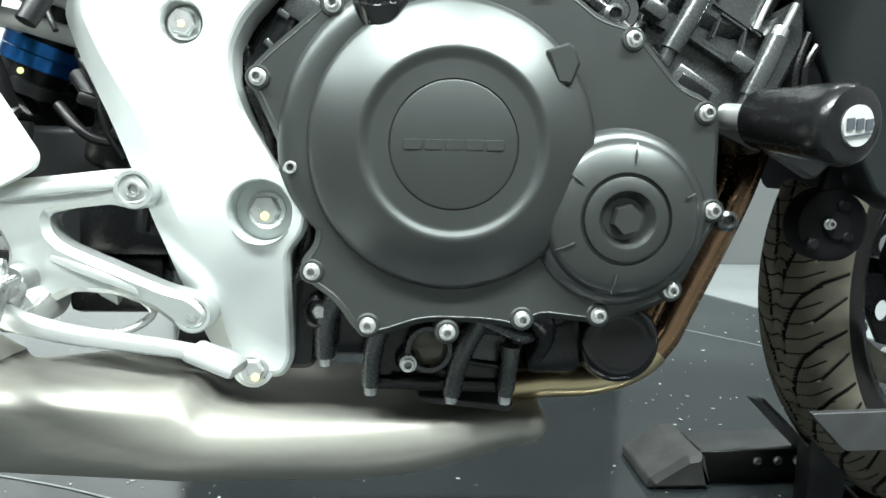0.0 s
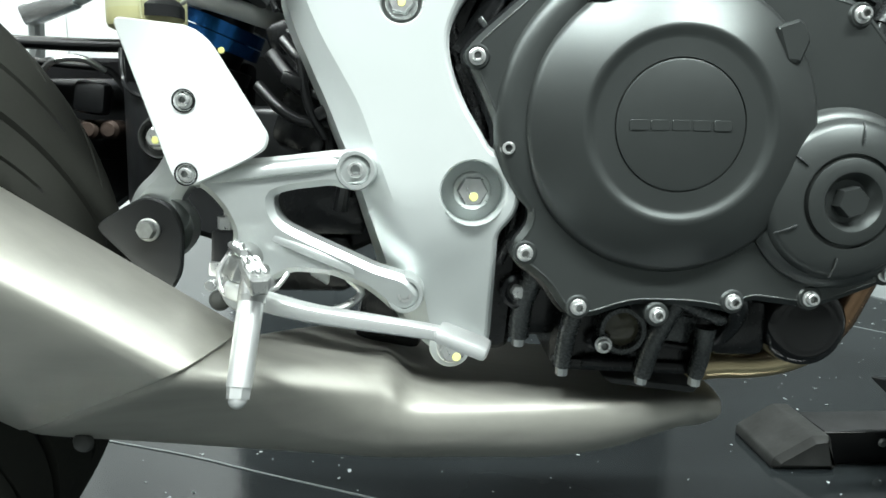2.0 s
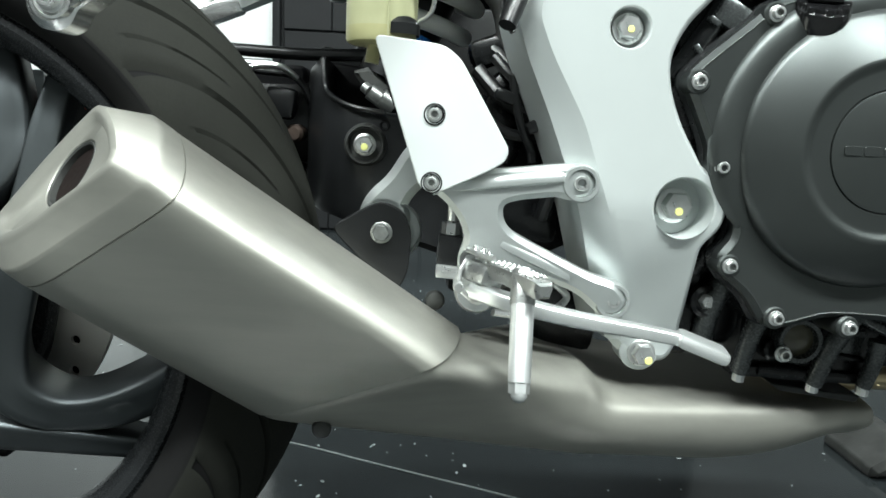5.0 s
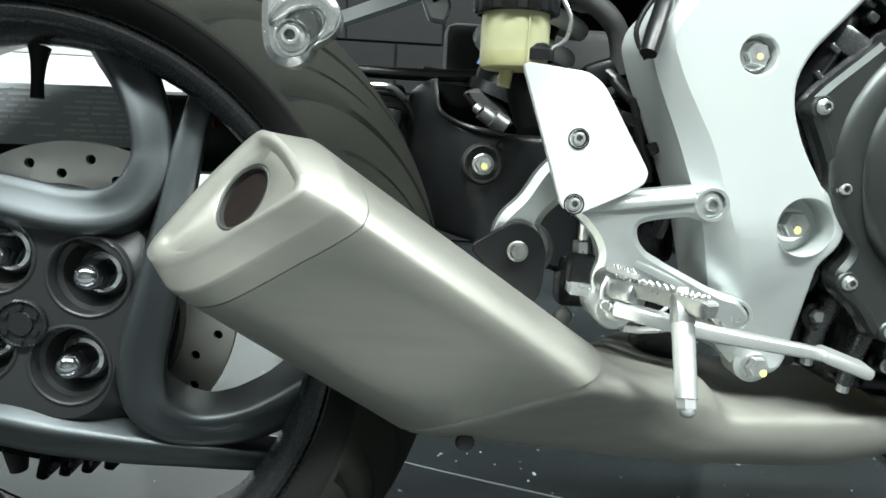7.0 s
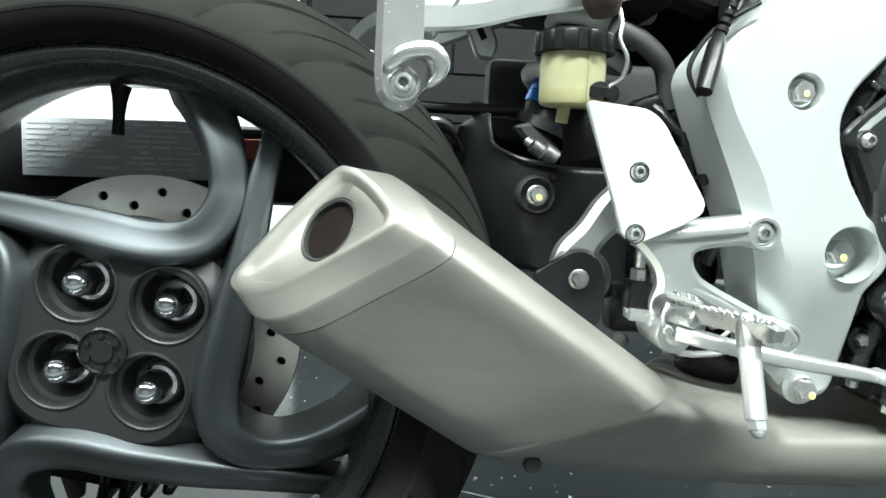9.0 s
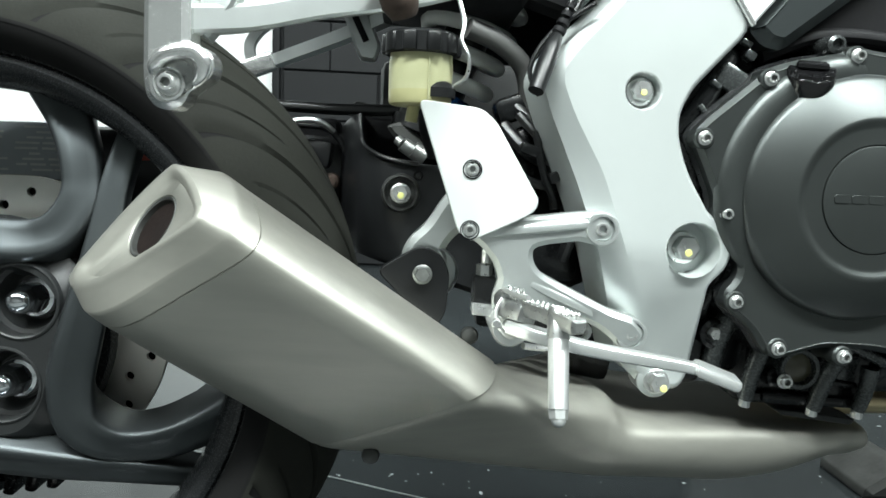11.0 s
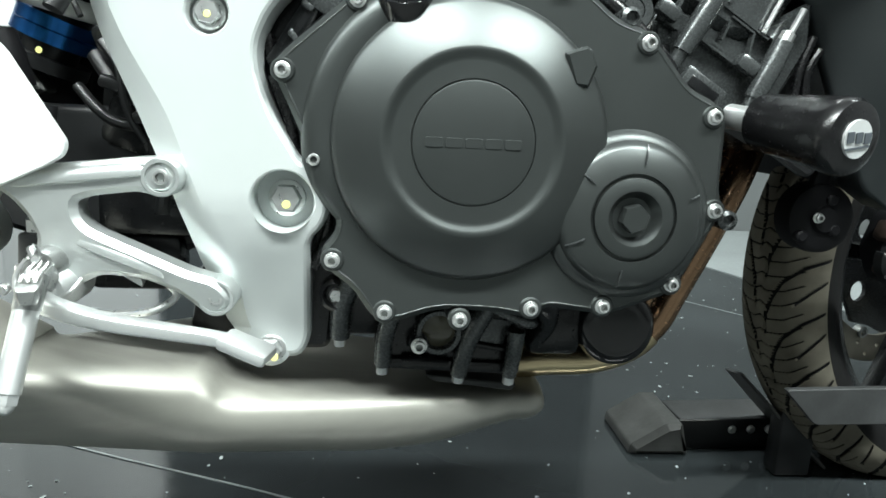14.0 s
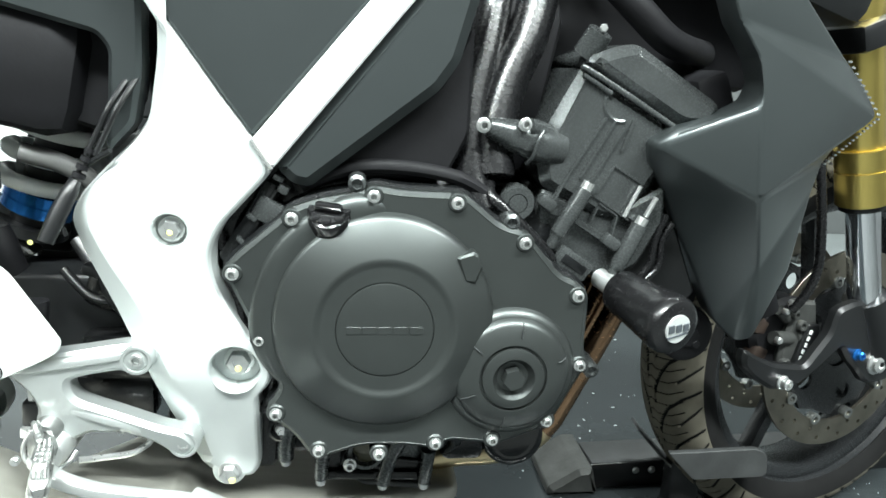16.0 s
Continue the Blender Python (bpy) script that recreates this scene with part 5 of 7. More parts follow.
def front_tyre(radius, half, bead, repeats=26, rows=104, drop=0.82):
    """A tyre about the y axis with long curved grooves and thin cross sipes sunk into the tread, finest on the rear-facing arc."""
    s = np.linspace(-1, 1, rows + 1)
    ang = s * radians(80)
    r0, y0 = radius - half * drop * (1 - np.cos(ang)), half * np.sin(ang) / math.sin(radians(80))
    th = np.concatenate([np.linspace(2.45, 4.20, 1000, endpoint=False), np.linspace(4.20, 2.45 + 2 * math.pi, 300, endpoint=False)])
    pitch, width = 2 * math.pi * radius / repeats, 0.098
    u = np.abs(s)[None, :]
    phase = -th[:, None] * repeats / (2 * math.pi) + np.where(s < 0, 0.0, 0.5)[None, :]
    depth = np.zeros((len(th), rows + 1))
    lines = [((0.07, 0.11, 0.20, 0.33, 0.60, 0.95), (0.0, 0.37, 0.67, 0.95, 1.22, 1.42), 0.0021, 0.0045), ((0.50, 0.72, 0.95), (0.57, 0.80, 1.01), 0.0019, 0.004)]
    lines += [((0.0, 0.10, 0.35, 0.62), (0.25 * k + 0.06, 0.25 * k, 0.25 * k + 0.03, 0.25 * k + 0.17), 0.0009, 0.003) for k in range(4)]
    for us, ps, w, deep in lines:
        c = np.interp(u, us, ps)
        slope = np.gradient(np.interp(s, np.concatenate([-np.array(us[::-1]), us]) if us[0] > 0 else np.concatenate([-np.array(us[:0:-1]), us]), np.concatenate([ps[::-1], ps]) if us[0] > 0 else np.concatenate([ps[:0:-1], ps])), s)[None, :]
        away = np.abs((phase - c + 0.5) % 1.0 - 0.5) * pitch / np.sqrt(1 + (slope * pitch / width) ** 2)
        end = np.clip(np.minimum(u - us[0] + (0.02 if us[0] > 0 else 0.1), us[-1] - u + 0.02) / 0.04, 0, 1)
        depth = np.maximum(depth, deep * end * np.clip((1.35 * w - away) / (0.7 * w), 0, 1))
    r_end = float(r0[0])
    sides = [(r_end + (bead - r_end) * t, half * (1.0 - 0.02 * t - 0.13 * t * t)) for t in (0.04, 0.12, 0.3, 0.5, 0.52, 0.7, 0.88, 1.0)]
    bm = bmesh.new()
    grid = []
    for j, a in enumerate(th):
        ca, sa = math.cos(a), math.sin(a)
        ring = [(r, -h) for r, h in reversed(sides)] + list(zip((r0 - depth[j]).tolist(), y0.tolist())) + sides
        grid.append([bm.verts.new((r * ca, y, r * sa)) for r, y in ring])
    n = len(sides)
    for j in range(len(grid)):
        k = (j + 1) % len(grid)
        a, b = grid[j], grid[k]
        for i in range(len(a) - 1):
            f = bm.faces.new((a[i], a[i + 1], b[i + 1], b[i]))
            inside = n <= i < n + rows
            # grooves take the blacker rubber too, deepening their shade by colour
            f.material_index = 0 if inside and 0.25 * (depth[j][i - n] + depth[j][i - n + 1] + depth[k][i - n] + depth[k][i - n + 1]) < 0.0018 else 1
    return bm


def settle(bm, m, ground):
    """Sets a tyre in its place and presses its foot flat on the ground."""
    bmesh.ops.transform(bm, matrix=m, verts=bm.verts)
    for v in bm.verts:
        if v.co.z < ground:
            v.co.z = ground
    return bm


# rear wheel
RX, RZ = -0.71, 0.275
rear_y = on_bike((RX, 0.066, RZ)).y
M_REAR = Matrix.Translation((RX, rear_y, RZ)) @ LEAN_TURN
rear_wheel = part("rear_wheel", lathe([(0.243, -0.0775), (0.2445, -0.075), (0.241, -0.0705), (0.2385, -0.0705), (0.236, -0.0735), (0.232, -0.0745), (0.227, -0.0725), (0.221, -0.067), (0.216, -0.057), (0.213, -0.042), (0.2135, -0.025), (0.221, 0.0), (0.229, 0.045), (0.236, 0.068), (0.244, 0.078), (0.247, 0.070),
                                       (0.239, 0.05), (0.231, 0.02), (0.223, -0.03), (0.236, -0.06)], 0, 0, 128, closed=True), RIM, BIKE, "satin black rear wheel with looped spokes", False, m=M_REAR)
part("tyre", settle(tyre_mesh(0.324, 0.090, 0.240, 22, depth=0.007), M_REAR, FLOOR), [RUBBER, SIDEWALL], rear_wheel, "worn sport tyre with curved grooves", False, smooth=50)
LOOP = [(-0.222, 0.130), (-0.180, 0.121), (-0.130, 0.111), (-0.075, 0.102), (-0.024, 0.091), (0.028, 0.080), (0.065, 0.087), (0.084, 0.116), (0.083, 0.153), (0.070, 0.188), (0.050, 0.224)]
SPOKE = [(-0.0165, 0.020), (-0.0172, 0.0), (-0.0165, -0.014), (-0.0150, -0.0185), (-0.0125, -0.0200), (-0.006, -0.0192), (0.0, -0.0188), (0.006, -0.0192), (0.0125, -0.0200), (0.0150, -0.0185), (0.0165, -0.014), (0.0172, 0.0), (0.0165, 0.020)]
for k in range(4):
    a = k * math.pi / 2
    pts = curve_points([Vector((x * math.cos(a) - z * math.sin(a), 0, x * math.sin(a) + z * math.cos(a))) for x, z in LOOP], 8)
    n = len(pts)
    ends = [max(0.0, (abs(i / (n - 1) - 0.5) - 0.30) / 0.20) for i in range(n)]
    tilts = [Vector((-0.58 * p.x / p.length, 1.0, -0.58 * p.z / p.length)) for p in pts]
    pts = [p + Vector((0, -0.049 + 0.16 * (p.length - 0.085) + 0.010 * e ** 1.4, 0)) for p, e in zip(pts, ends)]
    part("spoke", sweep(pts, SPOKE, up=tilts, sizes=[float(np.interp(i / (n - 1), (0, 0.06, 0.25, 0.45, 0.6, 0.75, 0.9, 1), (0.75, 0.55, 0.78, 1.10, 1.08, 0.90, 1.05, 1.4))) for i in range(n)]), RIM_FACE, rear_wheel, "looped grey-black spoke", False, m=M_REAR, smooth=60)
NUTS = [(0.0035 + 0.0515 * math.cos(radians(q)), 0.0085 + 0.0515 * math.sin(radians(q))) for q in (33, -57, 123, 213)]
hub_line = []
for i in range(72):
    t = 2 * math.pi * i / 72
    r = 0.099 + 0.007 * math.cos(4 * (t - radians(33)))
    hub_line.append((r * math.cos(t), r * math.sin(t)))
hub = part("hub", plate(hub_line, -0.064, 0.05, 0.020, [(x, z, 0.0300) for x, z in NUTS]), HUBM, rear_wheel, "black four-lobed hub", False, m=M_REAR)
for x, z in NUTS:
    part("pocket_floor", lathe([(0.0302, -0.052), (0.0262, -0.0500), (0.0255, -0.0430), (0.020, -0.036), (0.012, -0.034), (0.0, -0.034)], x, z, 36), HUBM, rear_wheel, "", False, m=M_REAR)
    part("pocket_rim", lathe([(0.0294, -0.058), (0.0300, -0.0645), (0.0313, -0.0654), (0.0328, -0.0648), (0.0338, -0.061)], x, z, 36), HUBM, rear_wheel, "", False, m=M_REAR)
    part("washer", lathe([(0.0175, -0.034), (0.0175, -0.0400), (0.0160, -0.0415), (0.008, -0.0415)], x, z, 28), ZINC, rear_wheel, "bright washer", False, m=M_REAR)
    ob = new("wheel_nut", HW["nut"])
    under(ob, rear_wheel)
    ob.matrix_basis = M_REAR @ Matrix.Translation((x, -0.0400, z)) @ Matrix.Scale(1.0, 4)
    tagged(ob, "bright chromed wheel nut")
part("hub_web", lathe([(0.06, -0.030), (0.103, -0.026), (0.105, -0.016), (0.06, -0.01)], 0, 0, 64), RIM, rear_wheel, "black inner web of the hub", False, m=M_REAR)
part("hub_cap", lathe([(0.0195, -0.064), (0.0192, -0.0675), (0.0176, -0.0685), (0.0168, -0.0665), (0.0095, -0.0665), (0.0090, -0.0685), (0.0, -0.0685)], -0.003, -0.002, 40), RIM, rear_wheel, "round black centre cap", False, m=M_REAR)
for i in range(6):
    t = radians(60 * i + 30)
    part("cap_stud", lathe([(0.0024, -0.067), (0.0022, -0.0692), (0, -0.0694)], -0.003 + 0.0130 * math.cos(t), -0.002 + 0.0130 * math.sin(t), 10), RIM, rear_wheel, "", False, m=M_REAR)
part("valve", tube([(-0.008, -0.024, 0.212), (-0.008, -0.026, 0.200), (-0.008, -0.028, 0.186), (-0.008, -0.029, 0.172)], [0.0085, 0.0058, 0.0046, 0.0050], 14, 3), BLACK_DULL, rear_wheel, "black rubber valve", False, m=M_REAR)
holes = []
for i in range(30):
    t = 2 * math.pi * i / 30
    holes.append(((0.126 if i % 2 else 0.113) * math.cos(t), (0.126 if i % 2 else 0.113) * math.sin(t), 0.0043))
part("disc_backing", lathe([(0.088, 0.024), (0.132, 0.024), (0.134, 0.030), (0.088, 0.034)], 0, 0, 64), CASE, rear_wheel, "black carrier behind the disc", False, m=M_REAR)
part("brake_disc", plate(circle(0, 0, 0.141, 80), 0.012, 0.017, 0.0005, holes + [(0, 0, 0.088)]), DISC, rear_wheel, "drilled steel brake disc", False, m=M_REAR)
part("sprocket", lathe([(0.10, 0.03), (0.10, 0.045), (0.03, 0.045)], 0, 0, 48), CASE, rear_wheel, "", False, m=M_REAR)
caliper = part("rear_caliper", block((-0.79, 0.165, 0.118), (0.10, 0.06, 0.05), (0, 10, 0), 0.010), CASE, BIKE, "black rear brake caliper under the hub")
part("slide_boot", tube([(-0.812, 0.15, 0.105), (-0.809, 0.15, 0.085), (-0.808, 0.15, 0.075)], [0.013, 0.010, 0.008], 14, 3), GALV, caliper, "worn slide pin boot")
for i in range(4):
    part("fin", block((-0.770 + 0.022 * i, 0.150, 0.095 + 0.004 * i), (0.012, 0.05, 0.035), (0, 12, 0), 0.004), CASE, caliper)

# front wheel, turned to the left
FRONT = Vector((0.742, 0.815, 0.268))
STEER = 14.0
M_FRONT = Matrix.Translation(FRONT) @ pose(0, 0, 0, 0, 0, STEER) @ LEAN_TURN
front_wheel = part("front_wheel", lathe([(0.238, -0.050), (0.2395, -0.047), (0.236, -0.042), (0.228, -0.044), (0.216, -0.040), (0.208, -0.015), (0.210, 0.02), (0.226, 0.042), (0.238, 0.050), (0.240, 0.045), (0.23, 0.03), (0.225, 0.0), (0.23, -0.03)], 0, 0, 112, closed=True), RIM, BIKE, "satin black front wheel", False, m=M_FRONT)
part("tyre", settle(front_tyre(0.307, 0.062, 0.235), M_FRONT, FLOOR), [DUSTY, SIDEWALL], front_wheel, "dusty sport tyre with curved grooves", False, smooth=50)
for k in range(5):
    a = radians(72 * k + 20)
    p0, p1 = Vector((0.035 * math.cos(a), -0.006, 0.035 * math.sin(a))), Vector((0.212 * math.cos(a + 0.12), -0.004, 0.212 * math.sin(a + 0.12)))
    part("spoke", sweep([p0, (p0 + p1) / 2, p1], [(-0.009, -0.012), (0.009, -0.012), (0.012, 0.0), (0.009, 0.012), (-0.009, 0.012), (-0.012, 0.0)]), RIM, front_wheel, "", False, m=M_FRONT)
part("hub", lathe([(0.0, -0.06), (0.028, -0.06), (0.034, -0.05), (0.034, 0.05), (0, 0.05)], 0, 0, 32), RIM, front_wheel, "", False, m=M_FRONT)
for side in (-1, 1):
    holes = [((0.148 if i % 2 else 0.134) * math.cos(2 * math.pi * i / 40), (0.148 if i % 2 else 0.134) * math.sin(2 * math.pi * i / 40), 0.0035) for i in range(40)]
    disc = part("brake_disc", plate(circle(0, 0, 0.160, 88), 0.066 * side - 0.0025, 0.066 * side + 0.0025, 0.0005, holes + [(0, 0, 0.119)]), DISC_OLD, front_wheel, "drilled brake disc dulled by use", False, m=M_FRONT)
    car = [(0.114 * math.cos(t) * (1 if i % 2 else 0.92), 0.114 * math.sin(t) * (1 if i % 2 else 0.92)) for i, t in ((i, 2 * math.pi * i / 20) for i in range(20))]
    part("disc_carrier", plate(car, 0.060 * side - 0.003, 0.060 * side + 0.003, 0.001, [(0.078 * math.cos(2 * math.pi * i / 5), 0.078 * math.sin(2 * math.pi * i / 5), 0.015) for i in range(5)] + [(0, 0, 0.03)]), RIM, front_wheel, "black disc carrier", False, m=M_FRONT)
    for i in range(10):
        t = 2 * math.pi * i / 10
        part("bobbin", lathe([(0.009, -0.006), (0.009, 0.006), (0.005, 0.006), (0.005, -0.006)], 0.117 * math.cos(t), 0.117 * math.sin(t), 16, d=0.066 * side, closed=True), DULL_SHADE_ZINC, front_wheel, "", False, m=M_FRONT)

# fork leg and caliper on the right side
leg = part("fork_leg", tube([(0.018, -0.108, 0.0), (-0.004, -0.108, 0.05), (-0.030, -0.108, 0.100)], [0.030, 0.031, 0.029], 24, 4), BLACK_SATIN, BIKE, "gold and chrome upside-down fork leg", False, m=M_FRONT)
FK0, FK1 = Vector((-0.029, -0.108, 0.092)), Vector((-0.067, -0.108, 0.232))
fdir = (FK1 - FK0).normalized()
part("inner_tube", sweep([FK0, FK1], circle(0, 0, 0.0215, 28)), CHROME, leg, "chromed inner tube", False, m=M_FRONT)
for a0, a1, r, mat in ((0.0, 0.012, 0.030, BLACK_SATIN), (0.008, 0.055, 0.034, GOLD), (0.055, 0.060, 0.032, GOLD), (0.060, 0.085, 0.034, GOLD), (0.085, 0.50, 0.0275, GOLD)):
    part("outer_tube", sweep([FK1 + fdir * a0, FK1 + fdir * a1], circle(0, 0, r, 32)), mat, leg, "gold anodised outer tube" if mat is GOLD else "", False, m=M_FRONT)
part("fork_clamp", block(FK1 + fdir * 0.235, (0.10, 0.09, 0.035), (0, -19, 0), 0.008), BLACK_SATIN, leg, "black fork clamp", False, m=M_FRONT)
part("fork_bottom", plate(rounded([(-0.262, 0.050), (-0.262, 0.026), (-0.240, 0.006), (-0.200, -0.018), (-0.152, -0.016), (-0.122, 0.002), (-0.078, 0.034), (-0.062, 0.012), (-0.040, -0.006), (-0.015, -0.032), (0.030, -0.034), (0.050, -0.005), (0.036, 0.050), (0.004, 0.094), (-0.062, 0.099), (-0.098, 0.090), (-0.105, 0.057), (-0.146, 0.011), (-0.205, 0.022), (-0.236, 0.036)], 0.010), -0.124, -0.109, 0.005), BLACK_SATIN, leg, "black cast fork foot", False, m=M_FRONT)
for (x, z, grow, mat, lab) in ((-0.0472, 0.0187, 1.0, BLUE, "blue anodised pinch bolt"), (-0.004, 0.0, 1.9, ZINC, "zinc axle nut")):
    part("bolt", lathe([(0.0090 * grow, 0.0), (0.0090 * grow, -0.003), (0.0066 * grow, -0.0045), (0.0064 * grow, -0.010), (0.0050 * grow, -0.0115), (0.0030 * grow, -0.0115), (0.0026 * grow, -0.008), (0, -0.008)], x, z, 24, d=-0.123), mat, leg, lab, False, m=M_FRONT)
cal = part("brake_caliper", plate(rounded([(-0.150, 0.098), (-0.118, 0.096), (-0.096, 0.090), (-0.094, 0.040), (-0.124, -0.010), (-0.160, -0.006), (-0.186, 0.004), (-0.205, 0.040), (-0.185, 0.082)], 0.010), -0.080, -0.044, 0.008), BLACK_DULL, BIKE, "black four-piston brake caliper", False, m=M_FRONT)
part("caliper_half", plate(rounded([(-0.135, 0.096), (-0.0985, 0.092), (-0.091, 0.0595), (-0.096, 0.036), (-0.1297, -0.0068), (-0.1569, -0.0005), (-0.158, 0.020), (-0.150, 0.048)], 0.006), -0.090, -0.070, 0.005), GALV, cal, "worn grey outer caliper half", False, m=M_FRONT)
part("face_plate", plate(rounded([(-0.1176, 0.0612), (-0.0945, 0.059), (-0.091, 0.0353), (-0.1213, -0.0083), (-0.1389, -0.0046)], 0.004), -0.0965, -0.086, 0.002), BLACK_SATIN, cal, "black face of the caliper", False, m=M_FRONT)
for i in range(6):
    part("emblem_bar", block((-0.1285 + 0.00325 * i, -0.0972, 0.0025 + 0.0094 * i), (0.0048, 0.001, 0.0066), (0, 20, 0), 0), PALE_INK, cal, "plain pale emblem bar", False, m=M_FRONT)
for x, z, r in ((-0.1276, 0.0595, 0.0085), (-0.1487, 0.0044, 0.0080), (-0.1430, 0.0770, 0.0075)):
    part("boss", lathe([(r, 0.0), (r, -0.010), (r * 0.8, -0.013), (r * 0.5, -0.013), (r * 0.42, -0.009), (0, -0.009)], x, z, 20, d=-0.084), GALV, cal, "grey bolt boss", False, m=M_FRONT)
for a, b, r in (((-0.140, -0.086, 0.040), (-0.1775, -0.092, 0.0455), 0.0100), ((-0.128, -0.086, 0.050), (-0.118, -0.088, 0.030), 0.0060), ((-0.150, -0.085, 0.070), (-0.172, -0.090, 0.086), 0.0075)):
    part("fluid_port", sweep([Vector(a), (Vector(a) + Vector(b)) / 2, Vector(b)], circle(0, 0, r, 14)), GALV, cal, "", False, m=M_FRONT)
for x, z, r in ((-0.1790, 0.0458, 0.0052), (-0.1735, 0.0875, 0.0045), (-0.1640, 0.0990, 0.0050)):
    part("bolt", lathe([(r, 0.0), (r, -0.006), (r * 0.7, -0.008), (0, -0.008)], x, z, 8, d=-0.098), ZINC, cal, "bright bleed screw", False, m=M_FRONT)
for x, z in ((-0.190, 0.060), (-0.184, 0.018)):
    part("pad_pin", block((x, -0.070, z), (0.030, 0.022, 0.026), (0, 25, 0), 0.006), RUST, cal, "brown brake pad back", False, m=M_FRONT)
part("bolt", lathe([(0.0105, 0.0), (0.0105, -0.004), (0.0080, -0.006), (0.0078, -0.013), (0.0062, -0.0145), (0.0036, -0.0145), (0.0034, -0.010), (0, -0.010)], -0.187, -0.006, 24, d=-0.122), ZINC, leg, "zinc caliper bolt", False, m=M_FRONT)
part("brake_hose", tube([(-0.169, -0.105, 0.0888), (-0.1504, -0.112, 0.1186), (-0.1389, -0.112, 0.1557), (-0.1455, -0.112, 0.2088), (-0.158, -0.105, 0.30)], 0.0062, 12), HOSEBLK, BIKE, "black brake hose", False, m=M_FRONT)
part("mudguard", sweep(curve_points([Vector((0.345 * math.cos(radians(q)), 0, 0.335 * math.sin(radians(q)))) for q in (60, 85, 110, 135, 150)], 6), [(-0.003, -0.075), (0.012, -0.05), (0.018, 0.0), (0.012, 0.05), (-0.003, 0.075), (0.006, 0.05), (0.013, 0.0), (0.006, -0.05)]), BLACK_SATIN, BIKE, "black front mudguard", False, m=M_FRONT)

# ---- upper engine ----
# barrel behind the head, blacker than its face to paint in the shade
part("cylinder_barrel", block((0.285, 0.16, 0.545), (0.15, 0.16, 0.20), (0, 25, 0), 0.012), CASE, BIKE, "cylinder barrel with its shadow put in as black")
cyl = part("cylinder_head", plate(rounded([(0.2218, 0.6682), (0.3224, 0.6158), (0.3300, 0.5948), (0.2815, 0.5166), (0.2523, 0.5177), (0.1889, 0.5515), (0.1843, 0.5726), (0.1919, 0.6113)], 0.006), 0.045, 0.15, 0.010), BLOCKM, BIKE, "satin grey-black cylinder head and barrel with cast webs")
part("barrel_face", plate(rounded([(0.1921, 0.5477), (0.2621, 0.5206), (0.3224, 0.5546), (0.3242, 0.5162), (0.3005, 0.4703), (0.2752, 0.4564), (0.2283, 0.4631), (0.1923, 0.4954), (0.1858, 0.5245)], 0.005), 0.051, 0.14, 0.004), BLOCKM, cyl)
part("cam_cover", plate(rounded([(0.2234, 0.6705), (0.2260, 0.6778), (0.2462, 0.6871), (0.2708, 0.6926), (0.3655, 0.6373), (0.3551, 0.6149), (0.3211, 0.6157)], 0.010), 0.034, 0.17, 0.010), BLOCKM, BIKE, "smooth grey-black cam cover")
part("cover_flange", tube([(0.2171, 0.0410, 0.6680), (0.2265, 0.0410, 0.6643), (0.2652, 0.0410, 0.6441), (0.2996, 0.0410, 0.6251), (0.3220, 0.0410, 0.6128)], 0.0032, 12), BLOCKM, cyl, "cast joint flange")
part("cover_flange", tube([(0.2196, 0.0430, 0.6608), (0.2364, 0.0430, 0.6521), (0.2499, 0.0430, 0.6443)], 0.0030, 12), BLOCKM, cyl, "cast joint flange")
part("plug_cap", tube([(0.2248, 0.0600, 0.6790), (0.2311, 0.0550, 0.6909), (0.2361, 0.0500, 0.7015)], [0.0125, 0.0130, 0.0125], 18, 3), BLOCKM, BIKE, "grey-black plug cap with a bright tip")
put("bolt", HW["tip"], (0.2362, 0.0450, 0.7043), BIKE, "bright bolt", 0.75)
part("half_moon", lathe([(0.0195, 0.05), (0.0195, 0.0440), (0.0175, 0.0430), (0.0155, 0.0440), (0.0150, 0.046)], 0.2626, 0.6353, 28, (125, 285)), BLOCKM, cyl, "half-moon camshaft plug")


def bar(name, x0, z0, x1, z1, w, d0=0.0435, mat=BLOCKM):
    a, b = Vector((x0, d0, z0)), Vector((x1, d0, z1))
    return part(name, sweep([a, (a + b) / 2, b], [(-w / 2, -0.004), (-w / 2 + 0.001, 0.0012), (w / 2 - 0.001, 0.0012), (w / 2, -0.004)], up=(0, -1, 0)), mat, cyl)


for x0, z0, x1, z1 in ((0.2479, 0.6215, 0.2131, 0.5627), (0.2131, 0.5627, 0.2013, 0.5374), (0.2575, 0.6187, 0.2261, 0.5609), (0.2686, 0.6137, 0.2381, 0.5579), (0.2761, 0.6195, 0.2666, 0.5892)):
    bar("web", x0, z0, x1, z1, 0.0042)
for x0, z0, x1, z1 in ((0.2614, 0.5744, 0.2920, 0.5572), (0.2920, 0.5572, 0.2807, 0.5303), (0.2819, 0.5198, 0.2420, 0.5442), (0.2454, 0.5466, 0.2614, 0.5744), (0.2480, 0.5329, 0.2424, 0.5177), (0.2488, 0.5364, 0.2693, 0.5242), (0.2693, 0.5242, 0.2650, 0.4970), (0.2650, 0.4970, 0.2332, 0.5140)):
    bar("frame_web", x0, z0, x1, z1, 0.0036, 0.0440)
for x0, z0, x1, z1 in ((0.1872, 0.5335, 0.2055, 0.5249), (0.2205, 0.5218, 0.2639, 0.4958), (0.2735, 0.5301, 0.2995, 0.5155)):
    bar("flange_bar", x0, z0, x1, z1, 0.0075, 0.0440)
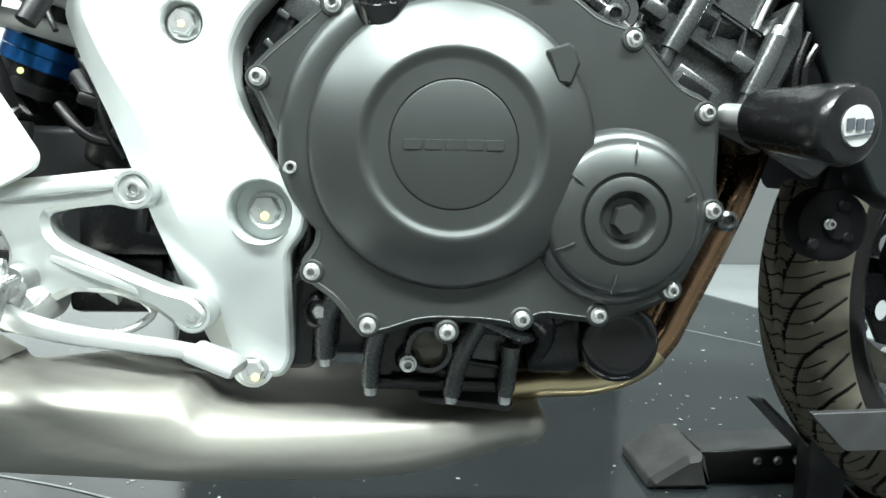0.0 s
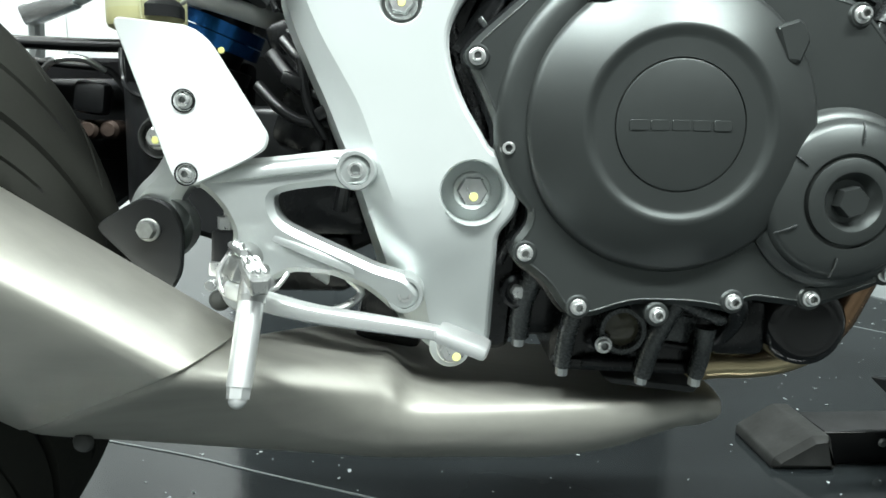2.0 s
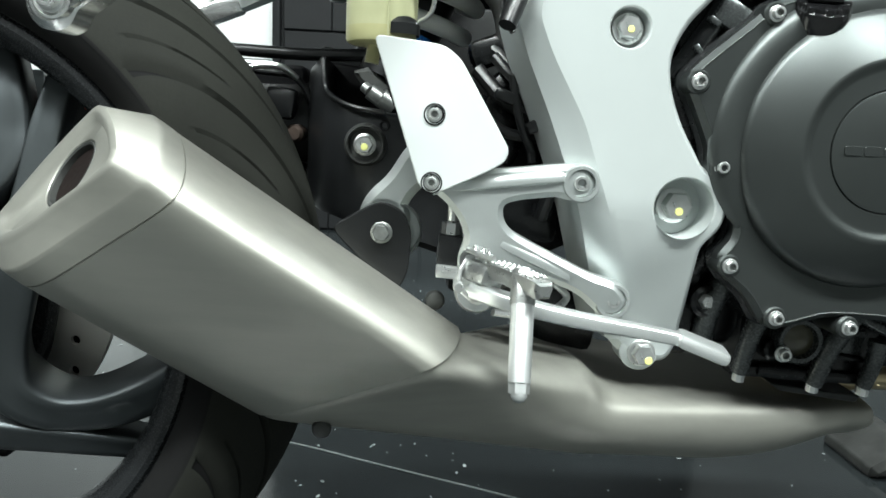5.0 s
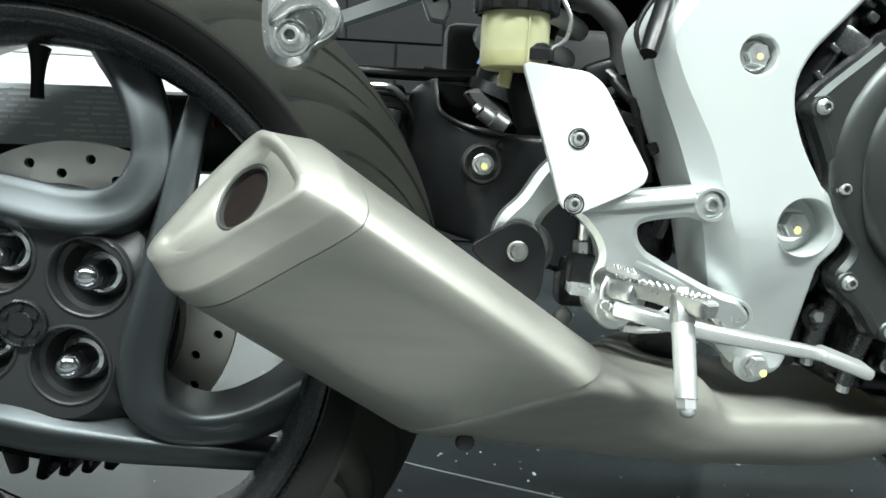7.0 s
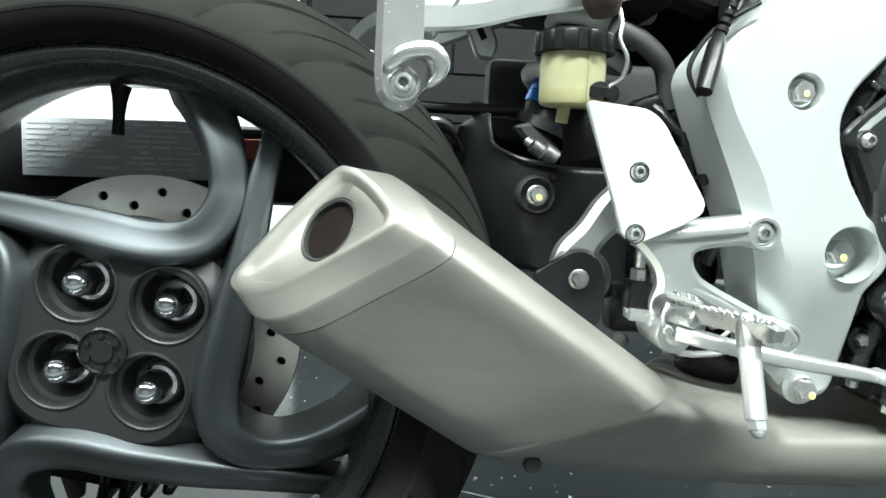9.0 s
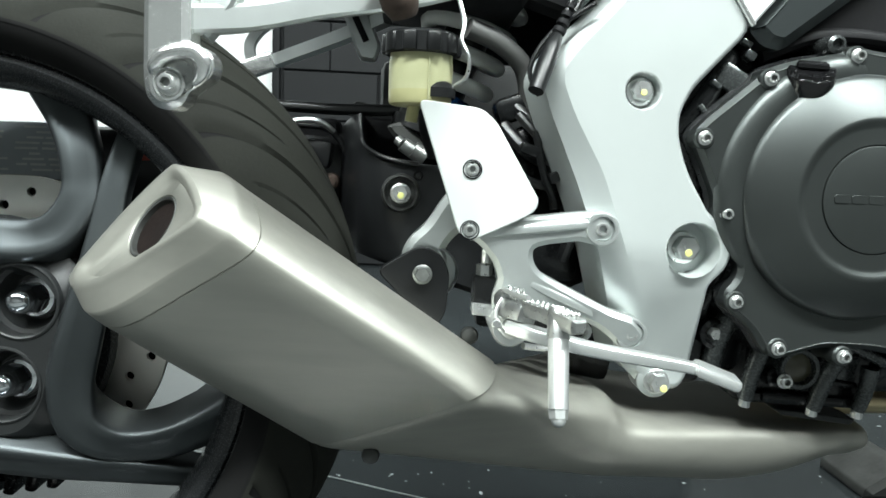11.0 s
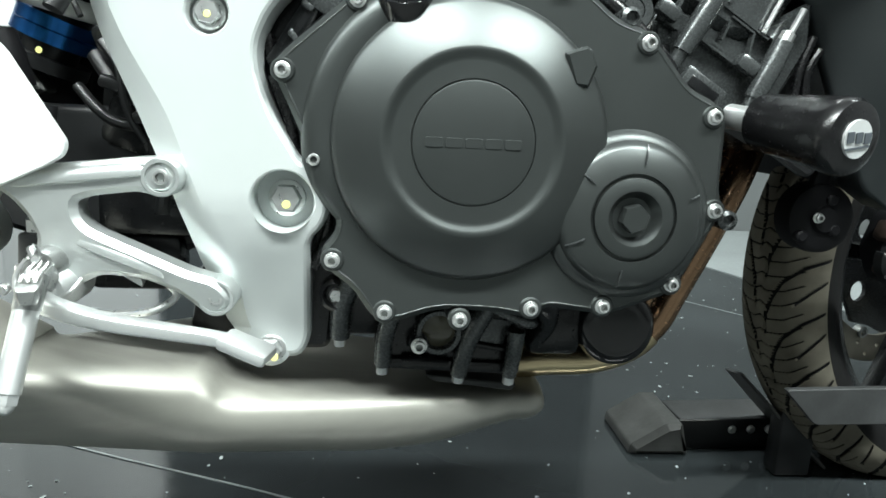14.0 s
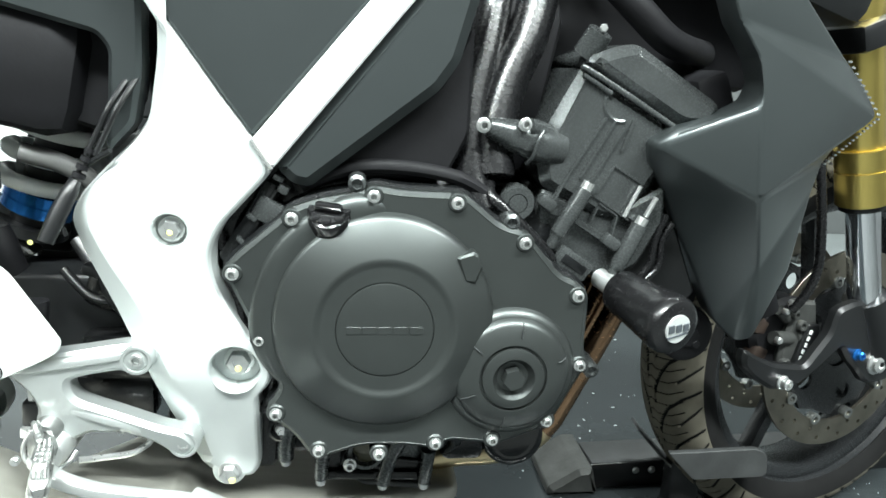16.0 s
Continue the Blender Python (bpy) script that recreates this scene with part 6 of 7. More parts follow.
for x0, z0, x1, z1 in ((0.2065, 0.5061, 0.2303, 0.5511), (0.2719, 0.4720, 0.2909, 0.5172)):
    part("stud_tower", tube([(x0, 0.038, z0), ((x0 + x1) / 2, 0.036, (z0 + z1) / 2), (x1, 0.036, z1)], [0.0080, 0.0088, 0.0086], 16, 3), BLOCKM, cyl, "cast stud tower")
    part("stud_nut", tube([(x1 - 0.001, 0.036, z1 - 0.002), (x1 + 0.0035, 0.036, z1 + 0.0075)], 0.0060, 10, 2), ZINC, cyl, "bright stud nut")
    part("tower_foot", tube([(x0 - 0.006, 0.040, z0 - 0.014), (x0, 0.038, z0)], [0.0055, 0.0062], 12, 2), BLOCKM, cyl)
for x0, z0, x1, z1 in ((0.1915, 0.5322, 0.1942, 0.5414), (0.2627, 0.4933, 0.2640, 0.5028)):
    part("foot_pad", block(((x0 + x1) / 2, 0.040, (z0 + z1) / 2), (0.020, 0.014, 0.013), (0, 32, 0), 0.004), BLOCKM, cyl, "cast foot pad")
part("stud", tube([(0.2978, 0.0400, 0.5246), (0.3075, 0.0400, 0.5446)], 0.0028, 8, 2), ZINC, cyl, "thin bright stud")
part("stud", tube([(0.2749, 0.0400, 0.5241), (0.2893, 0.0400, 0.5556)], 0.0022, 8, 2), ZINC, cyl, "thin bright stud")
part("serial_pad", block((0.2232, 0.034, 0.4767), (0.040, 0.010, 0.021), (0, 32, 0), 0.003), BLOCKM, cyl, "cast pad with a stamped bar")
part("stamped_bar", block((0.2232, 0.0285, 0.4767), (0.028, 0.0016, 0.009), (0, 32, 0), 0.0006), CASE, cyl)
part("round_plug", lathe([(0.0178, 0.06), (0.0178, 0.040), (0.0160, 0.037), (0.0098, 0.037), (0.0094, 0.040), (0.0088, 0.037), (0, 0.0365)], 0.1634, 0.5349, 32), BLOCKM, BIKE, "round grey-black core plug")
part("water_neck", tube([(0.2047, 0.0600, 0.5881), (0.1817, 0.0520, 0.5927), (0.1530, 0.0420, 0.6014), (0.1270, 0.0340, 0.6090)], [0.0200, 0.0195, 0.0150, 0.0080], 22, 4), BLOCKM, BIKE, "tapered grey-black water neck")
part("neck_rib", tube([(0.1813, 0.0300, 0.6070), (0.1755, 0.0260, 0.5965), (0.1732, 0.0300, 0.5831), (0.1697, 0.0400, 0.5740)], 0.0020, 8, 4), BLOCKM, BIKE, "thin cast rib on the water neck")
part("sender", tube([(0.1897, 0.0500, 0.6009), (0.1787, 0.0450, 0.6059), (0.1671, 0.0360, 0.6100)], [0.0115, 0.0105, 0.0085], 16, 3), BLOCKM, BIKE, "small cast boss beside the neck")
put("bolt", HW["socket"], (0.1214, 0.0220, 0.6104), BIKE, "bright socket bolt", 0.9)
put("bolt", HW["socket"], (0.1626, 0.0280, 0.6122), BIKE, "bright socket bolt", 0.85)
put("bolt", HW["socket"], (0.1438, 0.0500, 0.5810), BIKE, "dull socket bolt", 0.65)
part("wire_loom", tube([(0.1512, 0.0900, 0.5688), (0.1368, 0.0500, 0.5574), (0.1337, 0.0300, 0.5444), (0.1478, 0.0220, 0.5316), (0.1713, 0.0200, 0.5105), (0.1903, 0.0220, 0.4918), (0.2000, 0.0300, 0.4798)], 0.0058, 12), HOSEBLK, BIKE, "black wiring loom along the cover")
for x, z in ((0.1540, 0.5144), (0.1864, 0.4850)):
    part("loom_clip", block((x, 0.012, z), (0.020, 0.008, 0.009), (0, 40, 0), 0.002), BLOCKM, BIKE)
# radiator hoses
part("coolant_hose", tube([(0.1461, 0.1166, 0.7552), (0.1396, 0.1028, 0.7146), (0.1312, 0.0894, 0.6753), (0.1212, 0.0767, 0.6378), (0.1158, 0.0627, 0.5968), (0.1169, 0.0495, 0.5579), (0.1279, 0.0389, 0.5268)], 0.0180, 22), HOSEBLK, BIKE, "thick shiny black coolant hose")
part("coolant_hose", tube([(0.1931, 0.1198, 0.7588), (0.1839, 0.1075, 0.7227), (0.1736, 0.0967, 0.6909), (0.1575, 0.0856, 0.6583), (0.1460, 0.0754, 0.6281), (0.1391, 0.0640, 0.5948), (0.1391, 0.0516, 0.5583)], 0.0220, 22), HOSEBLK, BIKE, "thick shiny black coolant hose")
part("coolant_hose", tube([(0.1285, 0.1370, 0.7418), (0.1201, 0.1207, 0.6938), (0.1114, 0.1039, 0.6445), (0.1081, 0.0887, 0.5996), (0.1079, 0.0750, 0.5593), (0.1118, 0.0650, 0.5300)], 0.0130, 22), HOSEBLK, BIKE, "thick shiny black coolant hose")
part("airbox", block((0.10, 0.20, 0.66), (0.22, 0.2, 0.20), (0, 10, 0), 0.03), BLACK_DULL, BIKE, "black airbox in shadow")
part("upper_hose", tube([(0.24, 0.12, 0.78), (0.29, 0.11, 0.735), (0.34, 0.12, 0.70), (0.40, 0.16, 0.69)], 0.016, 14), BLACK_DULL, BIKE, "black hose above the engine")
part("air_duct", block((0.35, 0.26, 0.73), (0.26, 0.20, 0.16), (0, 0, 0), 0.02), BLACK_DULL, BIKE, "black intake duct in shadow")
part("radiator", block((0.44, 0.24, 0.53), (0.04, 0.28, 0.30), (0, -22, 0), 0.01), BLACK_DULL, BIKE, "black radiator")
part("downpipe_shield", tube([(0.335, 0.12, 0.60), (0.332, 0.10, 0.53), (0.318, 0.085, 0.475), (0.30, 0.09, 0.44)], 0.014, 14), BLACK_SATIN, BIKE, "black hose beside the cylinder")

part("pipe_bracket", plate(rounded([(0.2979, 0.4818), (0.3448, 0.5202), (0.3833, 0.4316), (0.3532, 0.4049), (0.3102, 0.4309)], 0.006), 0.075, 0.085, 0.003), BLACK_SATIN, BIKE, "black bracket behind the bobbin")
for r, pts in ((0.004, [(0.3357, 0.0550, 0.5155), (0.3267, 0.0550, 0.4971), (0.3258, 0.0550, 0.4694), (0.3118, 0.0550, 0.4537)]), (0.0035, [(0.3267, 0.0520, 0.5250), (0.3177, 0.0520, 0.4977), (0.3144, 0.0520, 0.4732), (0.3037, 0.0520, 0.4577)])):
    part("cable", tube(pts, r, 10), HOSEBLK, BIKE, "shiny black cable beside the cylinder")
# crash bobbin
B0, B1 = Vector((0.262, 0.042, 0.456)), Vector((0.297, -0.068, 0.444))
bd = (B1 - B0).normalized()
PLASTIC = material("black_nylon", (0.007, 0.007, 0.0075), 0.25, 0, 0.1, 30)
bob = part("crash_bobbin", sweep([B0 + bd * s for s in (0.024, 0.0255, 0.028, 0.055, 0.080, 0.094, 0.1005, 0.1045, 0.1062, 0.1050)], circle(0, 0, 1.0, 40), sizes=[0.0185, 0.0212, 0.0225, 0.0242, 0.0268, 0.0283, 0.0278, 0.0254, 0.0210, 0.0196]), PLASTIC, BIKE, "black plastic crash bobbin on a steel spacer")
part("spacer", sweep([B0 - bd * 0.008, B0 + bd * 0.028], circle(0, 0, 0.0105, 28)), ALU_SATIN, bob, "plain steel spacer")
part("badge", sweep([B0 + bd * 0.103, B0 + bd * 0.1078], circle(0, 0, 0.0135, 32)), BADGE, bob, "pale round badge with dark plain bars")
q = bd.to_track_quat("Y", "Z").to_matrix().to_4x4()
for i in range(3):
    part("badge_bar", block((0, 0, 0), (0.0062, 0.001, 0.0075), (0, 8, 0), 0), INK, bob, m=Matrix.Translation(B0 + bd * 0.1084) @ q @ Matrix.Translation((-0.0085 + 0.0085 * i, 0, 0.001)))
part("badge_bar", block((0, 0, 0), (0.023, 0.001, 0.0014), (0, 8, 0), 0), INK, bob, m=Matrix.Translation(B0 + bd * 0.1084) @ q @ Matrix.Translation((0, 0, -0.006)))
# horn beneath the bobbin
horn = part("horn", lathe([(0.0, 0.118), (0.012, 0.118), (0.014, 0.122), (0.028, 0.122), (0.034, 0.126), (0.0355, 0.134), (0.0355, 0.15), (0, 0.15)], 0.408, 0.362, 40), BLACK_DULL, BIKE, "round black horn")
put("bolt", HW["socket"], (0.398, 0.117, 0.364), horn, "dull centre screw", 0.7)
part("horn_bracket", block((0.405, 0.135, 0.395), (0.016, 0.012, 0.05), (0, 15, 0), 0.003), BLACK_DULL, horn)
for x, z in ((0.385, 0.345), (0.418, 0.352), (0.413, 0.382)):
    part("horn_boss", lathe([(0.006, 0.128), (0.006, 0.119), (0.004, 0.117), (0, 0.117)], x, z, 14), BLACK_DULL, horn)

# ---- bodywork ----
part("tank_side", plate(rounded([(-0.085, 0.594), (0.052, 0.755), (-0.05, 0.80), (-0.22, 0.78)], 0.004), 0.002, 0.04, 0.003), PANEL, BIKE, "matt graphite side panel below the tank")
part("white_stripe", plate(rounded([(-0.0845, 0.5925), (-0.0665, 0.568), (0.10, 0.772), (0.065, 0.772)], 0.002), 0.0, 0.04, 0.002), WHITE, BIKE, "pearl white diagonal body stripe")
part("trim_strip", tube([(-0.085, -0.0015, 0.592), (-0.068, -0.0015, 0.567)], 0.0022, 8, 2), ALU, BIKE)
part("black_side_panel", plate(rounded([(-0.066, 0.567), (-0.052, 0.553), (-0.036, 0.550), (0.078, 0.640), (0.095, 0.665), (0.125, 0.775), (0.10, 0.775)], 0.006), 0.004, 0.05, 0.009), PANEL, BIKE, "matt graphite lower body panel")
# black sheet gives the shade beneath the body panel by its colour
part("under_panel_shade", plate(rounded([(-0.05, 0.552), (0.09, 0.56), (0.11, 0.60), (0.11, 0.70), (0.08, 0.642)], 0.008), 0.03, 0.06, 0.003), BLACK_DULL, BIKE, "black sheet put in for the shade under the body panel")
part("seat_side_panel", plate(rounded([(-0.185, 0.74), (-0.178, 0.70), (-0.180, 0.640), (-0.188, 0.598), (-0.212, 0.572), (-0.206, 0.66), (-0.215, 0.672), (-0.33, 0.70), (-0.33, 0.74)], 0.006), 0.024, 0.05, 0.004), PANEL, BIKE, "matt graphite panel behind the frame")
part("inner_panel", plate(rounded([(-0.20, 0.68), (-0.205, 0.58), (-0.27, 0.60), (-0.36, 0.645), (-0.36, 0.70)], 0.01), 0.055, 0.09, 0.004), BLACK_DULL, BIKE, "dull black inner panel")
part("under_seat", block((-0.36, 0.15, 0.66), (0.26, 0.24, 0.12), (0, 12, 0), 0.03), BLACK_DULL, BIKE, "black underside of the seat")
switch = part("brake_light_switch", tube([(-0.2300, 0.003, 0.551), (-0.2345, -0.002, 0.541), (-0.2420, -0.011, 0.522), (-0.2490, -0.019, 0.503)], [0.0045, 0.0072, 0.0074, 0.0066], 12, 4), BLACK_SATIN, BIKE, "black brake switch with a ribbed end")
for i in range(4):
    a = Vector((-0.2290, 0.004, 0.5535)) + Vector((0.0030, 0.0012, 0.0068)) * i
    part("boot_rib", sweep([a, a + Vector((0.0016, 0.0006, 0.0036))], circle(0, 0, 0.0056 - 0.0004 * i, 12)), BLACK_DULL, switch, "ribbed rubber boot")
for dx in (0.0, 0.007):
    part("switch_lead", tube([(-0.222 + dx, 0.007, 0.572), (-0.212 + dx, 0.010, 0.594), (-0.202 + dx, 0.013, 0.615), (-0.190 + dx, 0.030, 0.640)], 0.0026, 8), BLACK_SATIN, switch, "thin black lead")
part("switch_wire", tube([(-0.20, 0.0, 0.578), (-0.232, 0.01, 0.556), (-0.250, 0.01, 0.525), (-0.242, 0.005, 0.502)], 0.0022, 8), BLACK_SATIN, BIKE, "thin black wire loop")
# radiator shroud
SHROUD = {"a0": (0.293, 0.520, 0.582), "a1": (0.288, 0.512, 0.601), "a2": (0.309, 0.500, 0.616), "a3": (0.356, 0.487, 0.633), "a4": (0.374, 0.484, 0.644), "a5": (0.380, 0.484, 0.661), "a6": (0.370, 0.484, 0.685), "a7": (0.345, 0.484, 0.716), "a8": (0.332, 0.484, 0.743), "b1": (0.409, 0.500, 0.750), "b2": (0.494, 0.530, 0.688), "b3": (0.526, 0.540, 0.666), "b4": (0.5455, 0.535, 0.6344), "b5": (0.5076, 0.538, 0.6026), "b6": (0.4976, 0.540, 0.5834), "c1": (0.4929, 0.540, 0.5580), "c2": (0.4780, 0.532, 0.4657), "c3": (0.4544, 0.538, 0.3817), "c4": (0.4355, 0.540, 0.3769), "c5": (0.416, 0.557, 0.395), "c6": (0.363, 0.553, 0.483), "c7": (0.315, 0.535, 0.554), "r1": (0.293, 0.500, 0.598), "r2": (0.377, 0.476, 0.639), "r3": (0.483, 0.507, 0.656), "m": (0.388, 0.472, 0.553), "n": (0.428, 0.512, 0.471)}
RIM_LINE = "a0 a1 a2 a3 a4 a5 a6 a7 a8 b1 b2 b3 b4 b5 b6 c1 c2 c3 c4 c5 c6 c7".split()
FACETS = "a0 a1 r1,a1 a2 r1,a2 a3 r2 r1,a3 a4 r2,a4 a5 r2,a5 a6 r2,a6 r3 r2,a6 a7 r3,a7 a8 b1,a7 b1 b2,a7 b2 r3,b2 b3 r3,b3 b4 r3,r1 r2 m,r2 r3 m,r3 b4 m,b4 b5 m,b5 b6 m,b6 c1 m,c1 c2 n,c1 n m,c2 c3 n,c3 c4 n,r1 m c7,m c6 c7,m n c6,n c5 c6,n c4 c5,a0 r1 c7"
SH = {k: Vector(p) for k, p in SHROUD.items()}
bm = bmesh.new()
v = {k: bm.verts.new(p) for k, p in SH.items()}
v_back = {k: bm.verts.new(SH[k] + Vector((0.010, 0.05, 0))) for k in RIM_LINE}
for facet in FACETS.split(","):
    bm.faces.new([v[k] for k in facet.split()])
for k, q in zip(RIM_LINE, RIM_LINE[1:] + RIM_LINE[:1]):
    bm.faces.new((v[k], v[q], v_back[q], v_back[k]))
bmesh.ops.recalc_face_normals(bm, faces=bm.faces)
bmesh.ops.bevel(bm, geom=[e for e in bm.edges if len(e.link_faces) == 2 and e.calc_face_angle(0) > 0.25], offset=0.004, segments=3, affect="EDGES", profile=0.5)
part("radiator_shroud", bm, PANEL, BIKE, "faceted matt graphite radiator shroud", False, smooth=30)
chain = bmesh.new()
for i in range(26):
    t = i / 25
    p = SH["b6"].lerp(SH["b4"], min(1, t * 1.6)) if t < 0.62 else SH["b4"].lerp(SH["b2"], (t - 0.62) * 2.6)
    block(p + Vector((0.0, -0.003, 0)), (0.0024, 0.003, 0.0018), (0, 20, 0), 0, chain)
part("edge_beads", chain, ZINC, BIKE, "row of bright beads along the shroud edge", False)

# tank and saddle lie out of view; added to keep overhead light off the engine
tank = loft([[Vector((x, 0.20 - 0.8 * w * math.cos(t), zc + h * math.sin(t))) for t in (2 * math.pi * i / 28 for i in range(28))] for x, w, zc, h in ((-0.22, 0.10, 0.83, 0.05), (-0.16, 0.16, 0.86, 0.09), (-0.02, 0.18, 0.88, 0.11), (0.14, 0.185, 0.89, 0.11), (0.26, 0.16, 0.89, 0.09), (0.34, 0.10, 0.88, 0.06))])
part("fuel_tank", tank, PANEL, BIKE, "matt graphite fuel tank, unseen, added to shade the engine bay")
part("seat", block((-0.42, 0.19, 0.80), (0.46, 0.22, 0.07), (0, 10, 0), 0.03), BLACK_DULL, BIKE, "black saddle, unseen, added to block light from above")
# big dark sheet, added so gaps through the engine bay read as shade
part("far_side_shade", plate(rounded([(-0.30, 0.80), (-0.26, 0.50), (-0.10, 0.30), (0.20, 0.28), (0.40, 0.42), (0.48, 0.80)], 0.02), 0.37, 0.39, 0.004), BLACK_DULL, BIKE, "black sheet added for the shade at the engine's far side")
part("nose_cowl", block((0.42, 0.23, 0.815), (0.30, 0.28, 0.10), (0, 18, 0), 0.02), BLACK_SATIN, BIKE, "black upper cowl")

# passenger footrest hanger, near and far
hang = part("passenger_hanger", plate(rounded([(-0.4935, 0.62), (-0.4690, 0.62), (-0.4686, 0.5015), (-0.4605, 0.5008), (-0.4558, 0.4953), (-0.4559, 0.4857), (-0.4640, 0.4794), (-0.4692, 0.4761), (-0.4719, 0.4692), (-0.4783, 0.4653), (-0.4867, 0.4663), (-0.4925, 0.4725), (-0.4943, 0.484)], 0.006), -0.172, -0.152, 0.004), ALU, BIKE, "polished passenger footrest hanger")
part("hinge_rim", tube([(-0.4880, -0.172, 0.4850), (-0.4853, -0.175, 0.4892), (-0.4792, -0.177, 0.4945), (-0.4707, -0.178, 0.4968), (-0.4632, -0.178, 0.4965), (-0.4585, -0.177, 0.4910), (-0.4600, -0.175, 0.4845), (-0.4650, -0.172, 0.4800)], [0.002, 0.0036, 0.0044, 0.0046, 0.0046, 0.0044, 0.0036, 0.002], 14), ALU, hang, "rounded rim of the footrest hinge")
part("hinge_well", lathe([(0.0100, -0.1700), (0.0098, -0.1726), (0.0080, -0.1732), (0.0074, -0.1722), (0, -0.1720)], -0.4735, 0.4855, 28), PEG, hang, "milled well beside the pivot bolt")
part("collar", lathe([(0.0092, -0.170), (0.0090, -0.1745), (0.0078, -0.1752), (0.0068, -0.1735), (0, -0.1735)], -0.4783, 0.4794, 28), ALU, hang, "polished collar round the bolt")
put("bolt", HW["socket"], (-0.4783, -0.1735, 0.4794), hang, "bright pivot bolt", 0.85)
HB = [(-0.006, -0.008), (0.006, -0.008), (0.008, -0.006), (0.008, 0.0055), (0.0055, 0.008), (-0.0055, 0.008), (-0.008, 0.0055), (-0.008, -0.006)]
part("hanger_arm", sweep(curve_points([Vector((-0.474, -0.158, 0.517)), Vector((-0.445, -0.140, 0.5235)), Vector((-0.410, -0.115, 0.5375)), Vector((-0.372, -0.088, 0.5500)), Vector((-0.335, -0.06, 0.5640)), Vector((-0.29, -0.03, 0.585))], 5), HB, up=(0, 0, 1)), SILVER_CAST, hang, "cast silver arm towards the seat rail")
part("hanger_arm", sweep(curve_points([Vector((-0.470, -0.150, 0.512)), Vector((-0.455, -0.146, 0.535)), Vector((-0.448, -0.140, 0.565)), Vector((-0.450, -0.135, 0.62))], 5), HB, up=(0, 1, 0)), SILVER_CAST, hang, "cast silver upright arm")
part("rubber_mount", tube([(-0.362, -0.110, 0.556), (-0.356, -0.104, 0.546), (-0.353, -0.100, 0.538)], [0.011, 0.013, 0.009], 16, 4), RUST, hang, "rusty brown mount under the arm")
far = part("far_hanger", sweep(curve_points([Vector((-0.545, 0.285, 0.548)), Vector((-0.525, 0.283, 0.556)), Vector((-0.48, 0.255, 0.568)), Vector((-0.432, 0.220, 0.580)), Vector((-0.38, 0.18, 0.595))], 5), [(-0.007, -0.007), (0.007, -0.007), (0.007, 0.007), (-0.007, 0.007)], up=(0, 0, 1)), SILVER_CAST, BIKE, "cast silver hanger on the far side")
part("far_arm", sweep(curve_points([Vector((-0.540, 0.285, 0.545)), Vector((-0.552, 0.285, 0.565)), Vector((-0.548, 0.285, 0.585)), Vector((-0.520, 0.275, 0.605)), Vector((-0.45, 0.25, 0.625))], 5), [(-0.006, -0.006), (0.006, -0.006), (0.006, 0.006), (-0.006, 0.006)], up=(0, 1, 0)), SILVER_CAST, far)
part("far_footrest", block((-0.548, 0.280, 0.547), (0.060, 0.02, 0.022), (0, -22, 0), 0.004), ALU, far)
part("far_stay", tube([(-0.575, 0.30, 0.553), (-0.582, 0.31, 0.50), (-0.588, 0.31, 0.45)], 0.008, 10, 3), SILVER_CAST, far)
slot = plate(rounded([(-0.432, 0.607), (-0.404, 0.610), (-0.386, 0.566), (-0.392, 0.549), (-0.409, 0.551)], 0.005), 0.185, 0.197, 0.003)
part("slotted_plate", slot, SILVER_CAST, far, "cast silver plate with a slot")
part("slot", sweep([Vector((-0.415, 0.1845, 0.596)), Vector((-0.402, 0.1845, 0.570))], circle(0, 0, 0.0035, 10)), BLACK_DULL, far, "dark slot")

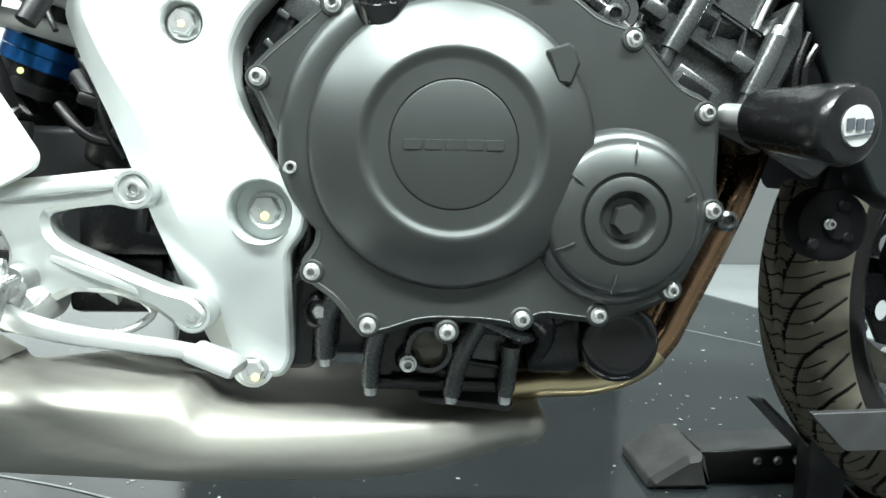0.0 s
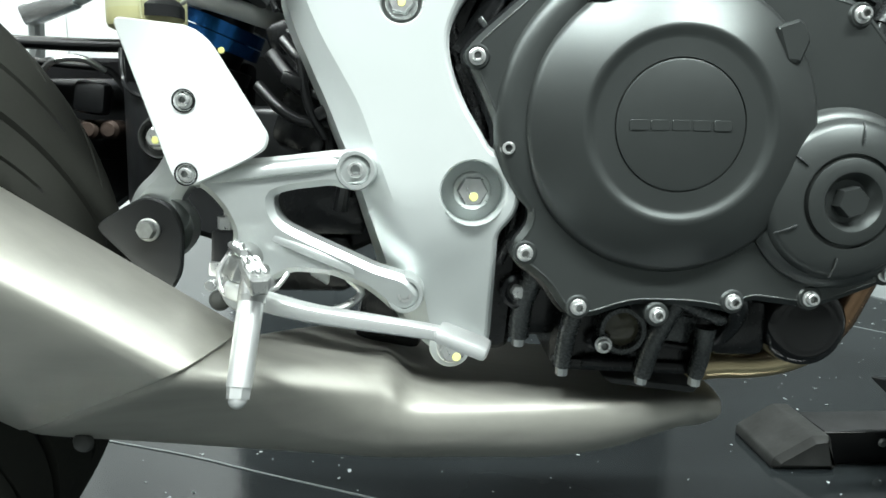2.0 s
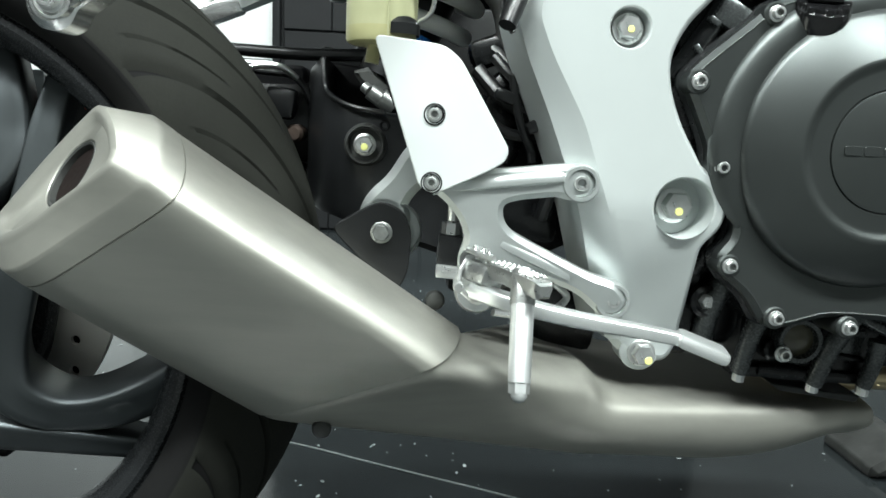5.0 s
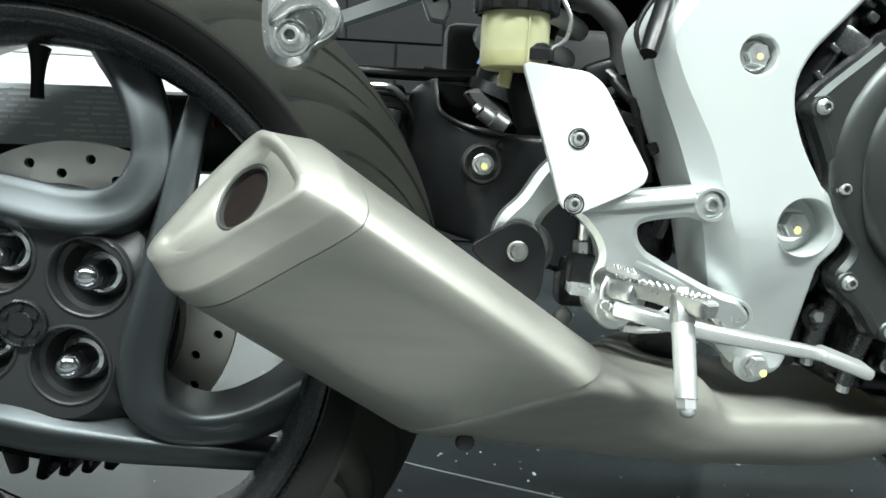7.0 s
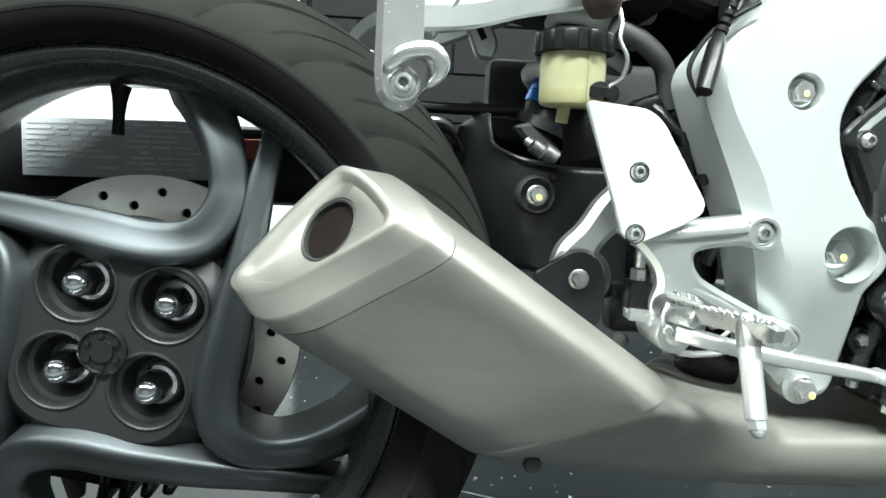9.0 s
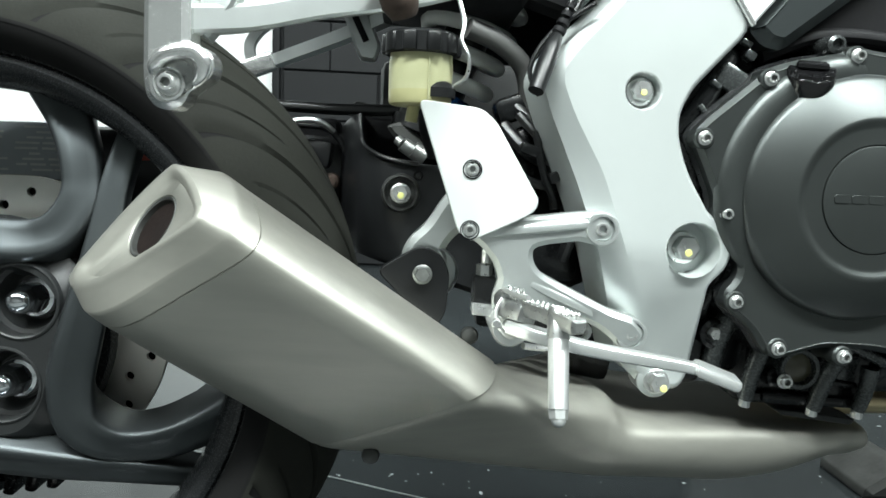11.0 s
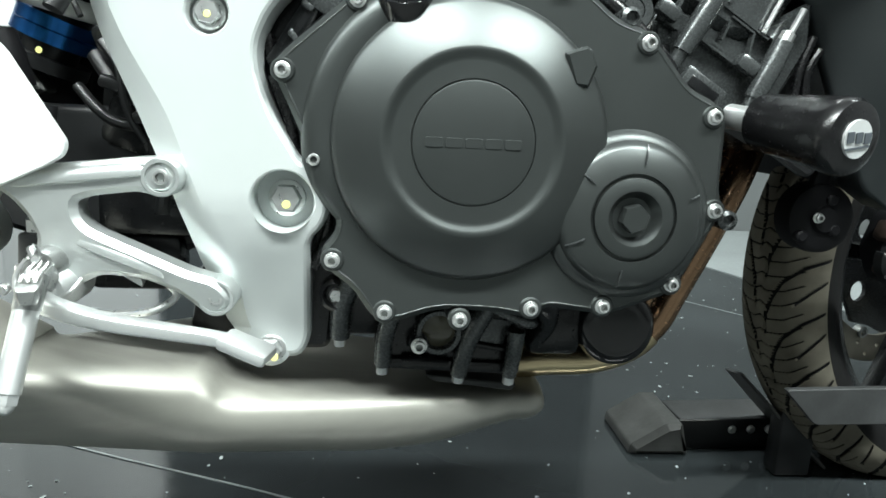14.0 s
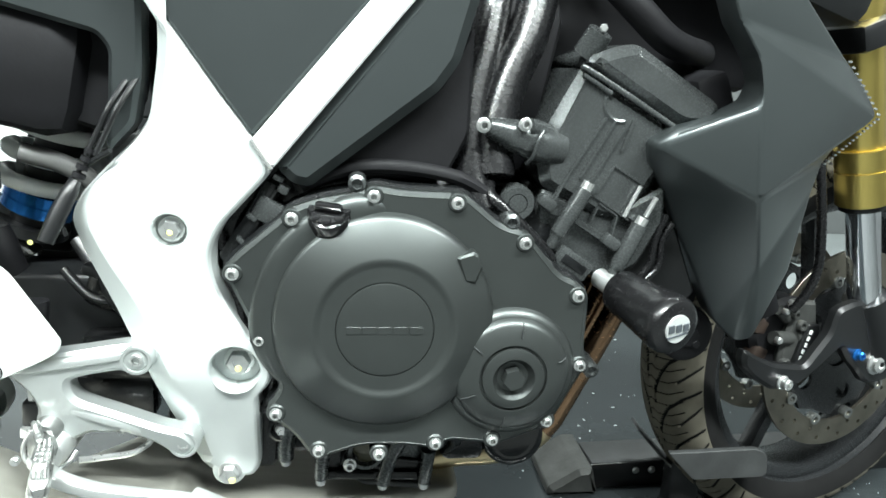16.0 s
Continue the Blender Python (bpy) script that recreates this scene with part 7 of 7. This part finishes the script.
# ---- wheel chock ----
chock = thing("wheel_chock", (0.6, 0.86, FLOOR), "black steel wheel chock with a worn grey foot", "wheel chock")
part("rail", block((0.74, 0.878, 0.004), (0.66, 0.070, 0.044), (0, 0, 3), 0.004), STEEL_GREY, chock, "black steel rail", False)
part("rail_web", block((0.72, 0.841, 0.005), (0.64, 0.006, 0.046), (0, 0, 3), 0.002), BLACK_SATIN, chock, "", False)
bm = plate(rounded([(0.330, FLOOR), (0.332, -0.003), (0.382, 0.029), (0.406, 0.029), (0.418, FLOOR)], 0.004), 0.803, 0.915, 0.008)
part("foot", bm, GALV, chock, "worn grey cast foot", False)
for i in range(3):
    part("bolt", lathe([(0.0065, 0), (0.0065, -0.004), (0.004, -0.006), (0, -0.006)], 0.490 + 0.029 * i, 0.012, 12, d=0.829), ZINC, chock, "bright bolt head", False)
pl = curve_points([Vector(p) for p in ((0.472, 0.815, 0.108), (0.500, 0.800, 0.078), (0.540, 0.80, 0.038), (0.588, 0.80, -0.008))], 4)
part("cradle", sweep(pl, [(-0.045, -0.002), (0.045, -0.002), (0.045, 0.002), (-0.045, 0.002)], up=(0.7, 0, 0.7)), STEEL_GREY, chock, "bent steel cradle plate", False)
part("cradle_edge", tube([p + Vector((0, -0.046, 0)) for p in pl], 0.002, 8, 1), GALV, chock, "bright worn edge", False)
part("side_plate", plate(rounded([(0.460, 0.140), (0.600, 0.144), (0.616, 0.134), (0.622, 0.100), (0.612, 0.096), (0.505, 0.094), (0.49, 0.11)], 0.008), 0.680, 0.688, 0.001), STEEL_GREY, chock, "flat dark grey side plate", False)
part("side_stay", block((0.535, 0.76, 0.05), (0.05, 0.03, 0.13), (0, 0, 0), 0.004), BLACK_SATIN, chock, "", False)

# ---- blocks of the back wall ----
def block_piece(w, h):
    return link_mesh("wall_block", block((0, 0, 0), (w, 0.02, h), (0, 0, 0), 0.004, seg=1), WALL_DARK)


BLOCKS = {}
for row in range(14):
    z = FLOOR + 0.105 + 0.2035 * row
    x = -0.925 if row % 2 else -0.725
    n = 0
    while x < 0.9 and z < CEILING - 0.05:
        w = 0.395
        if row % 2 == 0 and n == 0:
            w, x0 = 0.195, -0.8275
        else:
            x0 = x + (0.2 if row % 2 else 0.0)
        if w not in BLOCKS:
            BLOCKS[w] = block_piece(w, 0.1975)
        if x0 + w / 2 < 0.945:
            ob = new("wall_block", BLOCKS[w])
            ob.location = (x0, 2.772, z)
            under(ob, WALL_BACK)
        x += 0.401 if not (row % 2 == 0 and n == 0) else 0.194
        n += 1
